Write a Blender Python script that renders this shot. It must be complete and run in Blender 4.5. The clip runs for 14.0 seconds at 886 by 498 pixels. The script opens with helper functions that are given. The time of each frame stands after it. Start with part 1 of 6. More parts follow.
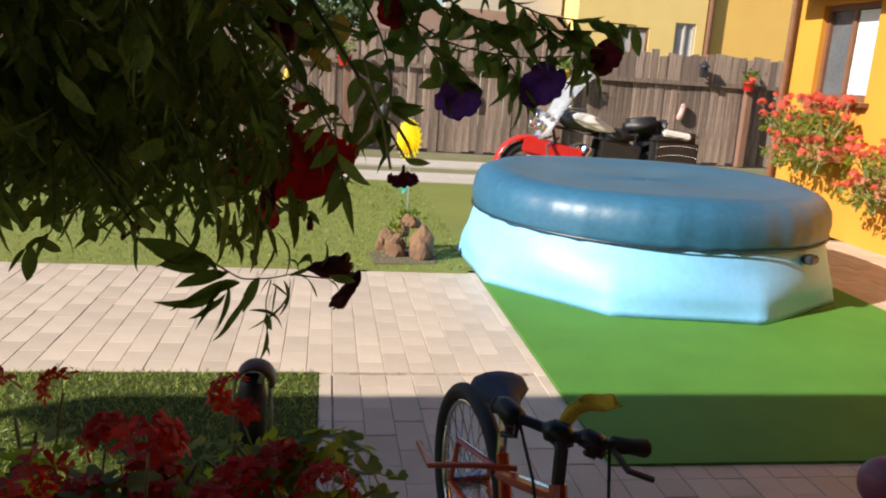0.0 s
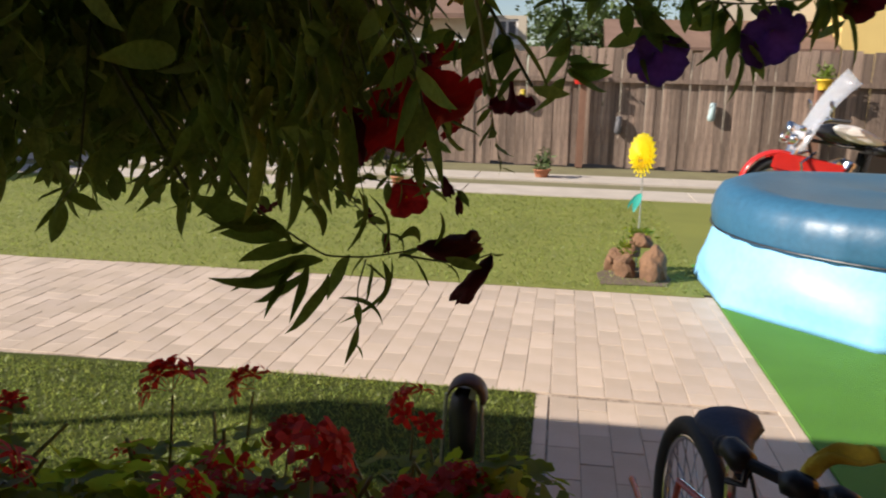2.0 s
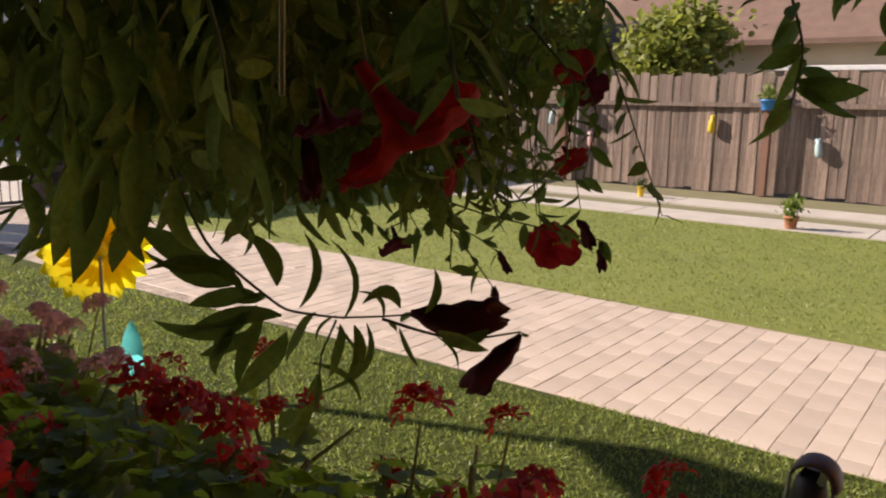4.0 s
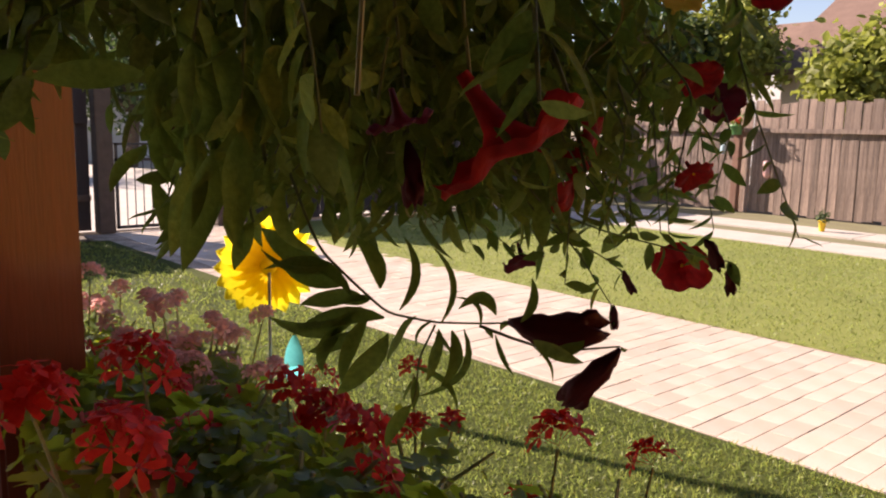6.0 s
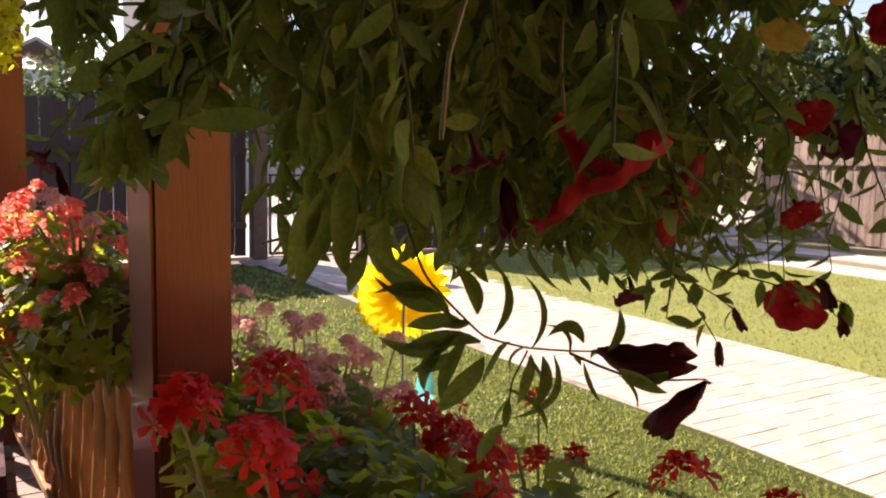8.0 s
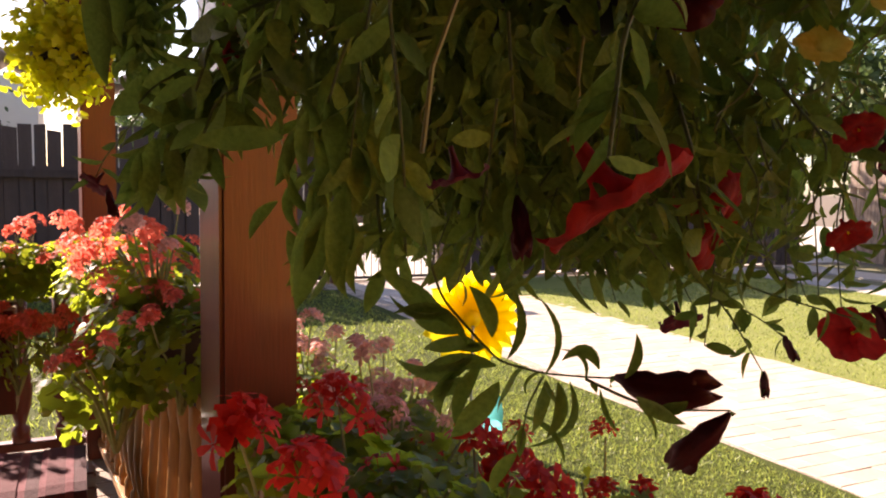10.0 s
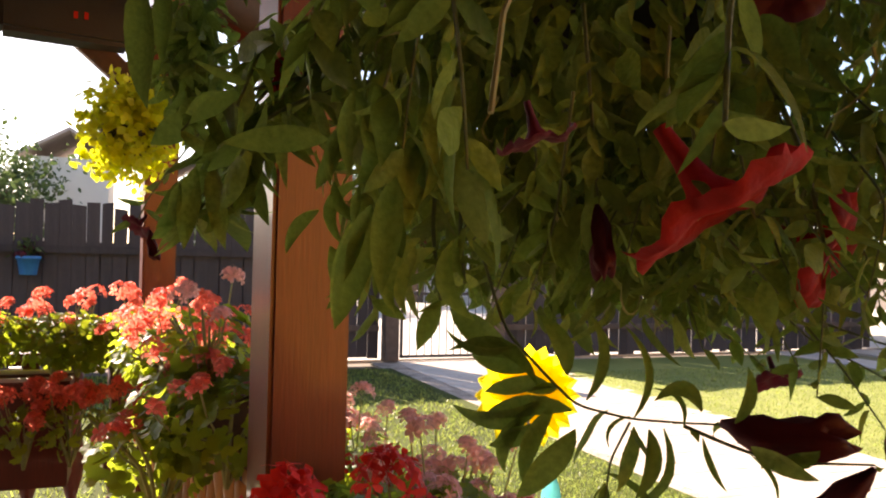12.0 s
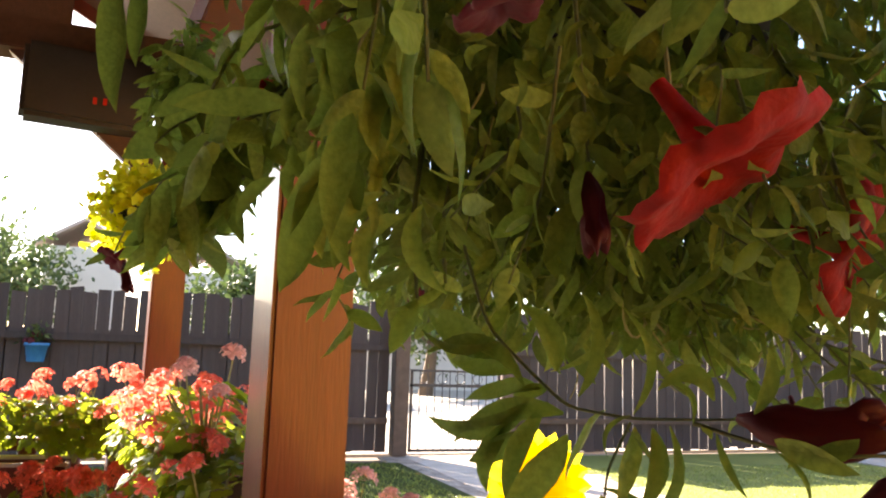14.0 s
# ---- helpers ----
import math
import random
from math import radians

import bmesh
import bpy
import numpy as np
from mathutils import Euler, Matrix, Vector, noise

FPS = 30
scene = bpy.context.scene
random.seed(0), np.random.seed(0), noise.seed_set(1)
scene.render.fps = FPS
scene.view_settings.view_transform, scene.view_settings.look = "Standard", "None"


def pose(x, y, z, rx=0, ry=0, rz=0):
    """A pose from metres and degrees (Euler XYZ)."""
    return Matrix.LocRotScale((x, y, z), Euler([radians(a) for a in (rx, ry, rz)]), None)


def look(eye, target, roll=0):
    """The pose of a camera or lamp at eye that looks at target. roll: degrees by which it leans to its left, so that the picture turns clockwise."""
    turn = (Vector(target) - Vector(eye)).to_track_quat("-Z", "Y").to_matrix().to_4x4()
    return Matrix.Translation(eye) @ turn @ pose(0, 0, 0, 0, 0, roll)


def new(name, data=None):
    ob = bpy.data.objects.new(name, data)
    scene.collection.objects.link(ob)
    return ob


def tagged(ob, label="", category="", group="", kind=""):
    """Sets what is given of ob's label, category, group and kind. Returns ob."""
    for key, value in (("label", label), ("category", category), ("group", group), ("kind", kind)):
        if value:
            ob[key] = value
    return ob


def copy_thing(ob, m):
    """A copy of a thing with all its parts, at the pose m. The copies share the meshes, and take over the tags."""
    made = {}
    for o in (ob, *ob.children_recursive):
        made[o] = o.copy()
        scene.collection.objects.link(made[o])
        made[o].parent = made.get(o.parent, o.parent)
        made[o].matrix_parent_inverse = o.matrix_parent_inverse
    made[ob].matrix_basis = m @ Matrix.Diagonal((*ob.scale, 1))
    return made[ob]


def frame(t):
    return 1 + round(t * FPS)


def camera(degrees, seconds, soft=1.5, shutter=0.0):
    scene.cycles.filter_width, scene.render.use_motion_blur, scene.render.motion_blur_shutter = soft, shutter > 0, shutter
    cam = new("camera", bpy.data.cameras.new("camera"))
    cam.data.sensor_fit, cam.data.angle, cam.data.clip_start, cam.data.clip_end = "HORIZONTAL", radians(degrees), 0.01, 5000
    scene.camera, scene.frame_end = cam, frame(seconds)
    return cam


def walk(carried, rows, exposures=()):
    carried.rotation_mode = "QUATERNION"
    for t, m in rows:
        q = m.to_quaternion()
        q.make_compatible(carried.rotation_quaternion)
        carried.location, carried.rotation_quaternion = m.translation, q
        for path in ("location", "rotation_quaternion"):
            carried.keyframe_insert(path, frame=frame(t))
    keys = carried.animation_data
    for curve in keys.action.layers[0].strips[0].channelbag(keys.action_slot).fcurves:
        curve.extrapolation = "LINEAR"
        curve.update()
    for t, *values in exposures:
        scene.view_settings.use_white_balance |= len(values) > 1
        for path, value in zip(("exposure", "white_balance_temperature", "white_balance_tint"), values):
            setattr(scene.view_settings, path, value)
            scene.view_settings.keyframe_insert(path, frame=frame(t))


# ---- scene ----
cam = camera(59.2, 14.0, soft=2.0, shutter=0.3)
METRES, EYE, TILT, LEAN, TURN = 0.61, 1.45, 0.0, 0.0, -9.0
ROWS = [
    (0.0, 0.0, 0.0, 0.0, 0.84, -13.07, -3.64),
    (0.5, 0.0234, 0.0253, -0.0019, 3.64, -13.11, -2.97),
    (1.0, 0.0284, 0.074, -0.0166, 7.36, -12.95, -2.24),
    (1.5, 0.033, 0.1384, -0.0426, 11.02, -12.99, -1.86),
    (2.0, 0.0684, 0.2275, -0.0872, 17.86, -12.23, -1.36),
    (2.5, 0.1172, 0.3222, -0.1033, 24.8, -11.73, -1.04),
    (3.0, 0.1813, 0.4148, -0.1168, 33.79, -11.67, -0.93),
    (3.5, 0.2288, 0.4782, -0.1215, 41.17, -11.23, -0.9),
    (4.0, 0.2236, 0.5158, -0.0919, 46.3, -10.61, -1.15),
    (6.5, 0.2733, 0.5467, -0.1144, 61.13, -8.46, -1.05),
    (7.0, 0.2933, 0.5355, -0.1303, 64.24, -8.06, -1.1),
    (7.5, 0.2939, 0.5427, -0.125, 66.19, -7.35, -1.24),
    (8.0, 0.3014, 0.5507, -0.0992, 68.42, -6.63, -1.28),
    (10.5, 0.3007, 0.611, -0.1083, 75.43, -4.11, -1.2),
    (11.0, 0.2814, 0.6163, -0.1166, 76.55, -2.74, -1.61),
    (11.5, 0.2579, 0.6142, -0.1295, 77.37, -1.35, -1.5),
    (12.0, 0.2294, 0.6131, -0.1463, 78.1, 0.97, -1.36),
    (12.5, 0.2115, 0.6131, -0.1546, 78.42, 2.91, -1.37),
    (13.0, 0.1941, 0.6228, -0.1707, 78.93, 5.11, -1.2),
    (13.5, 0.1884, 0.6357, -0.1872, 79.41, 6.35, -1.42),
    (14.0, 0.177, 0.6466, -0.2055, 78.89, 7.79, -1.88),
]
EXPO = [(0.0, 0.95, 6500, 12), (0.5, 0.82, 6500, 12), (3.0, 0.90, 6800, 19), (4.2, 1.03, 6900, 22), (6.5, 1.66, 7100, 30), (8.2, 1.94, 7200, 32), (10.5, 2.10, 7500, 27), (12.0, 2.42, 7500, 23), (14.0, 3.15, 7400, 19)]
walk(cam, [(t, pose(0, 0, EYE, TILT, LEAN, TURN) @ pose(METRES * x, METRES * y, METRES * z, 90 + pitch, roll, yaw)) for t, x, y, z, yaw, pitch, roll in ROWS], EXPO)

# ---- world and sun ----
SUN_UP = 30.0
SUN_FROM = Vector((-0.928, -0.371, 0.0))
world = bpy.data.worlds.new("sky")
scene.world = world
world.use_nodes = True
wn = world.node_tree
sky = wn.nodes.new("ShaderNodeTexSky")
sky.sky_type = "NISHITA"
sky.sun_disc = False
sky.sun_elevation = radians(SUN_UP)
sky.sun_rotation = math.atan2(SUN_FROM.x, SUN_FROM.y) % (2 * math.pi)
sky.dust_density = 0.6
sky.ozone_density = 2.0
wn.links.new(sky.outputs[0], wn.nodes["Background"].inputs[0])
wn.nodes["Background"].inputs[1].default_value = 0.066
sun_way = -(SUN_FROM * math.cos(radians(SUN_UP)) + Vector((0, 0, math.sin(radians(SUN_UP)))))
sun_data = bpy.data.lights.new("sun", "SUN")
sun_data.energy, sun_data.angle, sun_data.color = 4.55, radians(0.6), (1.0, 0.93, 0.82)
sun = new("sun", sun_data)
sun.matrix_world = look((-30, -12, 19), Vector((-30, -12, 19)) + sun_way)

# ---- materials ----
MATS = {}


def material(name, base, rough=0.6, dark=None, scale=8.0, amount=0.5, bump=0.15, fine=60.0, metal=0.0, glow=0.0,
             stretch=(1, 1, 1), per_object=0.0, coat=0.0, spec=0.5, thin=0.0, per_island=0.0, hue=0.0, passing=None):
    """A surface with stains (coarse noise), grain (fine noise), relief and, if asked, a shade of its own for each piece."""
    if name in MATS:
        return MATS[name]
    m = bpy.data.materials.new(name)
    m.use_nodes = True
    n, k = m.node_tree.nodes, m.node_tree.links
    p = n["Principled BSDF"]
    dark = dark or tuple(c * 0.6 for c in base)
    co = n.new("ShaderNodeTexCoord")
    mp = n.new("ShaderNodeMapping")
    mp.inputs["Scale"].default_value = stretch
    k.new(co.outputs["Object"], mp.inputs[0])
    coarse = n.new("ShaderNodeTexNoise")
    coarse.inputs["Scale"].default_value, coarse.inputs["Detail"].default_value = scale, 4
    k.new(mp.outputs[0], coarse.inputs["Vector"])
    grain = n.new("ShaderNodeTexNoise")
    grain.inputs["Scale"].default_value, grain.inputs["Detail"].default_value = fine, 3
    k.new(mp.outputs[0], grain.inputs["Vector"])
    both = n.new("ShaderNodeMath")
    both.operation = "ADD"
    k.new(coarse.outputs[0], both.inputs[0])
    k.new(grain.outputs[0], both.inputs[1])
    ramp = n.new("ShaderNodeMapRange")
    ramp.inputs[1].default_value, ramp.inputs[2].default_value = 1.0 - amount, 1.0 + amount * 0.6
    k.new(both.outputs[0], ramp.inputs[0])
    mix = n.new("ShaderNodeMix")
    mix.data_type = "RGBA"
    mix.inputs[6].default_value, mix.inputs[7].default_value = (*dark, 1), (*base, 1)
    k.new(ramp.outputs[0], mix.inputs[0])
    out = mix.outputs[2]
    if per_object or per_island:
        src = n.new("ShaderNodeObjectInfo" if per_object else "ShaderNodeNewGeometry")
        hsv = n.new("ShaderNodeHueSaturation")
        span = n.new("ShaderNodeMapRange")
        span.inputs[3].default_value = 1 - (per_object or per_island)
        span.inputs[4].default_value = 1 + (per_object or per_island)
        k.new(src.outputs["Random" if per_object else "Random Per Island"], span.inputs[0])
        k.new(span.outputs[0], hsv.inputs["Value"])
        if hue:
            times = n.new("ShaderNodeMath")
            times.operation = "MULTIPLY"
            times.inputs[1].default_value = 7.31
            k.new(src.outputs["Random" if per_object else "Random Per Island"], times.inputs[0])
            wrap = n.new("ShaderNodeMath")
            wrap.operation = "FRACT"
            k.new(times.outputs[0], wrap.inputs[0])
            turn = n.new("ShaderNodeMapRange")
            turn.inputs[3].default_value, turn.inputs[4].default_value = 0.5 - hue, 0.5 + hue * 0.5
            k.new(wrap.outputs[0], turn.inputs[0])
            k.new(turn.outputs[0], hsv.inputs["Hue"])
        k.new(out, hsv.inputs["Color"])
        out = hsv.outputs[0]
    k.new(out, p.inputs["Base Color"])
    p.inputs["Roughness"].default_value, p.inputs["Metallic"].default_value = rough, metal
    p.inputs["Specular IOR Level"].default_value = spec
    p.inputs["Coat Weight"].default_value, p.inputs["Coat Roughness"].default_value = coat, 0.08
    if bump:
        b = n.new("ShaderNodeBump")
        b.inputs["Strength"].default_value, b.inputs["Distance"].default_value = bump, 0.01
        k.new(both.outputs[0], b.inputs["Height"])
        k.new(b.outputs[0], p.inputs["Normal"])
    if thin:
        t = n.new("ShaderNodeBsdfTranslucent")
        if passing:
            t.inputs[0].default_value = (*passing, 1)
        else:
            k.new(out, t.inputs[0])
        s = n.new("ShaderNodeMixShader")
        s.inputs[0].default_value = thin
        k.new(p.outputs[0], s.inputs[1])
        k.new(t.outputs[0], s.inputs[2])
        k.new(s.outputs[0], n["Material Output"].inputs[0])
    if glow:
        p.inputs["Emission Color"].default_value, p.inputs["Emission Strength"].default_value = (*base, 1), glow
    MATS[name] = m
    return m


SOIL = material("soil", (0.16, 0.12, 0.08), 0.95, (0.09, 0.07, 0.045), 3, 0.5, 0.4, 40)
# TURF is darkened to stand in for the shade between grass blades.
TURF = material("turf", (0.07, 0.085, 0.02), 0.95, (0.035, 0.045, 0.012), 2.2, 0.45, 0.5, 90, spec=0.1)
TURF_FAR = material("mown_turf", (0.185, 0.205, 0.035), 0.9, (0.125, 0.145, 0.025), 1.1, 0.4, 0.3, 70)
BLADE = material("grass_blade", (0.31, 0.38, 0.085), 0.45, (0.12, 0.175, 0.035), 5, 0.4, 0.0, 30, per_island=0.5, thin=0.5, hue=0.02)
PAVER = material("paver", (0.57, 0.465, 0.375), 0.52, (0.42, 0.335, 0.235), 3.5, 0.45, 0.25, 160, per_object=0.10)
PAVER_REST = material("paver_rest", (0.57, 0.465, 0.375), 0.52, (0.42, 0.335, 0.235), 3.5, 0.45, 0.25, 160, per_island=0.10)
JOINT = material("joint_sand", (0.50, 0.41, 0.32), 0.95, (0.13, 0.095, 0.07), 5, 0.3, 0.3, 90)
KERB = material("concrete", (0.50, 0.45, 0.38), 0.9, (0.36, 0.32, 0.27), 3, 0.45, 0.2, 90)
CARPET = material("artificial_grass", (0.082, 0.265, 0.022), 0.85, (0.052, 0.18, 0.014), 2.5, 0.45, 0.6, 350)
BOARD = material("weathered_board", (0.32, 0.235, 0.18), 0.85, (0.09, 0.064, 0.05), 3.5, 0.33, 0.5, 30, stretch=(7, 7, 0.35), per_object=0.33)
# Darker copy of the board colour: side fence shade put into it.
BOARD_SHADED = material("shaded_board", (0.060, 0.050, 0.050), 0.8, (0.03, 0.026, 0.026), 3.5, 0.5, 0.3, 45, stretch=(4, 4, 0.35), per_object=0.22)
BOARD_DARK = material("fence_rail", (0.12, 0.09, 0.07), 0.85, (0.06, 0.045, 0.035), 4, 0.5, 0.3, 45, stretch=(0.4, 3, 3))
RED_WOOD = material("red_stained_wood", (0.145, 0.021, 0.009), 0.42, (0.065, 0.011, 0.006), 3.5, 0.65, 0.08, 40, stretch=(5, 5, 0.4), coat=0.25)
HONEY = material("honey_wood", (0.42, 0.20, 0.06), 0.4, (0.27, 0.11, 0.03), 5, 0.5, 0.12, 40, stretch=(5, 5, 0.4))
BROWN_WOOD = material("brown_wood", (0.10, 0.045, 0.028), 0.5, (0.05, 0.022, 0.014), 5, 0.5, 0.12, 40)
DARK_PLASTIC = material("dark_plastic", (0.022, 0.022, 0.026), 0.4, None, 9, 0.4, 0.05, 80)
BLACK_RUBBER = material("rubber", (0.018, 0.018, 0.02), 0.7, None, 9, 0.4, 0.15, 120)
CHROME = material("chrome", (0.75, 0.76, 0.78), 0.14, (0.5, 0.51, 0.53), 9, 0.4, 0.02, 60, metal=1.0)
STEEL = material("dark_iron", (0.03, 0.03, 0.035), 0.5, None, 12, 0.5, 0.15, 90)
PALE_METAL = material("pale_metal", (0.5, 0.5, 0.46), 0.4, (0.3, 0.3, 0.28), 12, 0.5, 0.1, 90, metal=0.6)
RED_PAINT = material("red_paint", (0.52, 0.025, 0.018), 0.22, (0.4, 0.018, 0.012), 6, 0.4, 0.02, 50, coat=0.6)
ORANGE_PAINT = material("orange_red_paint", (0.60, 0.085, 0.03), 0.25, (0.45, 0.055, 0.02), 6, 0.4, 0.02, 50, coat=0.5)
WHITE_PAINT = material("white_paint", (0.78, 0.77, 0.74), 0.3, (0.62, 0.61, 0.58), 6, 0.4, 0.03, 50)
LEATHER = material("black_leather", (0.022, 0.021, 0.022), 0.45, (0.012, 0.012, 0.012), 14, 0.5, 0.25, 140)
POOL_SIDE = material("pool_vinyl", (0.24, 0.56, 0.90), 0.45, (0.19, 0.49, 0.84), 2.2, 0.4, 0.1, 25)
POOL_COVER = material("pool_cover", (0.030, 0.125, 0.215), 0.42, (0.020, 0.085, 0.15), 2.5, 0.45, 0.12, 30)
TERRACOTTA = material("terracotta", (0.42, 0.17, 0.085), 0.8, (0.28, 0.10, 0.05), 8, 0.5, 0.15, 90)
STONE = material("brown_stone", (0.21, 0.115, 0.06), 0.9, (0.11, 0.062, 0.038), 7, 0.5, 0.4, 45)
LEAF = material("petunia_leaf", (0.25, 0.38, 0.09), 0.55, (0.036, 0.08, 0.022), 60, 0.45, 0.2, 420, thin=0.48, per_island=0.5, hue=0.03, spec=0.15, passing=(0.17, 0.27, 0.045))
STEM = material("green_stem", (0.28, 0.30, 0.11), 0.6, (0.14, 0.16, 0.05), 25, 0.5, 0.1, 150)
TWIG = material("trailing_stem", (0.12, 0.16, 0.05), 0.65, (0.06, 0.085, 0.025), 40, 0.5, 0.15, 200)
GER_LEAF = material("geranium_leaf", (0.13, 0.205, 0.03), 0.5, (0.045, 0.085, 0.014), 30, 0.5, 0.15, 150, thin=0.6, per_island=0.4, hue=0.03, passing=(0.38, 0.46, 0.03))
LIME_LEAF = material("lime_leaf", (0.46, 0.48, 0.02), 0.5, (0.30, 0.34, 0.015), 25, 0.5, 0.1, 150, thin=0.55, per_island=0.3, passing=(0.78, 0.80, 0.03))
TREE_LEAF = material("tree_leaf", (0.085, 0.13, 0.035), 0.6, (0.04, 0.07, 0.02), 8, 0.5, 0.1, 60, thin=0.3, per_island=0.35)
BARK = material("bark", (0.13, 0.09, 0.06), 0.95, (0.06, 0.045, 0.03), 10, 0.5, 0.5, 60)
PETAL_RED = material("red_petal", (0.68, 0.040, 0.022), 0.6, (0.48, 0.016, 0.012), 40, 0.5, 0.1, 200, thin=0.55, per_island=0.15)
PETAL_YELLOW = material("yellow_petal", (0.80, 0.68, 0.15), 0.7, (0.62, 0.48, 0.06), 60, 0.4, 0.2, 200, thin=0.45)
PETUNIA_RED = material("petunia_petal", (0.48, 0.016, 0.014), 0.7, (0.20, 0.004, 0.008), 60, 0.4, 0.25, 200, thin=0.4)
PETAL_WINE = material("wine_petal", (0.13, 0.008, 0.022), 0.6, (0.07, 0.004, 0.012), 40, 0.5, 0.1, 200, thin=0.4)
PETAL_PURPLE = material("purple_petal", (0.13, 0.045, 0.27), 0.7, (0.06, 0.018, 0.14), 40, 0.5, 0.1, 200, thin=0.45)
PETAL_SCARLET = material("scarlet_petal", (0.90, 0.26, 0.18), 0.6, (0.80, 0.13, 0.075), 40, 0.5, 0.1, 200, thin=0.65, per_island=0.2)
PETAL_PINK = material("pink_petal", (0.86, 0.52, 0.46), 0.6, (0.76, 0.38, 0.34), 40, 0.5, 0.1, 200, thin=0.45, per_island=0.2)
YELLOW = material("yellow_plastic", (0.94, 0.82, 0.03), 0.5, (0.90, 0.74, 0.02), 20, 0.4, 0.05, 90, thin=0.6)
YELLOW_CLOTH = material("yellow_cloth", (0.82, 0.56, 0.04), 0.85, (0.66, 0.42, 0.03), 20, 0.5, 0.3, 150)
TEAL = material("teal_plastic", (0.02, 0.42, 0.34), 0.5, (0.015, 0.32, 0.26), 20, 0.4, 0.05, 90, thin=0.4)
CYAN = material("cyan_plastic", (0.16, 0.80, 0.80), 0.5, (0.12, 0.68, 0.68), 20, 0.4, 0.05, 90, thin=0.55)
BLUE = material("blue_plastic", (0.03, 0.22, 0.52), 0.45, (0.02, 0.15, 0.4), 12, 0.4, 0.05, 90)
BLUE_CLOTH = material("navy_cloth", (0.035, 0.045, 0.085), 0.7, (0.02, 0.026, 0.05), 12, 0.5, 0.2, 120)
YELLOW_WALL = material("yellow_render", (0.72, 0.54, 0.20), 0.9, (0.64, 0.46, 0.16), 1.5, 0.45, 0.15, 60)
ORANGE_WALL = material("orange_render", (0.62, 0.27, 0.028), 0.9, (0.54, 0.22, 0.022), 1.2, 0.45, 0.15, 60)
CREAM_WALL = material("cream_render", (0.55, 0.49, 0.38), 0.9, (0.46, 0.40, 0.30), 1.5, 0.45, 0.15, 60)
TILE_ROOF = material("roof_tile", (0.20, 0.125, 0.09), 0.85, (0.12, 0.07, 0.05), 3, 0.5, 0.3, 30, per_object=0.1)
GLASS = material("window_glass", (0.12, 0.13, 0.14), 0.08, (0.07, 0.075, 0.08), 3, 0.4, 0.0, 30)
BLIND = material("grey_blind", (0.42, 0.40, 0.38), 0.7, (0.36, 0.34, 0.32), 3, 0.4, 0.1, 60, stretch=(1, 1, 8))
FRAME_BROWN = material("brown_frame", (0.20, 0.09, 0.045), 0.5, None, 8, 0.5, 0.1, 60)
PALE_RENDER = material("pale_render", (0.62, 0.60, 0.56), 0.9, (0.52, 0.50, 0.46), 1.2, 0.4, 0.1, 60)
DECK = material("porch_floor", (0.22, 0.15, 0.10), 0.7, (0.13, 0.085, 0.055), 5, 0.5, 0.2, 70)


# ---- mesh helpers ----
def empty(name, at=(0, 0, 0), **tags):
    ob = new(name)
    ob.matrix_world = Matrix.Translation(at)
    bpy.context.view_layer.update()
    return tagged(ob, **tags)


def mesh_of(name, bm, mat, smooth=False):
    me = bpy.data.meshes.new(name)
    bm.to_mesh(me)
    bm.free()
    me.materials.append(mat)
    if smooth:
        me.shade_smooth()
    return me


def part(name, bm, mat, parent=None, label="", smooth=False, kind=""):
    """One bmesh as one object, in world coordinates, under a thing or a part."""
    me = bm if isinstance(bm, bpy.types.Mesh) else mesh_of(name, bm, mat, smooth)
    ob = new(name, me)
    if parent is not None:
        ob.parent = parent
        ob.matrix_parent_inverse = world_of(parent).inverted()
    return tagged(ob, label=label, kind=kind)


def world_of(ob):
    m = ob.matrix_basis
    while ob.parent is not None:
        m = ob.parent.matrix_basis @ ob.matrix_parent_inverse @ m
        ob = ob.parent
    return m


def thing(name, bm, mat, label="", category="", group="", kind="", smooth=False):
    return tagged(part(name, bm, mat, None, "", smooth), label, category, group, kind)


def box(x0, x1, y0, y1, z0, z1, bevel=0.0, bm=None):
    bm = bm or bmesh.new()
    m = Matrix.LocRotScale(((x0 + x1) / 2, (y0 + y1) / 2, (z0 + z1) / 2), None, (x1 - x0, y1 - y0, z1 - z0))
    made = bmesh.ops.create_cube(bm, size=1, matrix=m)
    if bevel:
        edges = list({e for v in made["verts"] for e in v.link_edges})
        bmesh.ops.bevel(bm, geom=edges, offset=bevel, segments=2, affect="EDGES")
    return bm


def turned(m, bm):
    bmesh.ops.transform(bm, matrix=m, verts=bm.verts)
    return bm


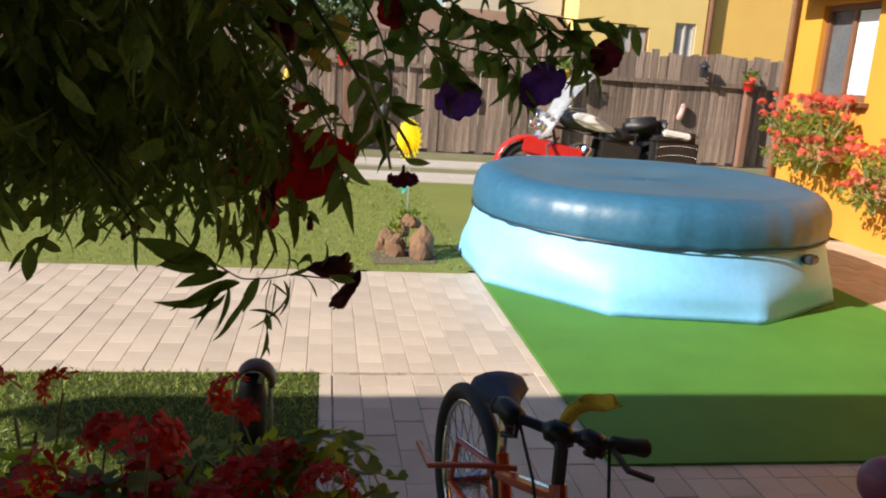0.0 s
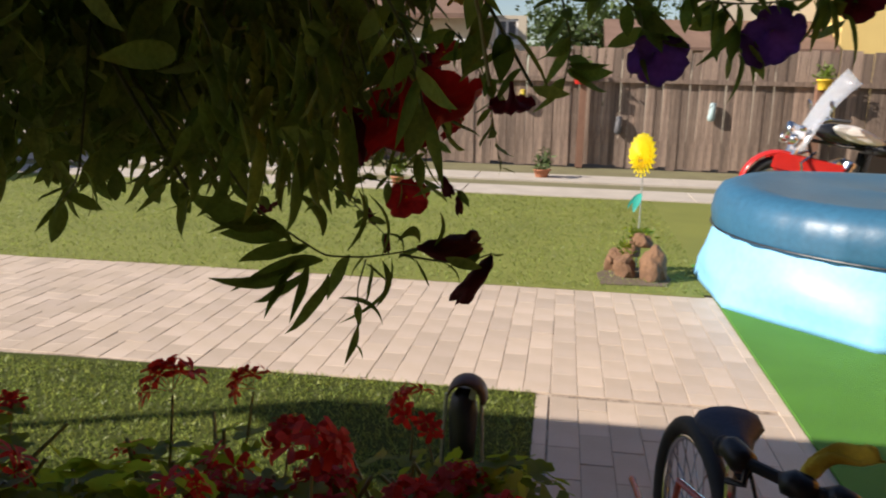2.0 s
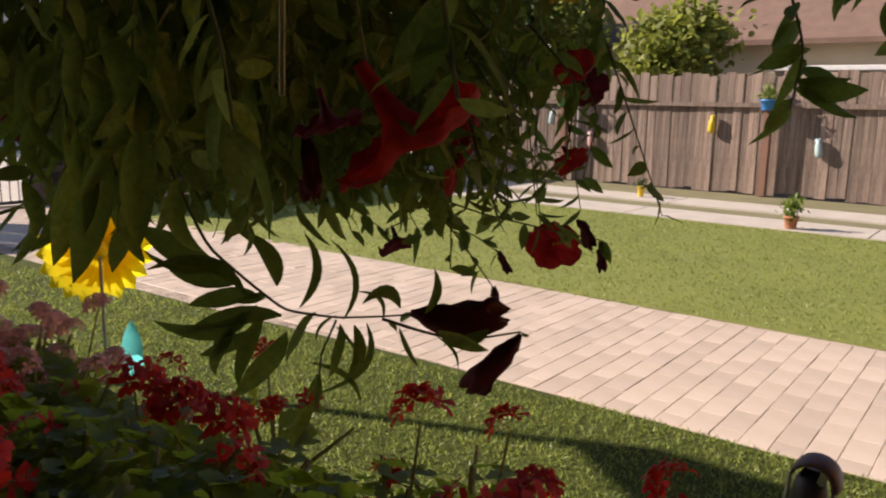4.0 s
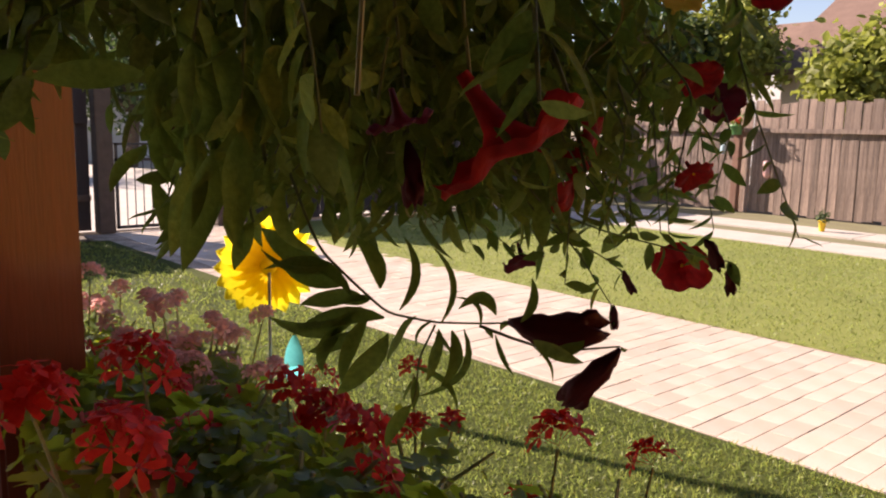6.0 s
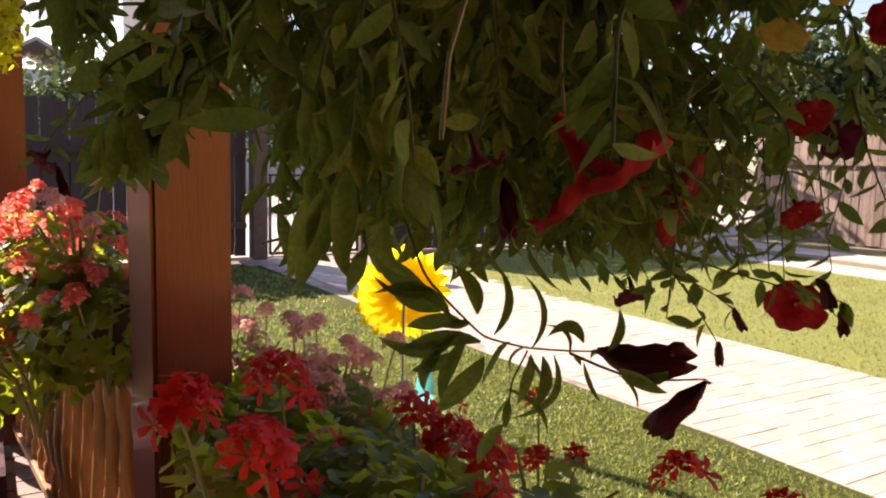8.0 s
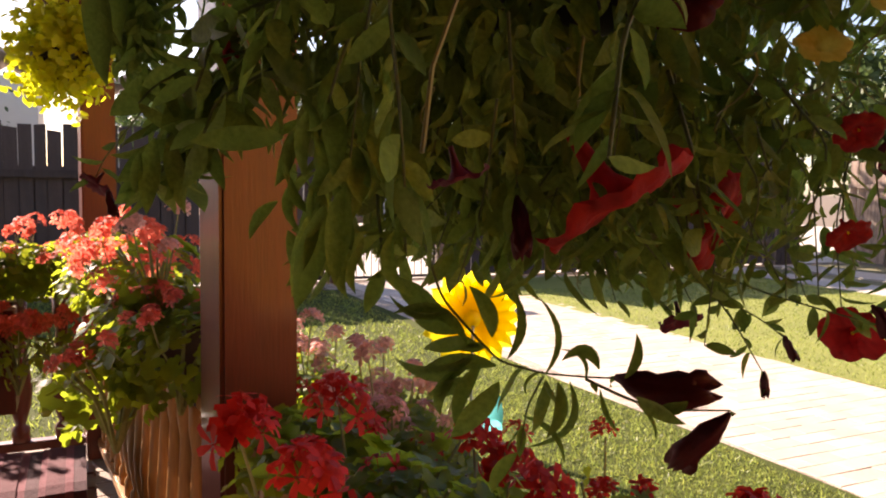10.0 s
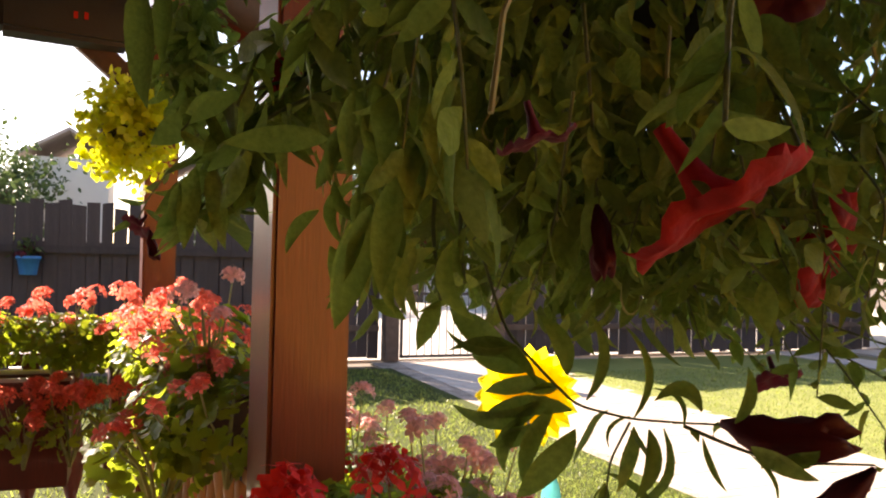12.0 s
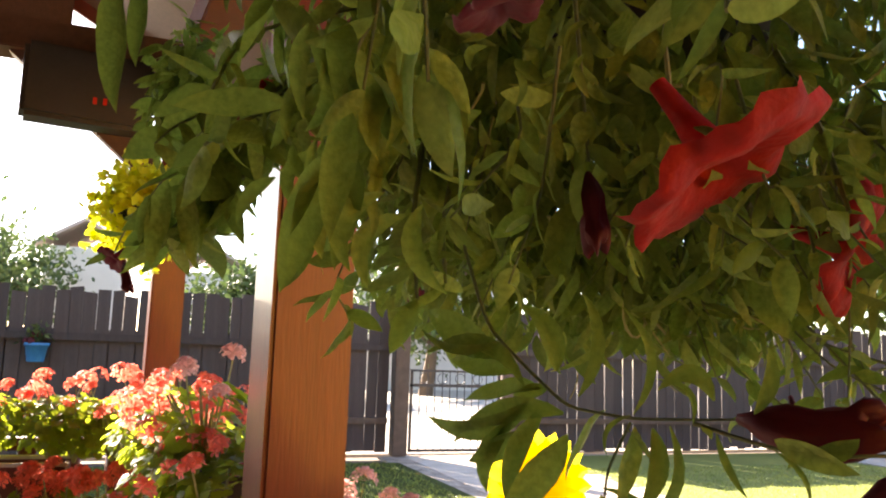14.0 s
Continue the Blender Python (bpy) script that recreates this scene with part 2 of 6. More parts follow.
def tube(points, radii, sides=8, bm=None, closed=False):
    """A tube through points; radii: one number or one for each point."""
    bm = bm or bmesh.new()
    pts = [Vector(p) for p in points]
    rr = [radii] * len(pts) if isinstance(radii, (int, float)) else radii
    rings = []
    side = None
    for i, p in enumerate(pts):
        if closed:
            way = pts[(i + 1) % len(pts)] - pts[i - 1]
        else:
            way = pts[min(i + 1, len(pts) - 1)] - pts[max(i - 1, 0)]
        way.normalize()
        if side is None:
            side = way.orthogonal()
        side = (side - way * side.dot(way)).normalized()
        up = way.cross(side)
        rings.append([bm.verts.new(p + rr[i] * (math.cos(a) * side + math.sin(a) * up)) for a in np.linspace(0, 2 * math.pi, sides, endpoint=False)])
    pairs = list(zip(rings, rings[1:])) + ([(rings[-1], rings[0])] if closed else [])
    for a, b in pairs:
        for j in range(sides):
            bm.faces.new((a[j], a[(j + 1) % sides], b[(j + 1) % sides], b[j]))
    if not closed:
        bm.faces.new(rings[0][::-1])
        bm.faces.new(rings[-1])
    return bm


def lathe(profile, at=(0, 0, 0), sides=24, bm=None, squash=1.0):
    """A turned body from rows of radius, height."""
    bm = bm or bmesh.new()
    rings = []
    for r, z in profile:
        rings.append([bm.verts.new((at[0] + r * math.cos(a), at[1] + squash * r * math.sin(a), at[2] + z)) for a in np.linspace(0, 2 * math.pi, sides, endpoint=False)])
    for a, b in zip(rings, rings[1:]):
        for j in range(sides):
            bm.faces.new((a[j], a[(j + 1) % sides], b[(j + 1) % sides], b[j]))
    bm.faces.new(rings[0][::-1])
    bm.faces.new(rings[-1])
    return bm


def joined(name, verts, faces, mats4, mat, smooth=True):
    """Many copies of a small form as one mesh: verts (n, 3), faces of it, mats4 (k, 4, 4)."""
    verts, mats4 = np.asarray(verts, float), np.asarray(mats4, float)
    n, k = len(verts), len(mats4)
    hom = np.c_[verts, np.ones(n)]
    allv = np.einsum("kij,nj->kni", mats4, hom)[..., :3].reshape(-1, 3)
    loops = np.concatenate([np.asarray(f, int) for f in faces])
    sizes = np.array([len(f) for f in faces])
    me = bpy.data.meshes.new(name)
    me.vertices.add(n * k)
    me.vertices.foreach_set("co", allv.astype(np.float32).ravel())
    li = (loops[None, :] + n * np.arange(k)[:, None]).ravel()
    me.loops.add(len(li))
    me.loops.foreach_set("vertex_index", li.astype(np.int32))
    tot = np.tile(sizes, k)
    me.polygons.add(len(tot))
    me.polygons.foreach_set("loop_start", np.r_[0, np.cumsum(tot)[:-1]].astype(np.int32))
    me.polygons.foreach_set("use_smooth", np.full(len(tot), smooth))
    me.update(calc_edges=True)
    me.validate()
    me.materials.append(mat)
    return me


def frames_at(places, ways, ups, sizes):
    """Poses whose y axis runs along ways and whose z axis leans to ups."""
    y = ways / np.linalg.norm(ways, axis=1, keepdims=True)
    x = np.cross(y, ups)
    x /= np.linalg.norm(x, axis=1, keepdims=True) + 1e-9
    z = np.cross(x, y)
    out = np.zeros((len(places), 4, 4))
    out[:, :3, 0], out[:, :3, 1], out[:, :3, 2] = x * sizes[:, None], y * sizes[:, None], z * sizes[:, None]
    out[:, :3, 3], out[:, 3, 3] = places, 1
    return out


def oval_leaf(width=0.36, droop=0.12):
    """An oval leaf of length 1 along y, folded along its rib."""
    rows = [(t, 0.03 + 0.97 * math.sin(math.pi * t ** 0.9) ** 0.85 if t < 1 else 0.02) for t in (0.0, 0.1, 0.24, 0.4, 0.56, 0.72, 0.87, 1.0)]
    v, f = [], []
    for t, w in rows:
        z = -droop * t * t + 0.02 * math.sin(9 * t)
        v += [(-width / 2 * w, t, z + 0.06 * w), (0, t, z), (width / 2 * w, t, z + 0.06 * w)]
    for i in range(len(rows) - 1):
        a = 3 * i
        f += [(a, a + 1, a + 4, a + 3), (a + 1, a + 2, a + 5, a + 4)]
    return v, f


def lobed_leaf(lobes=7):
    """A round scalloped leaf of diameter 1, its stalk at the origin."""
    v, f = [(0, 0, 0)], []
    n = lobes * 3
    for i in range(n + 1):
        a = radians(-150 + 300 * i / n)
        r = 0.5 * (1 - 0.14 * (i % 3 == 0)) 
        v.append((r * math.sin(a), r * math.cos(a), 0.10 * r * math.cos(3 * a) + 0.16 * r))
    f = [(0, i + 1, i) for i in range(1, n + 1)]
    return v, f


def rand_dirs(rng, n, up=0.0):
    d = rng.normal(size=(n, 3))
    d[:, 2] += up
    return d / np.linalg.norm(d, axis=1, keepdims=True)

# ---- structure ----
# ---- setting: ground and paving ----
def sheet(name, corners, z, mat, label, depth=0.05, cat=""):
    bm = bmesh.new()
    top = [bm.verts.new((x, y, z)) for x, y in corners]
    low = [bm.verts.new((x, y, z - depth)) for x, y in corners]
    bm.faces.new(top)
    n = len(top)
    for i in range(n):
        bm.faces.new((top[i], low[i], low[(i + 1) % n], top[(i + 1) % n]))
    bmesh.ops.recalc_face_normals(bm, faces=bm.faces)
    return thing(name, bm, mat, label, cat or name, kind="structure")


bm = bmesh.new()
bmesh.ops.create_grid(bm, x_segments=12, y_segments=12, size=160, matrix=Matrix.Translation((0, 0, -0.06)))
ground = thing("ground", bm, SOIL, "bare brown earth reaching to the horizon", "ground", kind="structure")

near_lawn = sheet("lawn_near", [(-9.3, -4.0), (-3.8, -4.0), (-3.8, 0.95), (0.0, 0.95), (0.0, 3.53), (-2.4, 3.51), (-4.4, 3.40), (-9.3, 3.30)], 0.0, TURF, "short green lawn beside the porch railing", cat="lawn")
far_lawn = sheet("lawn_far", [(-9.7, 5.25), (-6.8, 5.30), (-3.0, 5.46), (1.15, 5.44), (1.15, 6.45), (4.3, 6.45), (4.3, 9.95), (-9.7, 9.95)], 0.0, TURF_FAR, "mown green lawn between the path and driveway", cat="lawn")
verge = sheet("lawn_verge", [(-9.9, 9.95), (4.3, 9.95), (9.0, 13.7), (-9.9, 13.7)], -0.012, material("dry_verge", (0.20, 0.19, 0.09), 0.95, (0.12, 0.10, 0.055), 2.0, 0.5, 0.5, 60), "dry grass and earth between concrete tracks and fence", cat="verge")
bed = sheet("paving_bed", [(-9.9, 3.2), (-0.0, 3.2), (0.0, 0.9), (9.5, 0.9), (9.5, 7.1), (-9.9, 7.1)], -0.0055, JOINT, "sandy bed under the block paving", cat="paving", depth=0.03)
for y0, y1 in ((9.92, 10.78), (11.45, 12.3)):
    bm = bmesh.new()
    x = -9.9
    while x < 4.6:
        x1 = min(x + 2.9, 4.6)
        box(x + 0.0015, x1 - 0.0015, y0, y1, -0.05, 0.015, 0.008, bm)
        x = x1
    thing("driveway_track", bm, KERB, "pale concrete driveway track in cast slabs", "driveway", kind="structure")
street = sheet("street", [(-32, -14), (-10.3, -14), (-10.3, 26), (-32, 26)], -0.02, KERB, "pale sunlit concrete street outside the gate", cat="street")
carpet = sheet("artificial_lawn", [(1.12, 2.6), (3.86, 2.6), (3.86, 6.4), (1.12, 6.4)], 0.012, CARPET, "bright green artificial grass mat under the pool", 0.012, "mat")
tagged(carpet, kind="thing")

# ---- porch floor, house behind and roof ----
bm = bmesh.new()
x = -3.76
while x < 6.5:
    box(x, x + 0.137, -1.6, 0.72, 0.02, 0.12, 0.003, bm)
    x += 0.142
thing("floor", bm, DECK, "brown boarded porch floor", "floor", kind="structure")
# Unseen closing wall; its dark colour is chosen to keep bounced light low.
bm = box(-1.4, 9.0, -1.85, -1.6, 0.0, 4.4)
thing("wall_house", bm, BROWN_WOOD, "unseen house wall behind the porch, dark to cut bounced light", "wall", kind="structure")
EAVE_Y, EAVE_Z, VERGE_X, SLOPE = 1.49, 2.60, -5.27, 0.56


def roof_slab(x0, x1, ya, za, yb, zb, thick, bm=None):
    bm = bm or bmesh.new()
    v = [bm.verts.new(p) for p in ((x0, ya, za), (x1, ya, za), (x1, yb, zb), (x0, yb, zb), (x0, ya, za + thick), (x1, ya, za + thick), (x1, yb, zb + thick), (x0, yb, zb + thick))]
    for f in ((3, 2, 1, 0), (4, 5, 6, 7), (0, 1, 5, 4), (1, 2, 6, 5), (2, 3, 7, 6), (3, 0, 4, 7)):
        bm.faces.new([v[i] for i in f])
    return bm


roof = empty("roof_house", (0, 0, EAVE_Z), label="brown boarded house roof sloping over the porch", category="roof", kind="structure")
part("boarding", roof_slab(VERGE_X, 5.1, EAVE_Y, EAVE_Z, -1.7, EAVE_Z + SLOPE * (EAVE_Y + 1.7), 0.10), BROWN_WOOD, roof)
part("boarding", roof_slab(VERGE_X, 5.1, -1.7, EAVE_Z + SLOPE * (EAVE_Y + 1.7), -5.2, 2.5, 0.10), BROWN_WOOD, roof)
part("verge_board", roof_slab(VERGE_X - 0.03, VERGE_X, EAVE_Y, EAVE_Z - 0.1, -1.7, EAVE_Z - 0.1 + SLOPE * (EAVE_Y + 1.7), 0.22), RED_WOOD, roof)
# Made-up gable infill, added to block the sun from the front geraniums.
bm = bmesh.new()
loop = [(-1.7, 3.15), (-0.30, 3.15), (-0.30, EAVE_Z + SLOPE * (EAVE_Y + 0.30) - 0.02), (-1.7, EAVE_Z + SLOPE * (EAVE_Y + 1.7) - 0.02)]
near_v = [bm.verts.new((VERGE_X + 0.03, y, z)) for y, z in loop]
far_v = [bm.verts.new((VERGE_X + 0.055, y, z)) for y, z in loop]
bm.faces.new(near_v[::-1]), bm.faces.new(far_v)
for i in range(4):
    bm.faces.new((near_v[i], near_v[(i + 1) % 4], far_v[(i + 1) % 4], far_v[i]))
part("gable_boarding", bm, BROWN_WOOD, roof)
part("eave_board", box(VERGE_X, 5.1, EAVE_Y, EAVE_Y + 0.025, EAVE_Z - 0.05, EAVE_Z + 0.12, 0.004), RED_WOOD, roof)


# ---- porch frame: posts, beam, brace, railing ----
AXIS = math.degrees(math.atan2(0.2185, 2.30))


def post(x0, x1, y0, y1, z0, z1):
    cx, cy, hx, hy = (x0 + x1) / 2, (y0 + y1) / 2, (x1 - x0) / 2, (y1 - y0) / 2
    bm = turned(pose(cx, cy, 0, 0, 0, AXIS), box(-hx, hx, -hy, hy, z0, z1, 0.008))
    return thing("porch_post", bm, RED_WOOD, "glossy red-brown stained square wooden porch post", "post", "porch posts", kind="structure")


post(-1.355, -1.195, 0.548, 0.695, 0.12, 2.42)
post(-3.64, -3.50, 0.33, 0.47, 0.12, 2.42)
post(2.2, 2.347, 0.86, 1.0, 0.12, 2.42)
bm = turned(pose(-3.57, 0.40, 2.49, 0, 0, AXIS), box(-0.35, 6.2, -0.07, 0.07, -0.07, 0.09, 0.006))
thing("porch_beam", bm, RED_WOOD, "red-brown wooden beam lying on the porch posts", "beam", kind="structure")
bm = turned(pose(-3.57, 0.40, 1.95, 49, 0, 0), box(-0.05, 0.05, -0.0, 0.10, -0.05, 1.05, 0.005))
thing("porch_brace", bm, BROWN_WOOD, "dark brown diagonal brace between post and roof", "brace", kind="structure")
bm = box(-3.66, -3.48, -1.6, 0.40, 2.58, 2.72, 0.006)
thing("porch_tie_beam", bm, BROWN_WOOD, "dark brown cross beam under the porch roof", "beam", kind="structure")


def baluster_mesh(height):
    prof = [(0.022, 0), (0.022, 0.06), (0.012, 0.075), (0.026, 0.16), (0.031, 0.24), (0.022, 0.36), (0.014, 0.5), (0.022, 0.56), (0.022, 0.66)]
    k = height / 0.66
    return mesh_of("baluster", lathe([(r, z * k) for r, z in prof], sides=12), RED_WOOD, True)


BALUSTER = baluster_mesh(0.66)
for v in BALUSTER.vertices:
    v.co.x, v.co.y = v.co.x * 1.7, v.co.y * 1.7


def railing(x0, y0, x1, y1, zf, label, mat):
    """Rails and turned balusters between two places."""
    length, ang = math.hypot(x1 - x0, y1 - y0), math.degrees(math.atan2(y1 - y0, x1 - x0))
    m = pose(x0, y0, 0, 0, 0, ang)
    rail = empty("porch_railing", (x0, y0, zf), label=label, category="railing", kind="structure")
    part("handrail", turned(m, box(0, length, -0.045, 0.045, zf + 0.76, zf + 0.81, 0.01)), mat, rail)
    part("bottom_rail", turned(m, box(0, length, -0.03, 0.03, zf + 0.06, zf + 0.10, 0.006)), mat, rail)
    n = int(length / (0.17 if mat is RED_WOOD else 0.13))
    for i in range(n):
        ob = new("baluster", BALUSTER if mat is RED_WOOD else BALUSTER_H)
        ob.parent = rail
        ob.matrix_parent_inverse = world_of(rail).inverted()
        ob.matrix_basis = m @ pose((i + 0.5) * length / n, 0, zf + 0.10)
    return rail


BALUSTER_H = baluster_mesh(0.66)
BALUSTER_H.materials[0] = HONEY
railing(-3.50, 0.41, -1.347, 0.61, 0.12, "honey-brown turned wooden railing under the flower troughs", HONEY)
railing(-1.2, 0.63, 2.2, 0.93, 0.12, "honey-brown turned wooden railing under the flower troughs", HONEY)
railing(-3.57, -1.55, -3.57, 0.33, 0.12, "red-brown turned wooden railing at the porch end", RED_WOOD)


# ---- fences ----
def board_mesh(w, h, kind, mat):
    """A fence board with a slightly uneven sawn top and a chamfer."""
    d, c = 0.011, 0.004
    a, b = (0.012, -0.006) if kind == 0 else ((-0.010, 0.008) if kind == 1 else (0.0, 0.0))
    v = [(-w / 2, -d + c, 0), (-w / 2 + c, -d, 0), (w / 2 - c, -d, 0), (w / 2, -d + c, 0), (w / 2, d, 0), (-w / 2, d, 0)]
    v += [(x, y, h + (a if x < 0 else b)) for x, y, _ in v]
    f = [(i, (i + 1) % 6, (i + 1) % 6 + 6, i + 6) for i in range(6)] + [(6, 7, 8, 9, 10, 11)]
    me = bpy.data.meshes.new("board")
    me.from_pydata(v, [], f)
    me.materials.append(mat)
    return me


SIZES = ((0.150, 1.95), (0.140, 1.93), (0.162, 1.97), (0.128, 1.96), (0.155, 1.92), (0.146, 1.98))
BOARDS = [board_mesh(w, h, i % 3, BOARD) for i, (w, h) in enumerate(SIZES)]
BOARDS_SHADED = [board_mesh(w, h, i % 3, BOARD_SHADED) for i, (w, h) in enumerate(SIZES)]
WIDTHS = (0.150, 0.140, 0.162, 0.128, 0.155, 0.146)
rng = np.random.default_rng(5)


def fence(name, x0, y0, length, turn, gap, label, boards_of, rail_mat):
    """A close-boarded fence with rail; its boards face the garden along -y before the turn."""
    m = pose(x0, y0, 0, 0, 0, turn)
    ob = empty(name, (x0, y0, 0), label=label, category="fence", kind="structure")
    boards, x = [], 0.0
    while x < length:
        i = int(rng.integers(6))
        boards.append((boards_of[i], m @ pose(x + WIDTHS[i] / 2, rng.uniform(-0.010, 0.010), 0.02 + rng.uniform(-0.03, 0.03), 0, 0, rng.uniform(-2, 2)) @ pose(0, 0, 0, 0, rng.uniform(-0.5, 0.5), 0)))
        x += WIDTHS[i] + gap * rng.uniform(0.2, 1.8)
    part("rail", turned(m, box(0, length, -0.075, -0.018, 1.42, 1.50, 0.006)), rail_mat, ob)
    if turn:
        part("rail", turned(m, box(0, length, 0.018, 0.075, 1.36, 1.45, 0.006)), rail_mat, ob)
    part("lower_rail", turned(m, box(0, length, 0.018, 0.07, 0.4, 0.48, 0.006)), BOARD_DARK, ob)
    return ob, boards


FENCES = [fence("fence_back", -10.1, 13.75, 18.4, 0, 0.004, "tall weathered grey-brown close-boarded garden fence", BOARDS, BOARD),
          fence("fence_side", -10.1, 3.35, 9.0, -90, 0.006, "weathered boarded fence beside the street, shade put into its colour", BOARDS_SHADED, BOARD_SHADED),
          fence("fence_side", -10.1, 12.45, 7.45, -90, 0.006, "weathered boarded fence beyond the gate, shade put into its colour", BOARDS_SHADED, BOARD_SHADED)]
# Panel added behind the boards so light stays out of lower gaps.
part("backing_board", box(-10.16, -10.135, -5.6, 1.6, 0.02, 1.38, 0.003), BOARD_SHADED, FENCES[1][0])
for x in (-7.05, -3.36, 0.33, 4.05, 7.62):
    bm = box(x - 0.06, x + 0.06, 13.53, 13.66, 0.0, 1.47, 0.006)
    thing("fence_post", bm, material("post_wood", (0.24, 0.13, 0.085), 0.85, (0.14, 0.07, 0.045), 4, 0.5, 0.3, 45, stretch=(4, 4, 0.4)), "reddish square fence post before the boards", "post", "fence posts", kind="structure")

# ---- gate ----
gate = empty("garden_gate", (-9.95, 4.2, 0), label="dark iron bar gate closing the driveway", category="gate", kind="structure")
G0, G1 = 3.62, 4.94
for name, y0, y1, z0, z1 in (("gate_rail", G0, G1, 0.04, 0.08), ("gate_rail", G0, G1, 0.90, 0.94), ("gate_rail", G0, G1, 1.10, 1.13), ("gate_stile", G0, G0 + 0.04, 0.04, 1.13), ("gate_stile", G1 - 0.04, G1, 0.04, 1.13)):
    part(name, box(-9.965, -9.935, y0, y1, z0, z1, 0.003), STEEL, gate)
for y in np.arange(G0 + 0.14, G1 - 0.06, 0.108):
    part("bar", tube([(-9.95, y, 0.06), (-9.95, y, 1.12)], 0.008, 6), STEEL, gate)
for y in np.arange(G0 + 0.2, G1 - 0.1, 0.26):
    part("scroll", tube([(-9.95, y + 0.07 * math.cos(a), 1.015 + 0.07 * math.sin(a)) for a in np.linspace(0, 2 * math.pi, 13)[:-1]], 0.006, 6, closed=True), STEEL, gate)
for y in (3.48, 5.06):
    thing("gate_post", box(-10.05, -9.85, y - 0.10, y + 0.10, 0, 1.9, 0.01), BOARD_DARK, "dark square timber gate post", "post", "gate posts", kind="structure")


# ---- houses round the garden ----
def window(parent, x0, x1, z0, z1, y, frame_mat, fill, sill=True):
    """A window set in a wall that faces -y."""
    w = part("window", box(x0 + 0.05, x1 - 0.05, y + 0.04, y + 0.06, z0 + 0.05, z1 - 0.05), fill, parent)
    for a, b, c, d in ((x0, x1, z1 - 0.06, z1), (x0, x1, z0, z0 + 0.06), (x0, x0 + 0.06, z0 + 0.06, z1 - 0.06), (x1 - 0.06, x1, z0 + 0.06, z1 - 0.06), ((x0 + x1) / 2 - 0.03, (x0 + x1) / 2 + 0.03, z0 + 0.06, z1 - 0.06)):
        part("window_frame", box(a, b, y - 0.015, y + 0.05, c, d, 0.005), frame_mat, w)
    if sill:
        part("window_sill", box(x0 - 0.06, x1 + 0.06, y - 0.08, y + 0.02, z0 - 0.06, z0 - 0.003, 0.006), frame_mat, w)
    return w


def wall_with_hole(x0, x1, z0, z1, y0, y1, holes):
    """A wall along x in one piece, with openings (x0, x1, z0, z1) that go through it."""
    bm = bmesh.new()
    xs = sorted({x0, x1, *(h[0] for h in holes), *(h[1] for h in holes)})
    zs = sorted({z0, z1, *(h[2] for h in holes), *(h[3] for h in holes)})
    nx, nz = len(xs) - 1, len(zs) - 1
    v = {(i, j, k): bm.verts.new((x, y, z)) for i, x in enumerate(xs) for j, z in enumerate(zs) for k, y in enumerate((y0, y1))}
    full = lambda i, j: 0 <= i < nx and 0 <= j < nz and not any(h[0] <= xs[i] < h[1] and h[2] <= zs[j] < h[3] for h in holes)
    for i in range(nx):
        for j in range(nz):
            if not full(i, j):
                continue
            for k in (0, 1):
                bm.faces.new([v[q] for q in ((i, j, k), (i + 1, j, k), (i + 1, j + 1, k), (i, j + 1, k))])
            for di, dj, p, q in ((-1, 0, (i, j), (i, j + 1)), (1, 0, (i + 1, j), (i + 1, j + 1)), (0, -1, (i, j), (i + 1, j)), (0, 1, (i, j + 1), (i + 1, j + 1))):
                if not full(i + di, j + dj):
                    bm.faces.new((v[(*p, 0)], v[(*q, 0)], v[(*q, 1)], v[(*p, 1)]))
    bmesh.ops.recalc_face_normals(bm, faces=bm.faces)
    return bm


yellow = empty("yellow_house", (8, 20, 0), label="pale yellow rendered neighbouring house with brown windows", category="house")
part("wall", wall_with_hole(6.25, 9.72, 0, 6.2, 20, 20.3, [(7.38, 8.2, 1.5, 2.8), (8.9, 9.47, 1.5, 2.98)]), YELLOW_WALL, yellow)
part("side_wall", box(6.25, 6.5, 20.3, 28, 0, 6.2), YELLOW_WALL, yellow)
window(yellow, 7.38, 8.2, 1.5, 2.8, 20.05, FRAME_BROWN, BLIND)
window(yellow, 8.9, 9.47, 1.5, 2.98, 20.05, material("pale_frame", (0.5, 0.47, 0.42), 0.6), BLIND)
part("downpipe", tube([(9.80, 19.93, 0), (9.80, 19.93, 6.2)], 0.07, 10), FRAME_BROWN, yellow, "brown downpipe")
part("roof", roof_slab(6.0, 14.5, 19.6, 6.1, 24.5, 8.8, 0.15), TILE_ROOF, yellow)
orange_b = empty("orange_house", (12, 20, 0), label="orange rendered house behind the fence", category="house")
part("wall", box(9.9, 15.5, 20.05, 20.4, 0, 6.1), material("light_orange_render", (0.74, 0.47, 0.12), 0.9, (0.66, 0.40, 0.09), 1.5, 0.45, 0.15, 60), orange_b)
part("roof", roof_slab(14.55, 16, 19.6, 6.1, 24.5, 8.8, 0.15), TILE_ROOF, orange_b)

mid = empty("cream_house", (4, 20, 0), label="cream rendered house with brown tiled lean-to roof", category="house")
part("wall", box(3.0, 6.15, 21.2, 21.5, 0, 5.2), CREAM_WALL, mid)
part("lean_to_wall", box(1.2, 6.15, 20.0, 20.2, 0, 2.25), CREAM_WALL, mid)
part("lean_to_roof", roof_slab(0.9, 6.2, 19.7, 2.22, 21.2, 2.95, 0.07), TILE_ROOF, mid)
part("roof", roof_slab(2.7, 6.2, 20.8, 5.1, 25, 7.2, 0.15), TILE_ROOF, mid)
low = empty("low_house", (-5, 20, 0), label="low cream house with brown roof and white gutter", category="house")
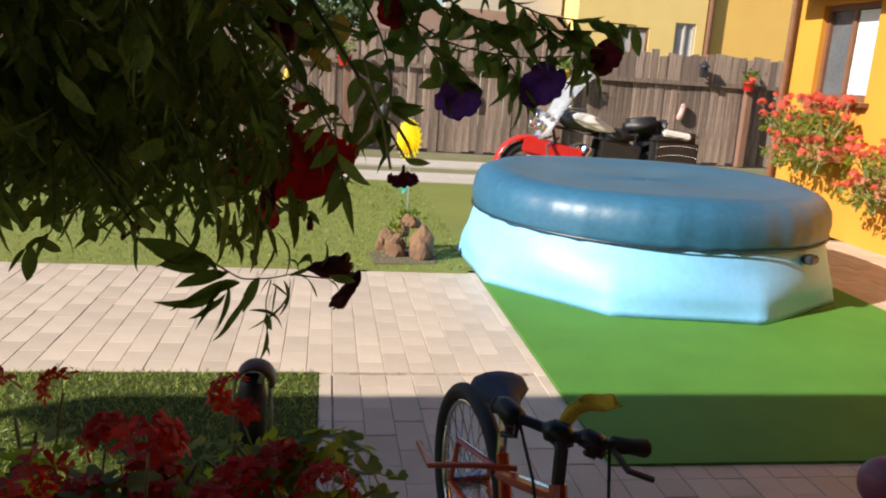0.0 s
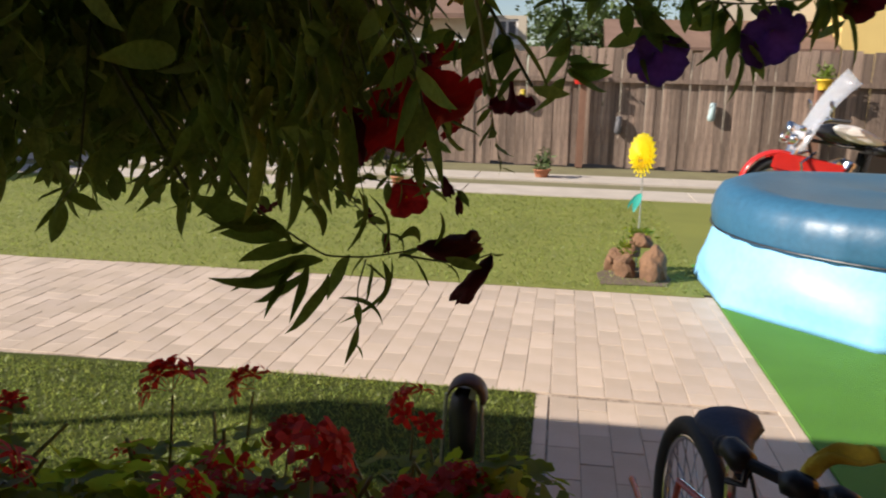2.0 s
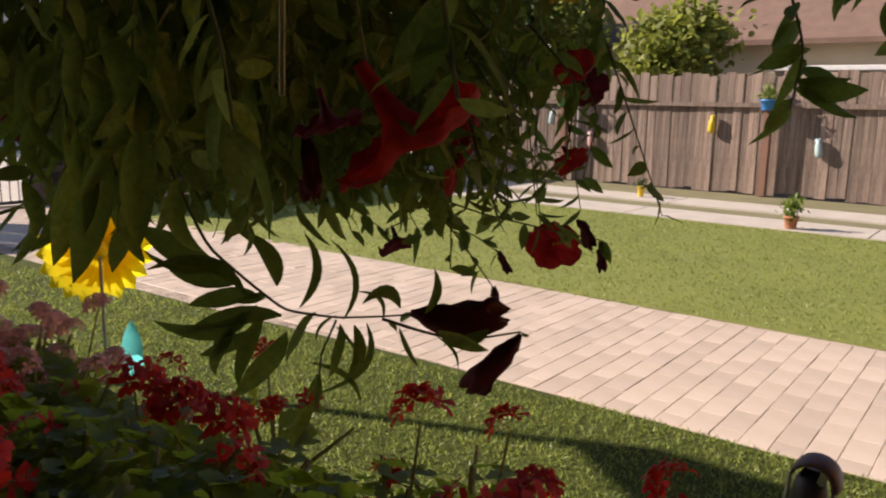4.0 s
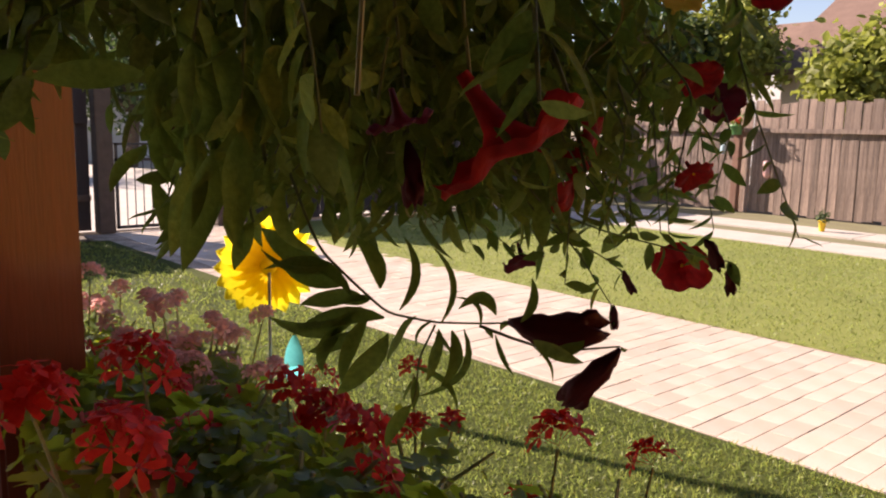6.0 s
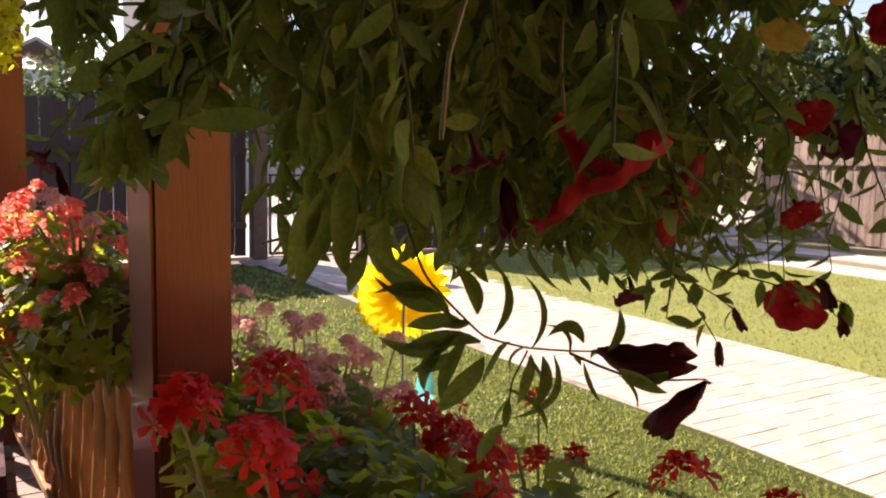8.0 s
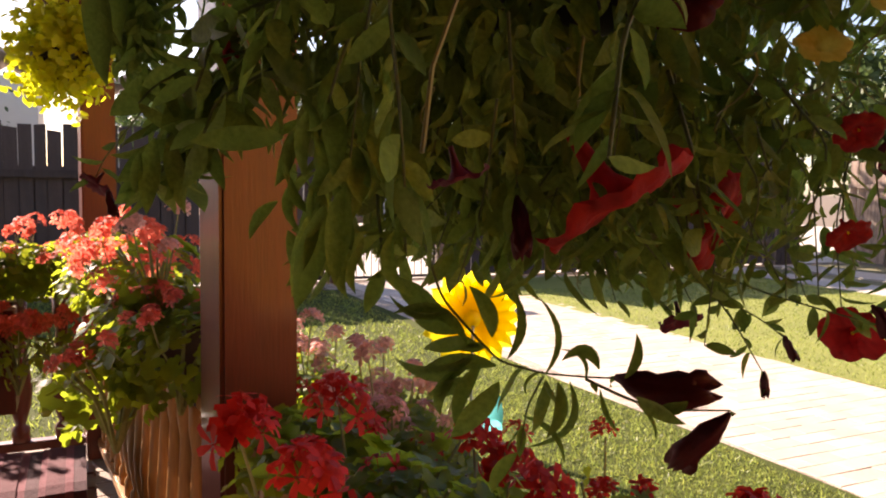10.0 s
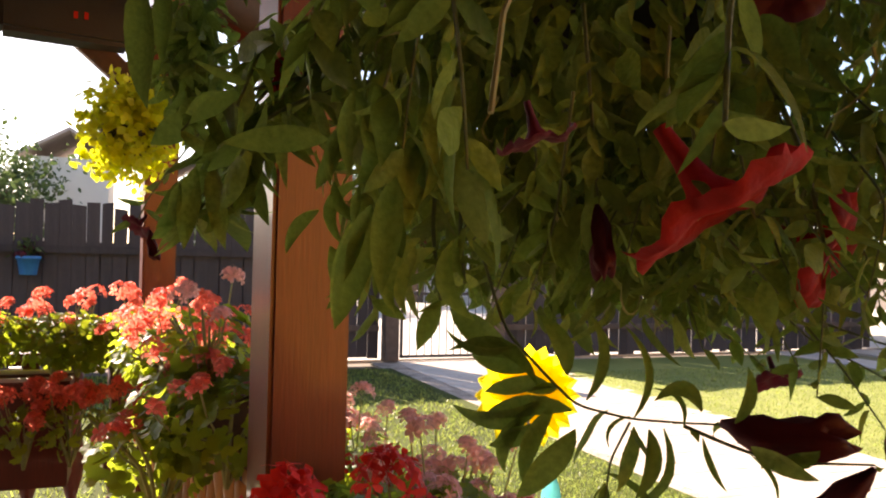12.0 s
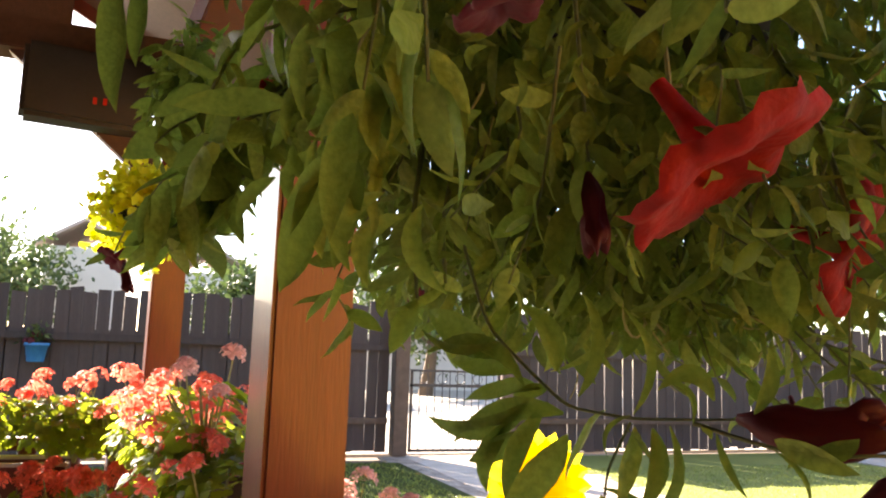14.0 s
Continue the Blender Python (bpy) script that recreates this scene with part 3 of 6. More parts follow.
part("wall", wall_with_hole(-9.5, -1.0, 0, 2.98, 20, 20.3, [(-1.75, -1.2, 2.35, 2.9)]), CREAM_WALL, low)
window(low, -1.75, -1.2, 2.35, 2.9, 20.05, WHITE_PAINT, GLASS)
part("roof", roof_slab(-9.8, -1.9, 19.5, 2.86, 24, 5.4, 0.12), TILE_ROOF, low)
part("gutter", box(-4.9, -1.85, 19.0, 19.12, 2.24, 2.36, 0.02), WHITE_PAINT, low, "white gutter of a low lean-to")
part("lean_to", box(-4.9, -1.85, 19.14, 19.99, 0, 2.3), CREAM_WALL, low)

wing = empty("house_wing", (5.3, 7, 0), label="orange rendered house wing beside the pool", category="house", kind="structure")
turn90 = pose(5.2, 8.5, 0, 0, 0, -90)
part("wall", turned(turn90, wall_with_hole(0, 10.0, 0, 3.6, 0, 0.3, [(0.5, 1.4, 1.38, 2.35)])), ORANGE_WALL, wing)
part("end_wall", box(5.5, 10, 8.2, 8.5, 0, 3.6), ORANGE_WALL, wing)
pane = part("window", turned(turn90, box(0.55, 1.35, 0.10, 0.12, 1.43, 2.30)), GLASS, wing)
for a, b, c, d in ((0.5, 1.4, 2.29, 2.35), (0.5, 1.4, 1.38, 1.44), (0.5, 0.56, 1.44, 2.29), (1.34, 1.4, 1.44, 2.29), (0.92, 0.98, 1.44, 2.29)):
    part("window_frame", turned(turn90, box(a, b, 0.06, 0.15, c, d, 0.005)), FRAME_BROWN, pane)
part("window_blind", turned(turn90, box(0.99, 1.33, 0.085, 0.095, 1.45, 2.28)), WHITE_PAINT, pane, "white half-drawn blind")
part("window_sill", turned(turn90, box(0.42, 1.48, -0.1, 0.06, 1.33, 1.377, 0.006)), FRAME_BROWN, pane)
part("corner_pipe", tube([(5.12, 8.42, 0), (5.12, 8.42, 3.5)], 0.035, 10), FRAME_BROWN, wing, "brown downpipe")
part("gutter_box", box(4.85, 5.19, 6.6, 8.2, 2.42, 2.72, 0.02), material("grey_awning", (0.30, 0.25, 0.20), 0.8), wing, "grey rolled awning case")
part("roof", turned(turn90, roof_slab(-0.4, 10.0, -0.5, 3.45, 3.5, 5.3, 0.12)), TILE_ROOF, wing)
far_h = empty("distant_house", (-16, 32, 0), label="small white house with tan roof beyond the trees", category="house")
part("wall", box(-18.2, -14.2, 32, 36, 0, 4.5), PALE_RENDER, far_h)
part("roof", roof_slab(-18.6, -13.8, 31.6, 4.45, 34, 6.0, 0.12), TILE_ROOF, far_h)
part("roof", roof_slab(-18.6, -13.8, 34, 6.0, 36.4, 4.45, 0.12), TILE_ROOF, far_h)
for x in (-17.2, -15.6):
    part("window", box(x, x + 0.7, 31.94, 31.99, 3.3, 4.1, 0.01), DARK_PLASTIC, far_h)
PALE_ROOF = material("pale_roof", (0.42, 0.36, 0.33), 0.85, (0.34, 0.28, 0.26), 2, 0.5, 0.2, 40)
for y0, y1, top in ((-3.4, -0.9, 4.6), (0.7, 3.4, 4.0), (7.5, 14.0, 4.4)):
    left_house = empty("street_house", (-31, (y0 + y1) / 2, 0), label="pale rendered house across the street", category="house")
    part("wall", box(-34, -29, y0, y1, -0.02, top), PALE_RENDER, left_house)
    part("roof", roof_slab(-34.4, -28.7, y0 - 0.3, top - 0.05, (y0 + y1) / 2, top + 0.9, 0.12), PALE_ROOF, left_house)
    part("roof", roof_slab(-34.4, -28.7, (y0 + y1) / 2, top + 0.9, y1 + 0.3, top - 0.05, 0.12), PALE_ROOF, left_house)
bm = tube([(VERGE_X + 0.02, EAVE_Y - 0.03, 0.0), (VERGE_X + 0.02, EAVE_Y - 0.03, EAVE_Z)], 0.032, 10)
thing("downpipe", bm, FRAME_BROWN, "slim brown rainwater pipe at the roof corner", "pipe", kind="structure")


# ---- trees ----
TREE_LIGHT = material("light_tree_leaf", (0.30, 0.33, 0.06), 0.6, (0.15, 0.18, 0.03), 8, 0.5, 0.1, 60, thin=0.5, per_island=0.35)
def tree(at, height, radius, seed, label, leaf=TREE_LEAF, count=5200, size=0.20):
    r = np.random.default_rng(seed)
    base = Vector((*at, -0.05))
    t = empty("tree", base, label=label, category="tree")
    top = base + Vector((r.uniform(-0.3, 0.3), r.uniform(-0.3, 0.3), height * 0.75))
    bm = tube([base, base.lerp(top, 0.4) + Vector((0.08, 0.05, 0)), top], [radius * 0.11, radius * 0.08, radius * 0.02], 9)
    centres = []
    for i in range(14):
        d = Vector(rand_dirs(r, 1, 0.35)[0])
        s = base.lerp(top, r.uniform(0.4, 0.95))
        e = Vector((base.x, base.y, height * 0.66)) + Vector((d.x * radius, d.y * radius, d.z * height * 0.32)) * r.uniform(0.45, 0.95)
        tube([s, s.lerp(e, 0.5) + Vector((0, 0, 0.1)), e], [radius * 0.035, radius * 0.022, radius * 0.008], 6, bm)
        centres.append(e)
    part("trunk", bm, BARK, t)
    pts = np.array([centres[i] for i in r.integers(len(centres), size=count)]) + r.normal(size=(count, 3)) * radius * 0.24
    v, f = oval_leaf(0.55, 0.2)
    part("crown", joined("crown", v, f, frames_at(pts, rand_dirs(r, count), rand_dirs(r, count, 0.8), r.uniform(0.6, 1.3, count) * size), leaf), leaf, t, kind="stuff")
    return t


tree((-6.35, 17.4), 3.5, 1.15, 1, "broad yellow-green garden tree behind the fence", TREE_LIGHT)
tree((-10.4, 19.0), 5.0, 1.4, 8, "tall yellow-green tree beyond the fence", TREE_LIGHT)
tree((-11.8, 17.5), 4.8, 1.8, 2, "tall leafy green tree behind the fence")
tree((-14.5, 13.0), 4.0, 1.7, 3, "dense green tree outside the side fence")
tree((1.0, 30.0), 4.6, 2.2, 4, "distant autumn-tinted tree between the houses")
tree((-24, 3.0), 3.6, 2.0, 5, "hazy green tree across the street")
tree((-26, -4.6), 4.6, 2.2, 6, "hazy green tree across the street")
tree((-25, 9.0), 4.6, 2.4, 7, "hazy green tree across the street")

# ---- pool ----
POOL = Vector((2.45, 5.70, 0.012))
pool = empty("swimming_pool", POOL, label="round light blue inflatable pool with dark blue cover", category="pool")


def pool_radius(a, z):
    """The wall bulges between nine corners that pull the base into a polygon."""
    k = (math.degrees(a) - 242) / 40 % 1
    poly = math.cos(radians(20)) / math.cos(radians(40 * (k - 0.5)))
    w = max(0.0, 1 - z / 0.34) ** 1.5
    body = 1.43 - 0.04 * min(z / 0.08, 1) + 0.02 * math.sin(min(z / 0.3, 1) * math.pi) - 0.28 * max(0, z - 0.10)
    return body * (1 + w * (poly - 1) * 0.9) + 0.004 * math.sin(9 * a + 20 * z)


bm = bmesh.new()
rings, seg = [], 180
for z in np.linspace(0, 0.56, 15):
    rings.append([bm.verts.new((POOL.x + pool_radius(a, z) * math.cos(a), POOL.y + pool_radius(a, z) * math.sin(a), POOL.z + z)) for a in np.linspace(0, 2 * math.pi, seg, endpoint=False)])
for a, b in zip(rings, rings[1:]):
    for j in range(seg):
        bm.faces.new((a[j], a[(j + 1) % seg], b[(j + 1) % seg], b[j]))
bm.faces.new(rings[0][::-1])
part("wall", bm, POOL_SIDE, pool, "light blue vinyl wall", True)
prof = [(1.30, 0.428), (1.315, 0.433), (1.322, 0.47), (1.33, 0.54), (1.315, 0.63), (1.27, 0.70), (1.18, 0.738), (1.07, 0.735), (0.96, 0.715), (0.6, 0.705), (0.2, 0.70), (0.01, 0.70)]
bm = bmesh.new()
rings = []
for r, z in prof:
    rings.append([])
    for j in range(144):
        a = 2 * math.pi * j / 144
        rip = 0.005 * math.sin(23 * a) * math.sin(7 * a + 1) + 0.004 * math.sin(41 * a)
        rings[-1].append(bm.verts.new((POOL.x + (r + rip) * math.cos(a), POOL.y + (r + rip) * math.sin(a), POOL.z + z + 0.008 * math.sin(3 * a) + (0.006 * math.sin(31 * a) if z < 0.44 else 0))))
for a, b in zip(rings, rings[1:]):
    for j in range(144):
        bm.faces.new((a[j], a[(j + 1) % 144], b[(j + 1) % 144], b[j]))
bm.faces.new(rings[-1])
part("cover", bm, POOL_COVER, pool, "dark teal-blue cover stretched over the ring", True)
part("cord", tube([(POOL.x + 1.328 * math.cos(a), POOL.y + 1.328 * math.sin(a), POOL.z + 0.443) for a in np.linspace(0, 2 * math.pi, 97)[:-1]], 0.006, 6, closed=True), DARK_PLASTIC, pool, "dark tie cord")
va = radians(301)
part("valve", turned(Matrix.Translation((POOL.x + 1.345 * math.cos(va), POOL.y + 1.345 * math.sin(va), POOL.z + 0.375)) @ pose(0, 0, 0, 0, 0, 301), box(-0.03, 0.045, -0.05, 0.05, -0.03, 0.03, 0.012)), DARK_PLASTIC, pool, "black hose valve")


# ---- motorcycle behind the pool ----
BLACK_PAINT = material("black_paint", (0.012, 0.012, 0.014), 0.2, None, 8, 0.4, 0.0, 60, coat=0.5)
MY = 9.3
moto = empty("motorcycle", (3.2, MY, 0.0), label="black and white touring motorcycle with windscreen and red mudguard", category="motorcycle")


def wheel(parent, centre, radius, tyre_r, axle, tyre_mat, spokes, rim_r=0.012):
    """A spoked wheel; axle: the way of its axis."""
    c, ax = Vector(centre), Vector(axle).normalized()
    u = ax.orthogonal().normalized()
    v = ax.cross(u)
    ring = lambda r, n: [c + r * (math.cos(a) * u + math.sin(a) * v) for a in np.linspace(0, 2 * math.pi, n, endpoint=False)]
    w = part("wheel", tube([c - ax * 0.045, c + ax * 0.045], 0.025, 10), CHROME, parent)
    part("tyre", tube(ring(radius - tyre_r, 40), tyre_r, 10, closed=True), tyre_mat, w, smooth=True)
    part("rim", tube(ring(radius - 2 * tyre_r - rim_r * 0.6, 40), rim_r, 8, closed=True), CHROME, w, smooth=True)
    bm = bmesh.new()
    for i, p in enumerate(ring(radius - 2 * tyre_r - rim_r, spokes)):
        tube([c + ax * (0.03 if i % 2 else -0.03), p], 0.0018, 4, bm)
    part("spokes", bm, CHROME, w)
    return w


wheel(moto, (2.42, MY, 0.33), 0.33, 0.06, (0, 1, 0.0), BLACK_RUBBER, 28)
wheel(moto, (4.02, MY, 0.32), 0.32, 0.075, (0, 1, 0.0), BLACK_RUBBER, 28)


def guard(cx, cz, r, a0, a1, half, mat, name, label=""):
    """A mudguard bent round a wheel."""
    bm = bmesh.new()
    rows = []
    for a in np.radians(np.linspace(a0, a1, 18)):
        row = []
        for t in np.linspace(-1, 1, 7):
            rr = r + 0.035 * (1 - t * t)
            row.append(bm.verts.new((cx + rr * math.cos(a), MY + half * t, cz + rr * math.sin(a))))
        rows.append(row)
    for p, q in zip(rows, rows[1:]):
        for j in range(6):
            bm.faces.new((p[j], p[j + 1], q[j + 1], q[j]))
    ob = part(name, bm, mat, moto, label, True)
    sol = ob.modifiers.new("thick", "SOLIDIFY")
    sol.thickness = 0.006
    return ob


guard(2.42, 0.33, 0.37, 10, 200, 0.085, RED_PAINT, "front_mudguard", "glossy red mudguard")
guard(4.02, 0.32, 0.38, -10, 150, 0.10, DARK_PLASTIC, "rear_mudguard")
for s in (-1, 1):
    part("fork", tube([(2.42, MY + s * 0.09, 0.33), (2.66, MY + s * 0.09, 0.98)], 0.024, 10), CHROME, moto, "chrome fork leg")
    part("crash_bar", tube([(2.78, MY + s * 0.12, 0.72), (2.58, MY + s * 0.33, 0.62), (2.62, MY + s * 0.33, 0.42), (2.85, MY + s * 0.16, 0.3)], 0.016, 8), CHROME, moto)
    part("side_fairing", turned(pose(2.70, MY + s * 0.22, 0.56, 0, 10, s * 8), box(-0.38, 0.36, -0.03, 0.03, -0.10, 0.10, 0.028)), RED_PAINT, moto, "red lower leg shield")
    part("grip", tube([(2.84, MY + s * 0.34, 1.08), (3.0, MY + s * 0.42, 1.07)], 0.018, 8), BLACK_RUBBER, moto)
    m = part("mirror", tube([(2.82, MY + s * 0.3, 1.08), (2.80, MY + s * 0.38, 1.2)], 0.006, 6), CHROME, moto)
    part("mirror_glass", turned(pose(2.80, MY + s * 0.40, 1.23, 0, 80, 0), lathe([(0.01, -0.02), (0.05, -0.01), (0.055, 0.005), (0.05, 0.01)], sides=14, squash=1.4)), CHROME, m)
    saddle = part("saddlebag", turned(pose(4.2, MY + s * 0.27, 0.62, 0, 0, 0), box(-0.30, 0.28, -0.09, 0.09, -0.20, 0.16, 0.04)), LEATHER, moto, "black studded leather saddlebag")
    part("saddlebag_lid", turned(pose(4.2, MY + s * 0.275, 0.80, 0, -6, 0), box(-0.31, 0.26, -0.10, 0.10, -0.04, 0.045, 0.035)), LEATHER, saddle)
    part("badge", turned(pose(4.17, MY + s * 0.36, 0.845, 0, 8, 0), box(-0.19, 0.18, -0.03, 0.02, -0.045, 0.04, 0.022)), WHITE_PAINT, saddle, "white painted patch")
    part("side_cover", turned(pose(3.52, MY + s * 0.15, 0.55, 0, 8, 0), box(-0.24, 0.30, -0.03, 0.03, -0.12, 0.16, 0.028)), LEATHER, moto, "black side cover")
    part("indicator", turned(pose(2.58, MY + s * 0.26, 0.98, 0, -80, 0), lathe([(0.01, -0.04), (0.03, -0.03), (0.035, 0.02), (0.01, 0.03)], sides=12)), CHROME, moto, "", True)
    part("fork_cover", tube([(2.56, MY + s * 0.1, 0.70), (2.64, MY + s * 0.1, 0.92)], 0.042, 10), CHROME, moto, "chrome fork shroud")
    part("light_bar", tube([(2.52, MY + s * 0.26, 0.90), (2.55, MY, 0.88)], 0.012, 8), CHROME, moto)
    bm = bmesh.new()
    for i in range(13):
        lathe([(0.011, 0), (0.008, 0.008)], (3.94 + 0.042 * i, MY - 0.362 if s < 0 else MY + 0.362, 0.71 - 0.0009 * (i - 6) ** 2), 6, bm)
        lathe([(0.011, 0), (0.008, 0.008)], (3.94 + 0.042 * i, MY - 0.362 if s < 0 else MY + 0.362, 0.60 - 0.0009 * (i - 6) ** 2), 6, bm)
    part("studs", bm, CHROME, saddle, kind="stuff")
    part("exhaust", tube([(3.1, MY + s * 0.2, 0.32), (3.6, MY + s * 0.24, 0.28), (4.5, MY + s * 0.25, 0.31)], [0.03, 0.04, 0.045], 12), CHROME, moto, "chrome exhaust pipe", True)
bm = bmesh.new()
rows = []
for i, t in enumerate(np.linspace(0, 1, 9)):
    rows.append([bm.verts.new((2.52 + 0.36 * t + 0.16 * t ** 3 + 0.16 * u * u + 0.08 * u, MY + u * (0.29 - 0.08 * t ** 3), 0.74 + 0.88 * t - 0.16 * u * u * t)) for u in np.linspace(-1, 1, 11)])
for p, q in zip(rows, rows[1:]):
    for j in range(10):
        bm.faces.new((p[j], p[j + 1], q[j + 1], q[j]))
SCREEN = material("screen_plastic", (0.88, 0.92, 0.97), 0.12, (0.8, 0.86, 0.93), 5, 0.4, 0.0, 30)
SCREEN.node_tree.nodes["Principled BSDF"].inputs["Transmission Weight"].default_value = 0.6
SCREEN.node_tree.nodes["Principled BSDF"].inputs["Alpha"].default_value = 0.45
screen = part("windscreen", bm, SCREEN, moto, "clear greyish windscreen", True)
screen.modifiers.new("thick", "SOLIDIFY").thickness = 0.005
part("headlight", turned(pose(2.52, MY, 0.95, 0, -80, 0), lathe([(0.02, -0.12), (0.07, -0.1), (0.095, 0.0), (0.10, 0.03), (0.08, 0.05), (0.01, 0.055)], sides=20)), CHROME, moto, "chrome headlight", True)
for s in (-1, 1):
    part("spotlight", turned(pose(2.50, MY + s * 0.19, 0.86, 0, -80, 0), lathe([(0.02, -0.07), (0.05, -0.05), (0.06, 0.02), (0.01, 0.03)], sides=16)), CHROME, moto, "", True)
part("handlebar", tube([(3.0, MY - 0.42, 1.07), (2.82, MY - 0.33, 1.09), (2.70, MY - 0.1, 1.02), (2.70, MY + 0.1, 1.02), (2.82, MY + 0.33, 1.09), (3.0, MY + 0.42, 1.07)], 0.014, 8), CHROME, moto, "chrome handlebar")
bm = lathe([(0.01, -0.28), (0.07, -0.26), (0.13, -0.14), (0.15, 0.02), (0.13, 0.16), (0.07, 0.27), (0.01, 0.29)], sides=20)
part("tank", turned(pose(3.08, MY, 0.91, 0, 99, 0) @ Matrix.Diagonal((0.85, 1.1, 1.1, 1)), bm), BLACK_PAINT, moto, "black fuel tank", True)
for s in (-1, 1):
    bm = lathe([(0.005, -0.24), (0.05, -0.20), (0.085, -0.08), (0.075, 0.06), (0.035, 0.2), (0.004, 0.25)], sides=16)
    part("tank_panel", turned(pose(3.19, MY + s * 0.15, 0.915, 0, 107, 0) @ Matrix.Diagonal((1.0, 0.5, 1.2, 1)), bm), WHITE_PAINT, moto, "white painted tank side", True)
bm = box(3.30, 3.74, MY - 0.17, MY + 0.17, 0.66, 0.86, 0.06)
part("seat", bm, LEATHER, moto, "black leather rider seat", True)
part("pillion_seat", turned(pose(3.86, MY, 0.93, 0, -8, 0), box(-0.22, 0.2, -0.14, 0.14, -0.10, 0.08, 0.05)), LEATHER, moto, "", True)
part("backrest", turned(pose(4.12, MY, 0.93, 0, 14, 0), box(-0.03, 0.03, -0.12, 0.12, -0.12, 0.07, 0.025)), LEATHER, moto, "", True)
bm = bmesh.new()
for i in range(9):
    lathe([(0.011, 0), (0.007, 0.008)], (3.28 + 0.05 * i, MY - 0.162, 0.80), 6, bm)
part("seat_studs", bm, CHROME, moto, kind="stuff")
bm = bmesh.new()
for s in (-1, 1):
    cyl = lathe([(0.11 - 0.012 * (i % 2), 0.022 * i) for i in range(11)], sides=16)
    turned(pose(3.1, MY, 0.42, 0, s * 28, 0), cyl)
    me = bpy.data.meshes.new("tmp")
    cyl.to_mesh(me)
    cyl.free()
    bm.from_mesh(me)
    bpy.data.meshes.remove(me)
part("engine", bm, CHROME, moto, "finned v-twin engine", True)
part("frame", tube([(2.72, MY, 0.85), (2.9, MY, 0.25), (3.6, MY, 0.22), (3.9, MY, 0.45), (3.7, MY, 0.7), (2.72, MY, 0.85)], 0.02, 8), DARK_PLASTIC, moto)
part("kick_stand", tube([(3.3, MY - 0.1, 0.25), (3.25, MY - 0.28, 0.0)], 0.012, 8), STEEL, moto)

# ---- bicycle on the paving ----
bike = empty("bicycle", (0.42, 1.6, 0.0), label="red mountain bicycle with black grips standing on paving", category="bicycle")
BX, RY, FY, WR = 0.47, 2.02, 1.20, 0.285
wheel(bike, (BX - 0.03, RY, WR), WR, 0.024, (1, 0.16, 0), BLACK_RUBBER, 32, 0.010)
wheel(bike, (BX + 0.04, FY, WR), WR, 0.024, (1, 0.10, 0), BLACK_RUBBER, 32, 0.010)
seat_top = Vector((BX, 1.78, 0.60))
head_top, head_low, crank = Vector((BX + 0.03, 1.42, 0.62)), Vector((BX + 0.03, 1.37, 0.50)), Vector((BX + 0.01, 1.66, 0.27))
for name, a, b, r in (("top_tube", head_top - Vector((0, 0, 0.03)), seat_top - Vector((0, 0, 0.16)), 0.017), ("down_tube", head_low, crank, 0.021), ("seat_tube", crank, seat_top - Vector((0, 0, 0.1)), 0.017), ("head_tube", head_low, head_top, 0.02)):
    part(name, tube([a, b], r, 10), ORANGE_PAINT, bike)
for s in (-1, 1):
    part("seat_stay", tube([seat_top - Vector((0, 0, 0.15)), (BX - 0.03 + s * 0.055, 1.93, 0.46), (BX - 0.03 + s * 0.055, RY, WR)], 0.009, 8), ORANGE_PAINT, bike)
    part("chain_stay", tube([crank, (BX - 0.03 + s * 0.055, RY, WR)], 0.010, 8), ORANGE_PAINT, bike)
    part("fork_leg", tube([head_low, (BX + 0.035 + s * 0.05, 1.34, 0.46), (BX + 0.04 + s * 0.05, FY, WR)], 0.013, 8), DARK_PLASTIC, bike)
    c = part("crank_arm", tube([crank + Vector((s * 0.06, 0, 0)), crank + Vector((s * 0.08, s * 0.1, -s * 0.13))], 0.011, 8), CHROME, bike)
    part("pedal", turned(Matrix.Translation(crank + Vector((s * 0.13, s * 0.1, -s * 0.13))), box(-0.045, 0.045, -0.035, 0.035, -0.012, 0.012, 0.004)), BLACK_RUBBER, c)
part("side_stand_bar", tube([(BX + 0.02, 1.70, 0.50), (BX - 0.08, 1.72, 0.50), (BX - 0.19, 1.76, 0.48), (BX - 0.20, 1.90, 0.47)], 0.008, 8), ORANGE_PAINT, bike)
part("seat_post", tube([seat_top - Vector((0, 0, 0.14)), seat_top + Vector((0, 0.02, 0.03))], 0.013, 8), CHROME, bike)
bm = bmesh.new()
rows = []
for t, w, h in ((0, 0.016, 0.0), (0.25, 0.022, 0.008), (0.5, 0.034, 0.014), (0.75, 0.060, 0.02), (0.92, 0.060, 0.024), (1.0, 0.036, 0.012)):
    y = 1.70 + 0.20 * t
    rows.append([bm.verts.new((BX + 1.25 * w * math.cos(a), y, 0.625 + h + 0.034 * math.sin(a))) for a in np.linspace(0, 2 * math.pi, 12, endpoint=False)])
for p, q in zip(rows, rows[1:]):
    for j in range(12):
        bm.faces.new((p[j], p[(j + 1) % 12], q[(j + 1) % 12], q[j]))
bm.faces.new(rows[0][::-1]), bm.faces.new(rows[-1])
part("saddle", bm, BLUE_CLOTH, bike, "rounded navy saddle", True)
stem = head_top + Vector((0.0, 0.03, 0.10))
part("stem", tube([head_top, head_top + Vector((0, 0.0, 0.08)), stem], 0.015, 8), DARK_PLASTIC, bike)
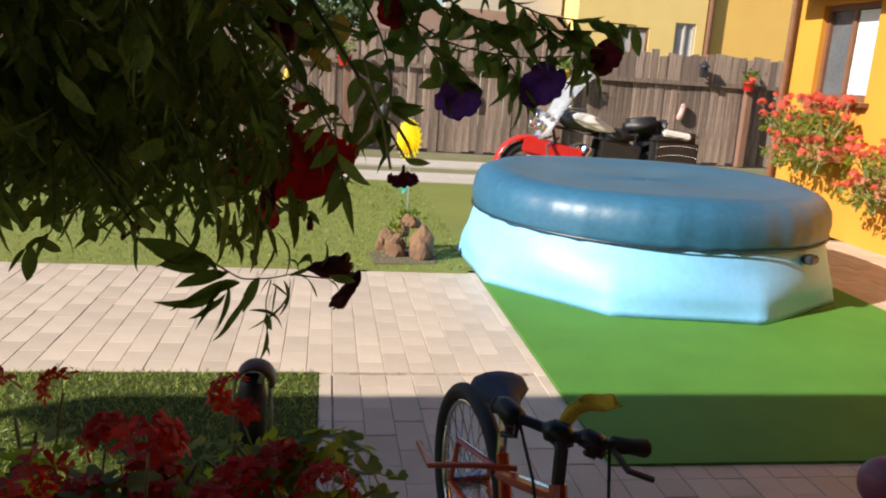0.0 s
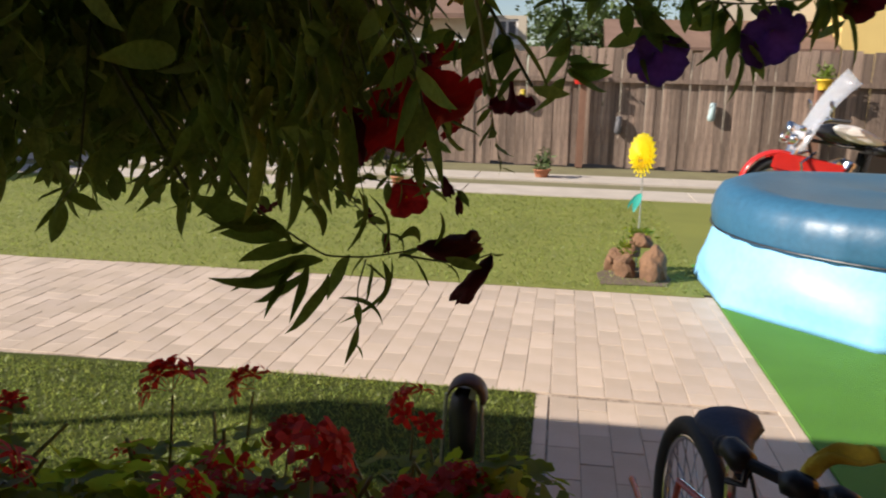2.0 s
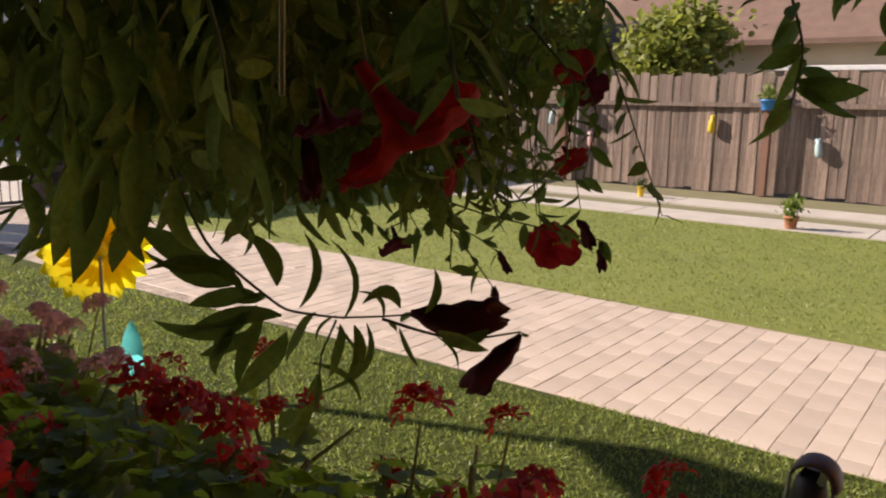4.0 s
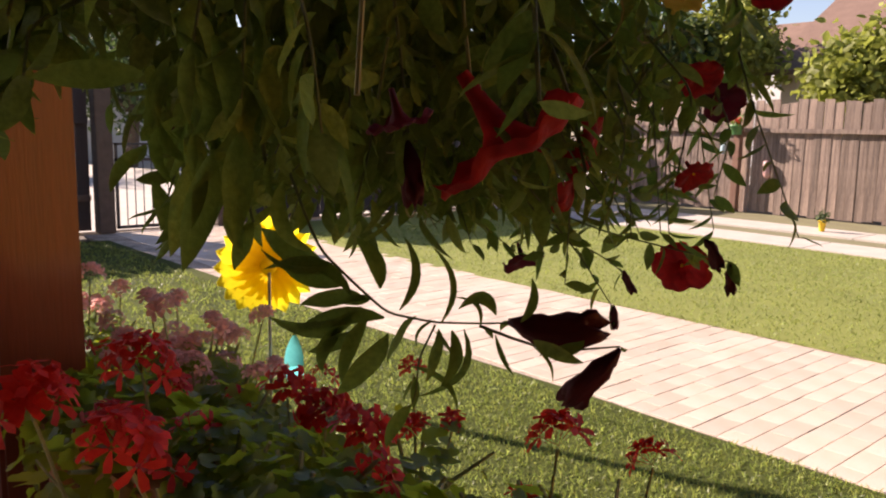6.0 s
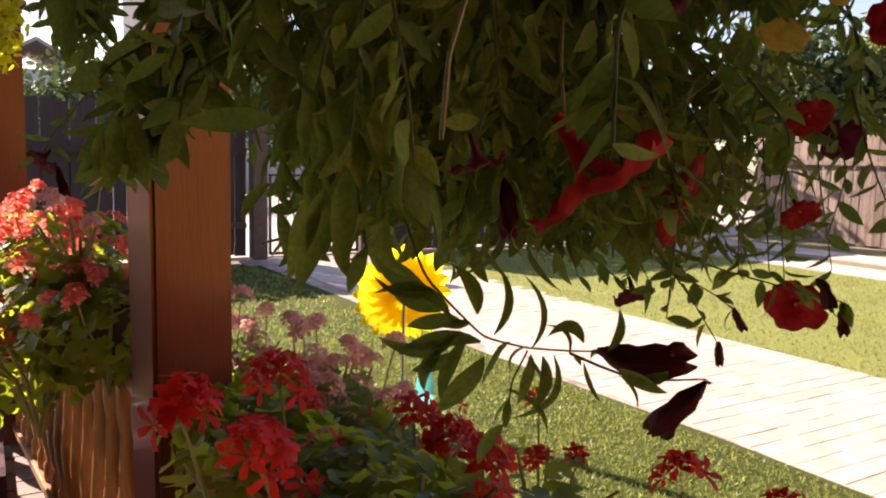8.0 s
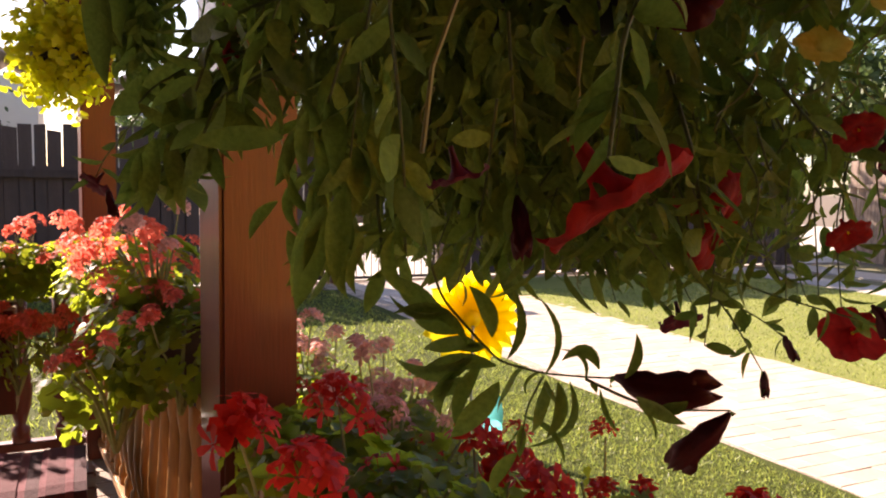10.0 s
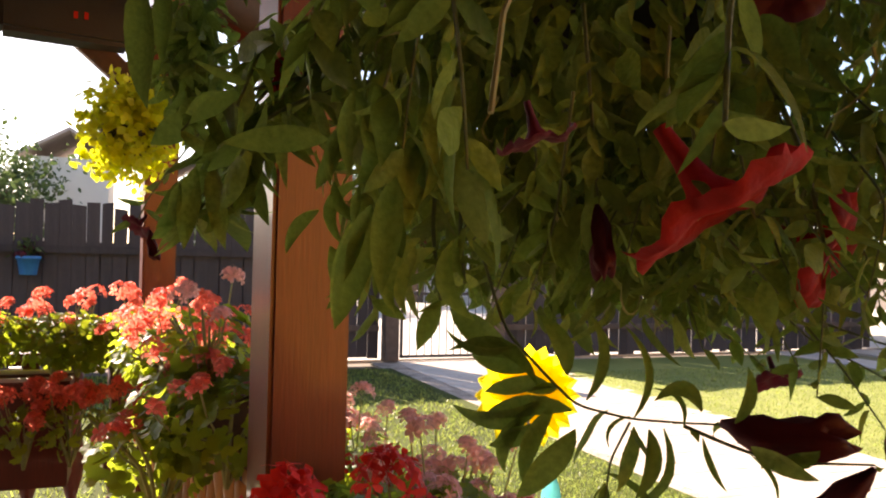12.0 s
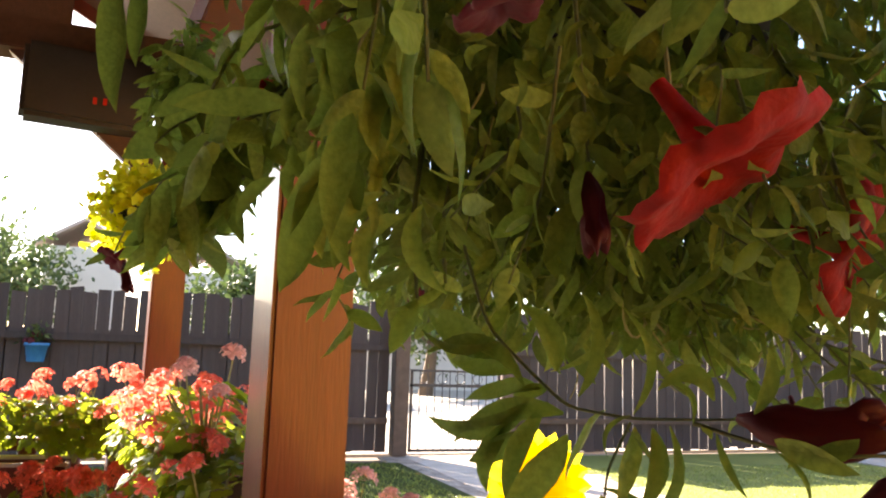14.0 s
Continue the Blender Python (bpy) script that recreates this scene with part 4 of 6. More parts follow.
BAR = [(BX - 0.08, 1.56, 0.735), (BX - 0.04, 1.50, 0.73), stem, (BX + 0.12, 1.41, 0.715), (BX + 0.21, 1.42, 0.70)]
part("handlebar", tube(BAR, 0.012, 10), DARK_PLASTIC, bike, "black handlebar")
for a, b, c in ((Vector(BAR[0]), Vector(BAR[1]), -1), (Vector(BAR[4]), Vector(BAR[3]), 1)):
    g = part("grip", tube([a + (a - b) * 0.08, a, a + (b - a) * 0.35, a + (b - a) * 0.8], [0.018, 0.021, 0.017, 0.019], 10), BLACK_RUBBER, bike, "black rubber grip", True)
    part("brake_lever", tube([a + (b - a) * 0.9, a + (b - a) * 0.6 + Vector((0, -0.05, -0.03)), a + Vector((0, -0.06, -0.04))], 0.007, 6), DARK_PLASTIC, bike)
    part("brake_cable", tube([a + (b - a) * 0.9, a + (b - a) * 0.9 + Vector((-c * 0.02, -0.08, -0.10)), a + (b - a) * 1.1 + Vector((-c * 0.05, -0.06, -0.28)), Vector((BX + 0.03, 1.36, 0.40))], 0.0035, 6), BLACK_RUBBER, bike)
for k, (a, b, r) in enumerate(((Vector(BAR[0]), Vector(BAR[1]), 0.024), (stem - Vector((0.03, -0.01, 0.0)), stem + Vector((0.03, -0.01, -0.004)), 0.026), (stem + Vector((0.04, -0.012, -0.006)), Vector(BAR[3]), 0.022))):
    part("bar_clamp", tube([a, a.lerp(b, 0.3) + Vector((0, 0, 0.006)), a.lerp(b, 0.7) - Vector((0, 0, 0.004)), b], [r * 0.7, r, r * 1.15, r * 0.75], 10), DARK_PLASTIC, bike, "", True)
part("shifter", turned(Matrix.Translation((BX + 0.10, 1.415, 0.705)) @ pose(0, 0, 0, 15, 25, 10), box(-0.03, 0.03, -0.022, 0.022, -0.024, 0.02, 0.016)), DARK_PLASTIC, bike, "", True)
bm = bmesh.new()
rows = []
for t in np.linspace(0, 1, 12):
    c = Vector((BX + 0.035 + 0.115 * t, 1.45 + 0.03 * math.sin(3 * t), 0.728 + 0.10 * t - 0.03 * t * t + 0.012 * math.sin(6 * t)))
    w = 0.012 + 0.013 * t + 0.004 * math.sin(11 * t)
    rows.append([bm.verts.new(c + Vector((-0.45 * w * u, w * 0.7 * u, 0.5 * w * u + 0.006 * math.sin(7 * t + 4 * u)))) for u in np.linspace(-1, 1, 7)])
for p, q in zip(rows, rows[1:]):
    for j in range(6):
        bm.faces.new((p[j], p[j + 1], q[j + 1], q[j]))
cl = part("cloth", bm, YELLOW_CLOTH, bike, "yellow cloth tied round the handlebar", True)
cl.modifiers.new("thick", "SOLIDIFY").thickness = 0.004
part("bike_stand", tube([(BX, 1.68, 0.28), (BX - 0.14, 1.74, 0.002)], 0.008, 8), STEEL, bike)


# ---- ball on the paving ----
bm = bmesh.new()
bmesh.ops.create_uvsphere(bm, u_segments=24, v_segments=16, radius=0.10)
for v in bm.verts:
    v.co *= 1 + 0.02 * noise.noise(v.co * 12)
    v.co += Vector((2.02, 2.26, 0.103))
ball = empty("play_ball", (2.02, 2.26, 0.003), label="dark pink rubber play ball lying on the paving", category="ball")
part("shell", bm, material("pink_rubber", (0.26, 0.07, 0.09), 0.5, (0.17, 0.04, 0.055), 14, 0.5, 0.1, 90), ball, "", True)
part("valve", turned(pose(2.02, 2.186, 0.171, 40, 0, 0), lathe([(0.008, 0), (0.006, 0.004)], sides=8)), BLACK_RUBBER, ball)

# ---- pinwheel sunflowers ----
def spinner(at, top, radius, facing, leaf_mat, leaf_z, lean, label, ways=((-40, 50), (-40, 150)), shift=(0.0, 0.0)):
    """A sunflower pinwheel on a stick: two rows of petals, a hub and a plastic leaf pair."""
    base = Vector(at)
    head = base + Vector((lean[0], lean[1], top))
    s = empty("sunflower_pinwheel", base, label=label, category="pinwheel", group="garden pinwheels")
    part("stick", tube([base - Vector((0, 0, 0.03)), base.lerp(head, 0.5), head], 0.005, 8), PALE_METAL, s)
    m = Matrix.Translation(head) @ (Vector((0, 0, 1)).rotation_difference(Vector(facing).normalized())).to_matrix().to_4x4()
    for row, (n, r, z, off) in enumerate(((20, radius, 0.015, 0), (20, radius * 0.80, 0.03, 9))):
        for i in range(n):
            bm = bmesh.new()
            w = r * 0.19
            pts = [(0.10, 0.25, 0), (0.5, 0.85, 0.03), (0.82, 0.85, 0.045), (1.0, 0.03, 0.02)]
            left = [bm.verts.new((t * r, w * k, z + r * h + 0.012)) for t, k, h in pts]
            mid_ = [bm.verts.new((t * r, 0, z + r * h)) for t, k, h in pts]
            right = [bm.verts.new((t * r, -w * k, z + r * h - 0.012)) for t, k, h in pts]
            for p, q in ((left, mid_), (mid_, right)):
                for j in range(3):
                    bm.faces.new((p[j], p[j + 1], q[j + 1], q[j]))
            part("petal", turned(m @ pose(0, 0, 0, 0, 0, off + 360 * i / n), bm), YELLOW, s, smooth=True)
    part("hub", turned(m, lathe([(0.01, -0.01), (radius * 0.16, 0.0), (radius * 0.18, 0.03), (radius * 0.12, 0.05), (0.01, 0.055)], sides=20)), YELLOW, s, "rounded yellow centre", True)
    for tip, yaw in ways:
        bm = bmesh.new()
        v, f = oval_leaf(0.36, 0.2)
        vs = [bm.verts.new(p) for p in v]
        for q in f:
            bm.faces.new([vs[i] for i in q])
        part("leaf", turned(Matrix.Translation(base + Vector((shift[0], shift[1], leaf_z))) @ pose(0, 0, 0, tip, 0, yaw) @ Matrix.Scale(radius * 1.05, 4), bm), leaf_mat, s, smooth=True)
    return s


spinner((0.66, 6.12, 0.0), 0.885, 0.165, (-0.86, -0.5, 0.05), TEAL, 0.60, (0.0, 0.0), "yellow sunflower pinwheel with teal leaves by stones")
spinner((-1.96, 1.465, 0.0), 0.95, 0.165, (-0.95, 0.30, 0.05), CYAN, 0.56, (0.0, 0.0), "yellow sunflower pinwheel with cyan leaves beside the railing", ((74, 58), (50, 240)), (0.05, 0.055))


# ---- stones, pots and ornaments ----
def rock(at, size, seed):
    r = np.random.default_rng(seed)
    bm = bmesh.new()
    bmesh.ops.create_icosphere(bm, subdivisions=3, radius=1)
    off = r.uniform(-9, 9, 3)
    for v in bm.verts:
        n = noise.noise(v.co * 1.3 + Vector(off)) * 0.35 + noise.noise(v.co * 3.5 + Vector(off)) * 0.12
        v.co *= 1 + n
        v.co.z = max(v.co.z, -0.55)
    turned(Matrix.Translation(Vector(at) + Vector((0, 0, size[2] * 0.5))) @ pose(0, 0, 0, 0, 0, float(r.uniform(0, 360))) @ Matrix.Diagonal((*size, 1)), bm)
    return thing("garden_stone", bm, STONE, "rough brown stone in a heap on the lawn", "stone", "stones round the pinwheel", smooth=False)


for at, size in (((0.76, 5.86, 0.0), (0.17, 0.13, 0.22)), ((0.56, 5.92, 0.0), (0.13, 0.11, 0.16)), ((0.62, 6.12, 0.12), (0.10, 0.09, 0.14)), ((0.50, 6.10, 0.0), (0.11, 0.10, 0.15)), ((0.68, 5.98, 0.22), (0.10, 0.08, 0.10))):
    rock(at, tuple(0.72 * k for k in size), int(100 * at[0] + 10 * at[1]))


heap = sheet("soil_patch", [(0.38, 5.62), (0.84, 5.66), (0.90, 5.9), (0.84, 6.2), (0.5, 6.2), (0.36, 5.95)], 0.006, SOIL, "bare earth patch under the stones", 0.006, "soil patch")


def little_plant(parent, at, spread, height, count, seed, leaf=TREE_LEAF, size=0.07):
    r = np.random.default_rng(seed)
    p = np.array(at) + r.normal(size=(count, 3)) * [spread * 0.5, spread * 0.5, height * 0.3] + [0, 0, height * 0.45]
    v, f = oval_leaf(0.4, 0.2)
    return part("foliage", joined("foliage", v, f, frames_at(p, rand_dirs(r, count, 0.6), rand_dirs(r, count, 0.6), r.uniform(0.6, 1.2, count) * size), leaf), leaf, parent, kind="stuff")


def pot(name, at, r, h, mat, label, group="", plant=0.25, seed=1, leaf=TREE_LEAF, petals=None, category="plant pot"):
    p = empty(name, at, label=label, category=category, group=group)
    part("pot", lathe([(r * 0.68, 0), (r * 0.72, 0.01), (r * 0.93, h * 0.82), (r * 1.06, h * 0.83), (r * 1.06, h), (r * 0.92, h), (r * 0.88, h * 0.86), (0.005, h * 0.85)], at, 20), mat, p, "", True)
    little_plant(p, Vector(at) + Vector((0, 0, h * 0.8)), plant * 0.5, plant, 120, seed, leaf, plant * 0.35)
    if petals:
        rr = np.random.default_rng(seed + 50)
        for i in range(7):
            d = rand_dirs(rr, 1, 0.8)[0] * plant * 0.55
            bm = bmesh.new()
            bmesh.ops.create_icosphere(bm, subdivisions=2, radius=plant * 0.17)
            for v in bm.verts:
                v.co *= 1 + 0.3 * noise.noise(v.co * 40)
            part("bloom", turned(Matrix.Translation(Vector(at) + Vector((d[0], d[1], h + abs(d[2]) * 0.8))), bm), petals, p)
    return p


for k, (x, y, z) in enumerate(((0.56, 5.95, 0.16), (0.70, 6.02, 0.26), (0.62, 6.10, 0.25))):
    su = empty("succulent", (x, y, z), label="small green succulent growing among the stones", category="plant", group="succulents")
    little_plant(su, (x, y, z), 0.05, 0.09, 45, 60 + k, GER_LEAF, 0.05)
POT_LEAF = material("pot_leaf", (0.17, 0.25, 0.03), 0.5, (0.08, 0.13, 0.015), 25, 0.5, 0.1, 150, thin=0.4, per_island=0.3)
pot("potted_plant", (-2.05, 10.05, 0.015), 0.085, 0.15, TERRACOTTA, "small green plant in a terracotta pot on concrete", plant=0.24, seed=3, leaf=POT_LEAF)
pot("potted_plant", (-0.24, 11.85, 0.015), 0.13, 0.12, TERRACOTTA, "tipped reddish pot with a small plant by fence", plant=0.26, seed=4)
pot("potted_plant", (-4.70, 11.85, 0.015), 0.055, 0.17, YELLOW_CLOTH, "narrow yellow pot with a small plant", plant=0.16, seed=5)
POTS = [(-7.05, material("green_glaze", (0.10, 0.26, 0.09), 0.4, (0.07, 0.18, 0.06), 10, 0.4, 0.05, 60), PETAL_SCARLET, "green"), (-3.36, BLUE, None, "bright blue"), (0.27, RED_PAINT, None, "orange-red"), (4.08, YELLOW_CLOTH, None, "yellow"), (7.55, RED_PAINT, PETAL_SCARLET, "red")]
for i, (x, mat, pet, word) in enumerate(POTS):
    pot("fence_pot", (x, 13.5, 1.38), 0.12, 0.17, mat, word + " flower pot hooked on the fence rail", "pots on the fence", 0.24, 20 + i, POT_LEAF, pet)
pot("fence_pot", (-10.0, -0.92, 1.10), 0.13, 0.22, BLUE, "bright blue flower pot hooked on the side fence", "pots on the fence", 0.22, 30, TREE_LEAF, PETAL_WINE)


def clog(x, z, mat, word, tilt):
    """A shoe planter nailed upright to the boards, toe down."""
    c = empty("hanging_clog", (x, 13.66, z), label=word + " clog nailed to the fence as planter", category="clog", group="clogs on the fence")
    bm = bmesh.new()
    rows = []
    for t, w, d in ((0.0, 0.012, 0.02), (0.06, 0.045, 0.05), (0.2, 0.062, 0.065), (0.45, 0.055, 0.07), (0.7, 0.052, 0.06), (0.92, 0.05, 0.055), (1.0, 0.03, 0.03)):
        rows.append([bm.verts.new((w * math.cos(a), -0.055 + d * 0.8 * math.sin(a) - 0.02 * math.sin(3 * t), (t - 0.5) * 0.31)) for a in np.linspace(0, 2 * math.pi, 14, endpoint=False)])
    for p, q in zip(rows, rows[1:]):
        for j in range(14):
            bm.faces.new((p[j], p[(j + 1) % 14], q[(j + 1) % 14], q[j]))
    bm.faces.new(rows[0][::-1]), bm.faces.new(rows[-1])
    m = pose(x, 13.73, z, 0, tilt, 0)
    part("shoe", turned(m, bm), mat, c, smooth=True)
    part("opening", turned(m @ pose(0, -0.10, 0.07, 90, 0, 0), lathe([(0.042, -0.015), (0.046, 0.0), (0.034, 0.006), (0.03, -0.012)], sides=14, squash=1.6)), DARK_PLASTIC, c)
    return c


TEAL_WHITE = material("pale_teal", (0.42, 0.55, 0.56), 0.5, (0.28, 0.40, 0.42), 14, 0.6, 0.05, 60)
PINK_WHITE = material("pale_pink", (0.62, 0.40, 0.36), 0.5, (0.45, 0.22, 0.2), 14, 0.6, 0.05, 60)
YEL = material("painted_yellow", (0.66, 0.50, 0.03), 0.5, (0.5, 0.36, 0.02), 14, 0.5, 0.05, 60)
GREY = material("painted_grey", (0.14, 0.14, 0.15), 0.5, (0.05, 0.05, 0.055), 14, 0.6, 0.05, 60)
for x, z, mat, word, tilt in ((-7.36, 1.17, TEAL_WHITE, "pale green", 6), (-6.52, 0.78, PINK_WHITE, "pink and white", -8), (-4.28, 1.13, YEL, "yellow", 4), (-2.58, 0.81, TEAL_WHITE, "pale turquoise", -8), (-0.68, 1.12, YEL, "yellow", 6), (0.95, 0.72, GREY, "dark grey", 3), (2.44, 0.98, TEAL_WHITE, "pale turquoise", 5), (6.4, 0.94, PINK_WHITE, "red and white", 14)):
    clog(x, z, mat, word, tilt)
lan = empty("fence_lantern", (6.68, 13.6, 1.7), label="small black lantern fixed high on the fence", category="lantern")
part("body", box(6.62, 6.74, 13.52, 13.64, 1.58, 1.76, 0.015), STEEL, lan)
part("hood", lathe([(0.11, 0), (0.10, 0.02), (0.03, 0.09), (0.008, 0.12)], (6.68, 13.58, 1.76), 10), STEEL, lan)
part("bracket", tube([(6.68, 13.72, 1.66), (6.68, 13.6, 1.66)], 0.012, 6), STEEL, lan)

OX, OY = -0.24, 2.72
orn = empty("garden_ornament", (OX, OY, 0), label="dark hooded garden ornament on two pale metal legs", category="ornament")
for s in (-1, 1):
    part("leg", tube([(OX + s * 0.075, OY, -0.02), (OX + s * 0.07, OY, 0.16), (OX + s * 0.062, OY + 0.01, 0.30)], 0.007, 8), PALE_METAL, orn, "pale metal leg")
part("body", turned(pose(OX, OY, 0.05, 0, 0, 0), lathe([(0.03, 0), (0.045, 0.02), (0.050, 0.10), (0.054, 0.19), (0.044, 0.25), (0.022, 0.28)], sides=16)), DARK_PLASTIC, orn, "", True)
bm = bmesh.new()
rows = []
for t in np.linspace(0, 1, 12):
    a = radians(165 - 175 * t)
    cx, cz, w = OX + 0.010 + 0.062 * math.cos(a), 0.30 + 0.062 * math.sin(a), 0.006 + 0.013 * math.sin(math.pi * t * 0.8)
    rows.append([bm.verts.new((cx + w * math.cos(a) * math.cos(b), OY + 0.05 * math.sin(b), cz + w * math.sin(a) * math.cos(b))) for b in np.linspace(0, 2 * math.pi, 10, endpoint=False)])
for p, q in zip(rows, rows[1:]):
    for j in range(10):
        bm.faces.new((p[j], p[(j + 1) % 10], q[(j + 1) % 10], q[j]))
bm.faces.new(rows[0][::-1]), bm.faces.new(rows[-1])
part("hood", bm, BROWN_WOOD, orn, "dark brown curved hood", True)
part("patch", turned(pose(OX + 0.035, OY - 0.03, 0.318, 0, 15, 0), box(-0.010, 0.012, -0.006, 0.006, -0.02, 0.025, 0.004)), PALE_METAL, orn, "small pale patch")

# ---- bench, box and troughs on the porch ----
bench = empty("porch_bench", (-2.35, -0.5, 0.12), label="red-brown wooden porch bench", category="bench")
for i in range(4):
    part("slat", box(-2.60 + 0.135 * i, -2.60 + 0.135 * i + 0.125, -1.45, 0.36, 0.395, 0.425, 0.006), RED_WOOD, bench)
for y in (-1.35, 0.28):
    for x in (-2.56, -2.14):
        part("leg", box(x - 0.03, x + 0.03, y - 0.03, y + 0.03, 0.12, 0.394, 0.005), RED_WOOD, bench)
cushion = empty("bench_cushion", (-2.35, -0.5, 0.43), label="red and pink striped cushion lying on the bench", category="cushion")
# Red and pink stripes, darkened so the colour carries the shade over the bench.
STRIPES = [material("stripe_red", (0.10, 0.012, 0.018), 0.9, None, 20, 0.4, 0.3, 200), material("stripe_pink", (0.17, 0.035, 0.045), 0.9, None, 20, 0.4, 0.3, 200), material("stripe_wine", (0.06, 0.009, 0.014), 0.9, None, 20, 0.4, 0.3, 200)]
y, i = -1.40, 0
while y < 0.33:
    w = (0.05, 0.022, 0.035, 0.018)[i % 4]
    bm = bmesh.new()
    rows = []
    for x in np.linspace(-2.61, -2.10, 12):
        u = (x + 2.355) / 0.255
        z = 0.445 + 0.058 * (1 - abs(u) ** 8) + 0.004 * math.sin(30 * y)
        rows.append([bm.verts.new((x, y, z)), bm.verts.new((x, min(y + w, 0.335), z)), bm.verts.new((x, min(y + w, 0.335), 0.427)), bm.verts.new((x, y, 0.427))])
    for p, q in zip(rows, rows[1:]):
        for j in range(4):
            bm.faces.new((p[j], p[(j + 1) % 4], q[(j + 1) % 4], q[j]))
    part("stripe", bm, STRIPES[(0, 1, 2, 1)[i % 4]], cushion, smooth=False)
    y += w
    i += 1


def trough(name, m, length, depth, height, mat, rim, label):
    """An open flower trough, its top centre line at the origin of m, along x."""
    t = empty(name, m.translation, label=label, category="planter", group="flower troughs")
    d, w = depth / 2, 0.018
    for y0, y1 in ((-d, -d + w), (d - w, d)):
        part("side", turned(m, box(-length / 2, length / 2, y0, y1, -height, 0, 0.004)), mat, t)
    for x0, x1 in ((-length / 2, -length / 2 + w), (length / 2 - w, length / 2)):
        part("end", turned(m, box(x0, x1, -d + w + 0.001, d - w - 0.001, -height, 0, 0.004)), mat, t)
    part("soil", turned(m, box(-length / 2 + w + 0.001, length / 2 - w - 0.001, -d + w + 0.001, d - w - 0.001, -height + 0.01, -0.04)), SOIL, t)
    for y0, y1 in ((-d - 0.012, -d + w + 0.004), (d - w - 0.004, d + 0.012)):
        part("rim", turned(m, box(-length / 2 - 0.01, length / 2 + 0.01, y0, y1, 0.002, 0.016, 0.004)), rim, t, "pale rim")
    return t


CREAM = material("cream_rim", (0.62, 0.52, 0.42), 0.5, (0.5, 0.4, 0.32), 10, 0.4, 0.05, 60)
trough("flower_trough", pose(-3.37, -0.70, 0.85, 0, 0, 90), 1.56, 0.24, 0.42, RED_WOOD, CREAM, "deep red wooden flower trough with cream rim")
trough("flower_trough", pose(-2.42, 0.475, 1.06, 0, 0, AXIS), 1.75, 0.19, 0.12, BROWN_WOOD, BROWN_WOOD, "shallow brown flower trough resting on the railing")
trough("flower_trough", pose(-0.58, 0.99, 0.64, 0, 0, AXIS), 1.3, 0.2, 0.17, BROWN_WOOD, BROWN_WOOD, "brown flower trough hung outside the railing")
trough("flower_trough", pose(-1.98, 0.86, 0.64, 0, 0, AXIS), 1.3, 0.2, 0.17, BROWN_WOOD, BROWN_WOOD, "brown flower trough hung outside the railing")
for x in (-1.1, -0.6, -0.1, -2.5, -2.0, -1.5):
    y = 0.99 + 0.095 * (x + 0.58)
    bm = tube([(x, y - 0.36, 0.905), (x, y - 0.1, 0.66), (x, y - 0.103, 0.48)], 0.008, 6)
    thing("trough_bracket", bm, STEEL, "dark iron bracket holding a flower trough", "bracket", "trough brackets")
trough("flower_trough", pose(5.0, 7.55, 0.95, 0, 0, 90), 0.95, 0.2, 0.17, TERRACOTTA, TERRACOTTA, "terracotta flower trough under the wing window")
trough("flower_trough", pose(5.0, 6.35, 0.72, 0, 0, 90), 0.6, 0.2, 0.17, TERRACOTTA, TERRACOTTA, "terracotta flower trough beside the wing wall")
for y in (7.2, 7.9, 6.15, 6.55):
    thing("trough_bracket", box(4.9, 5.199, y - 0.012, y + 0.012, 0.76 if y > 7 else 0.53, 0.778 if y > 7 else 0.548, 0.003), STEEL, "dark iron bracket holding a flower trough", "bracket", "trough brackets")
spk = empty("outdoor_speaker", (-3.45, 0.03, 2.5), label="dark box-shaped outdoor device fixed under the porch beam", category="speaker")
part("case", turned(pose(-3.42, 0.03, 2.47, 0, 0, 10), box(-0.10, 0.06, -0.27, 0.24, -0.22, 0.10, 0.02)), DARK_PLASTIC, spk)
part("bracket", box(-3.56, -3.5, 0.0, 0.05, 2.45, 2.60, 0.004), STEEL, spk)
for k in (-0.02, 0.02):
    part("red_mark", turned(pose(-3.42, 0.06 + k, 2.35, 0, 0, 10), box(0.0605, 0.063, -0.008, 0.008, -0.015, 0.015)), RED_PAINT, spk, "small red mark")


# ---- geraniums ----
def umbel(name, florets, radius, size, mat, seed, wide):
    """A flower head: florets of five petals on fine stalks round a ball."""
    r = np.random.default_rng(seed)
    v, f = [], []
    for i in range(5):
        a = 2 * math.pi * i / 5
        for t, w, z in ((0.05, 0.03, 0), (0.3, 0.5 * wide, 0.07), (0.5, 0.42 * wide, 0.06)):
            for s in (-1, 1):
                v.append((t * math.cos(a) - s * w * math.sin(a), t * math.sin(a) + s * w * math.cos(a), z))
        b = 6 * i
        f += [(b, b + 1, b + 3, b + 2), (b + 2, b + 3, b + 5, b + 4)]
    n = len(v)
    for a in range(3):
        v.append((0.02 * math.cos(2.1 * a), 0.02 * math.sin(2.1 * a), 0.02))
        v.append((0, 0, -radius / size))
    f += [(n, n + 2, n + 1), (n + 2, n + 4, n + 1), (n + 4, n, n + 1)]
    d = rand_dirs(r, florets, 0.75)
    m = np.zeros((florets, 4, 4))
    for i in range(florets):
        q = Vector((0, 0, 1)).rotation_difference(Vector(d[i]))
        m[i] = np.array(Matrix.LocRotScale(Vector(d[i]) * radius * r.uniform(0.8, 1.15), q, Vector((1, 1, 1)) * size * r.uniform(0.8, 1.15)))
    return joined(name, v, f, m, mat)


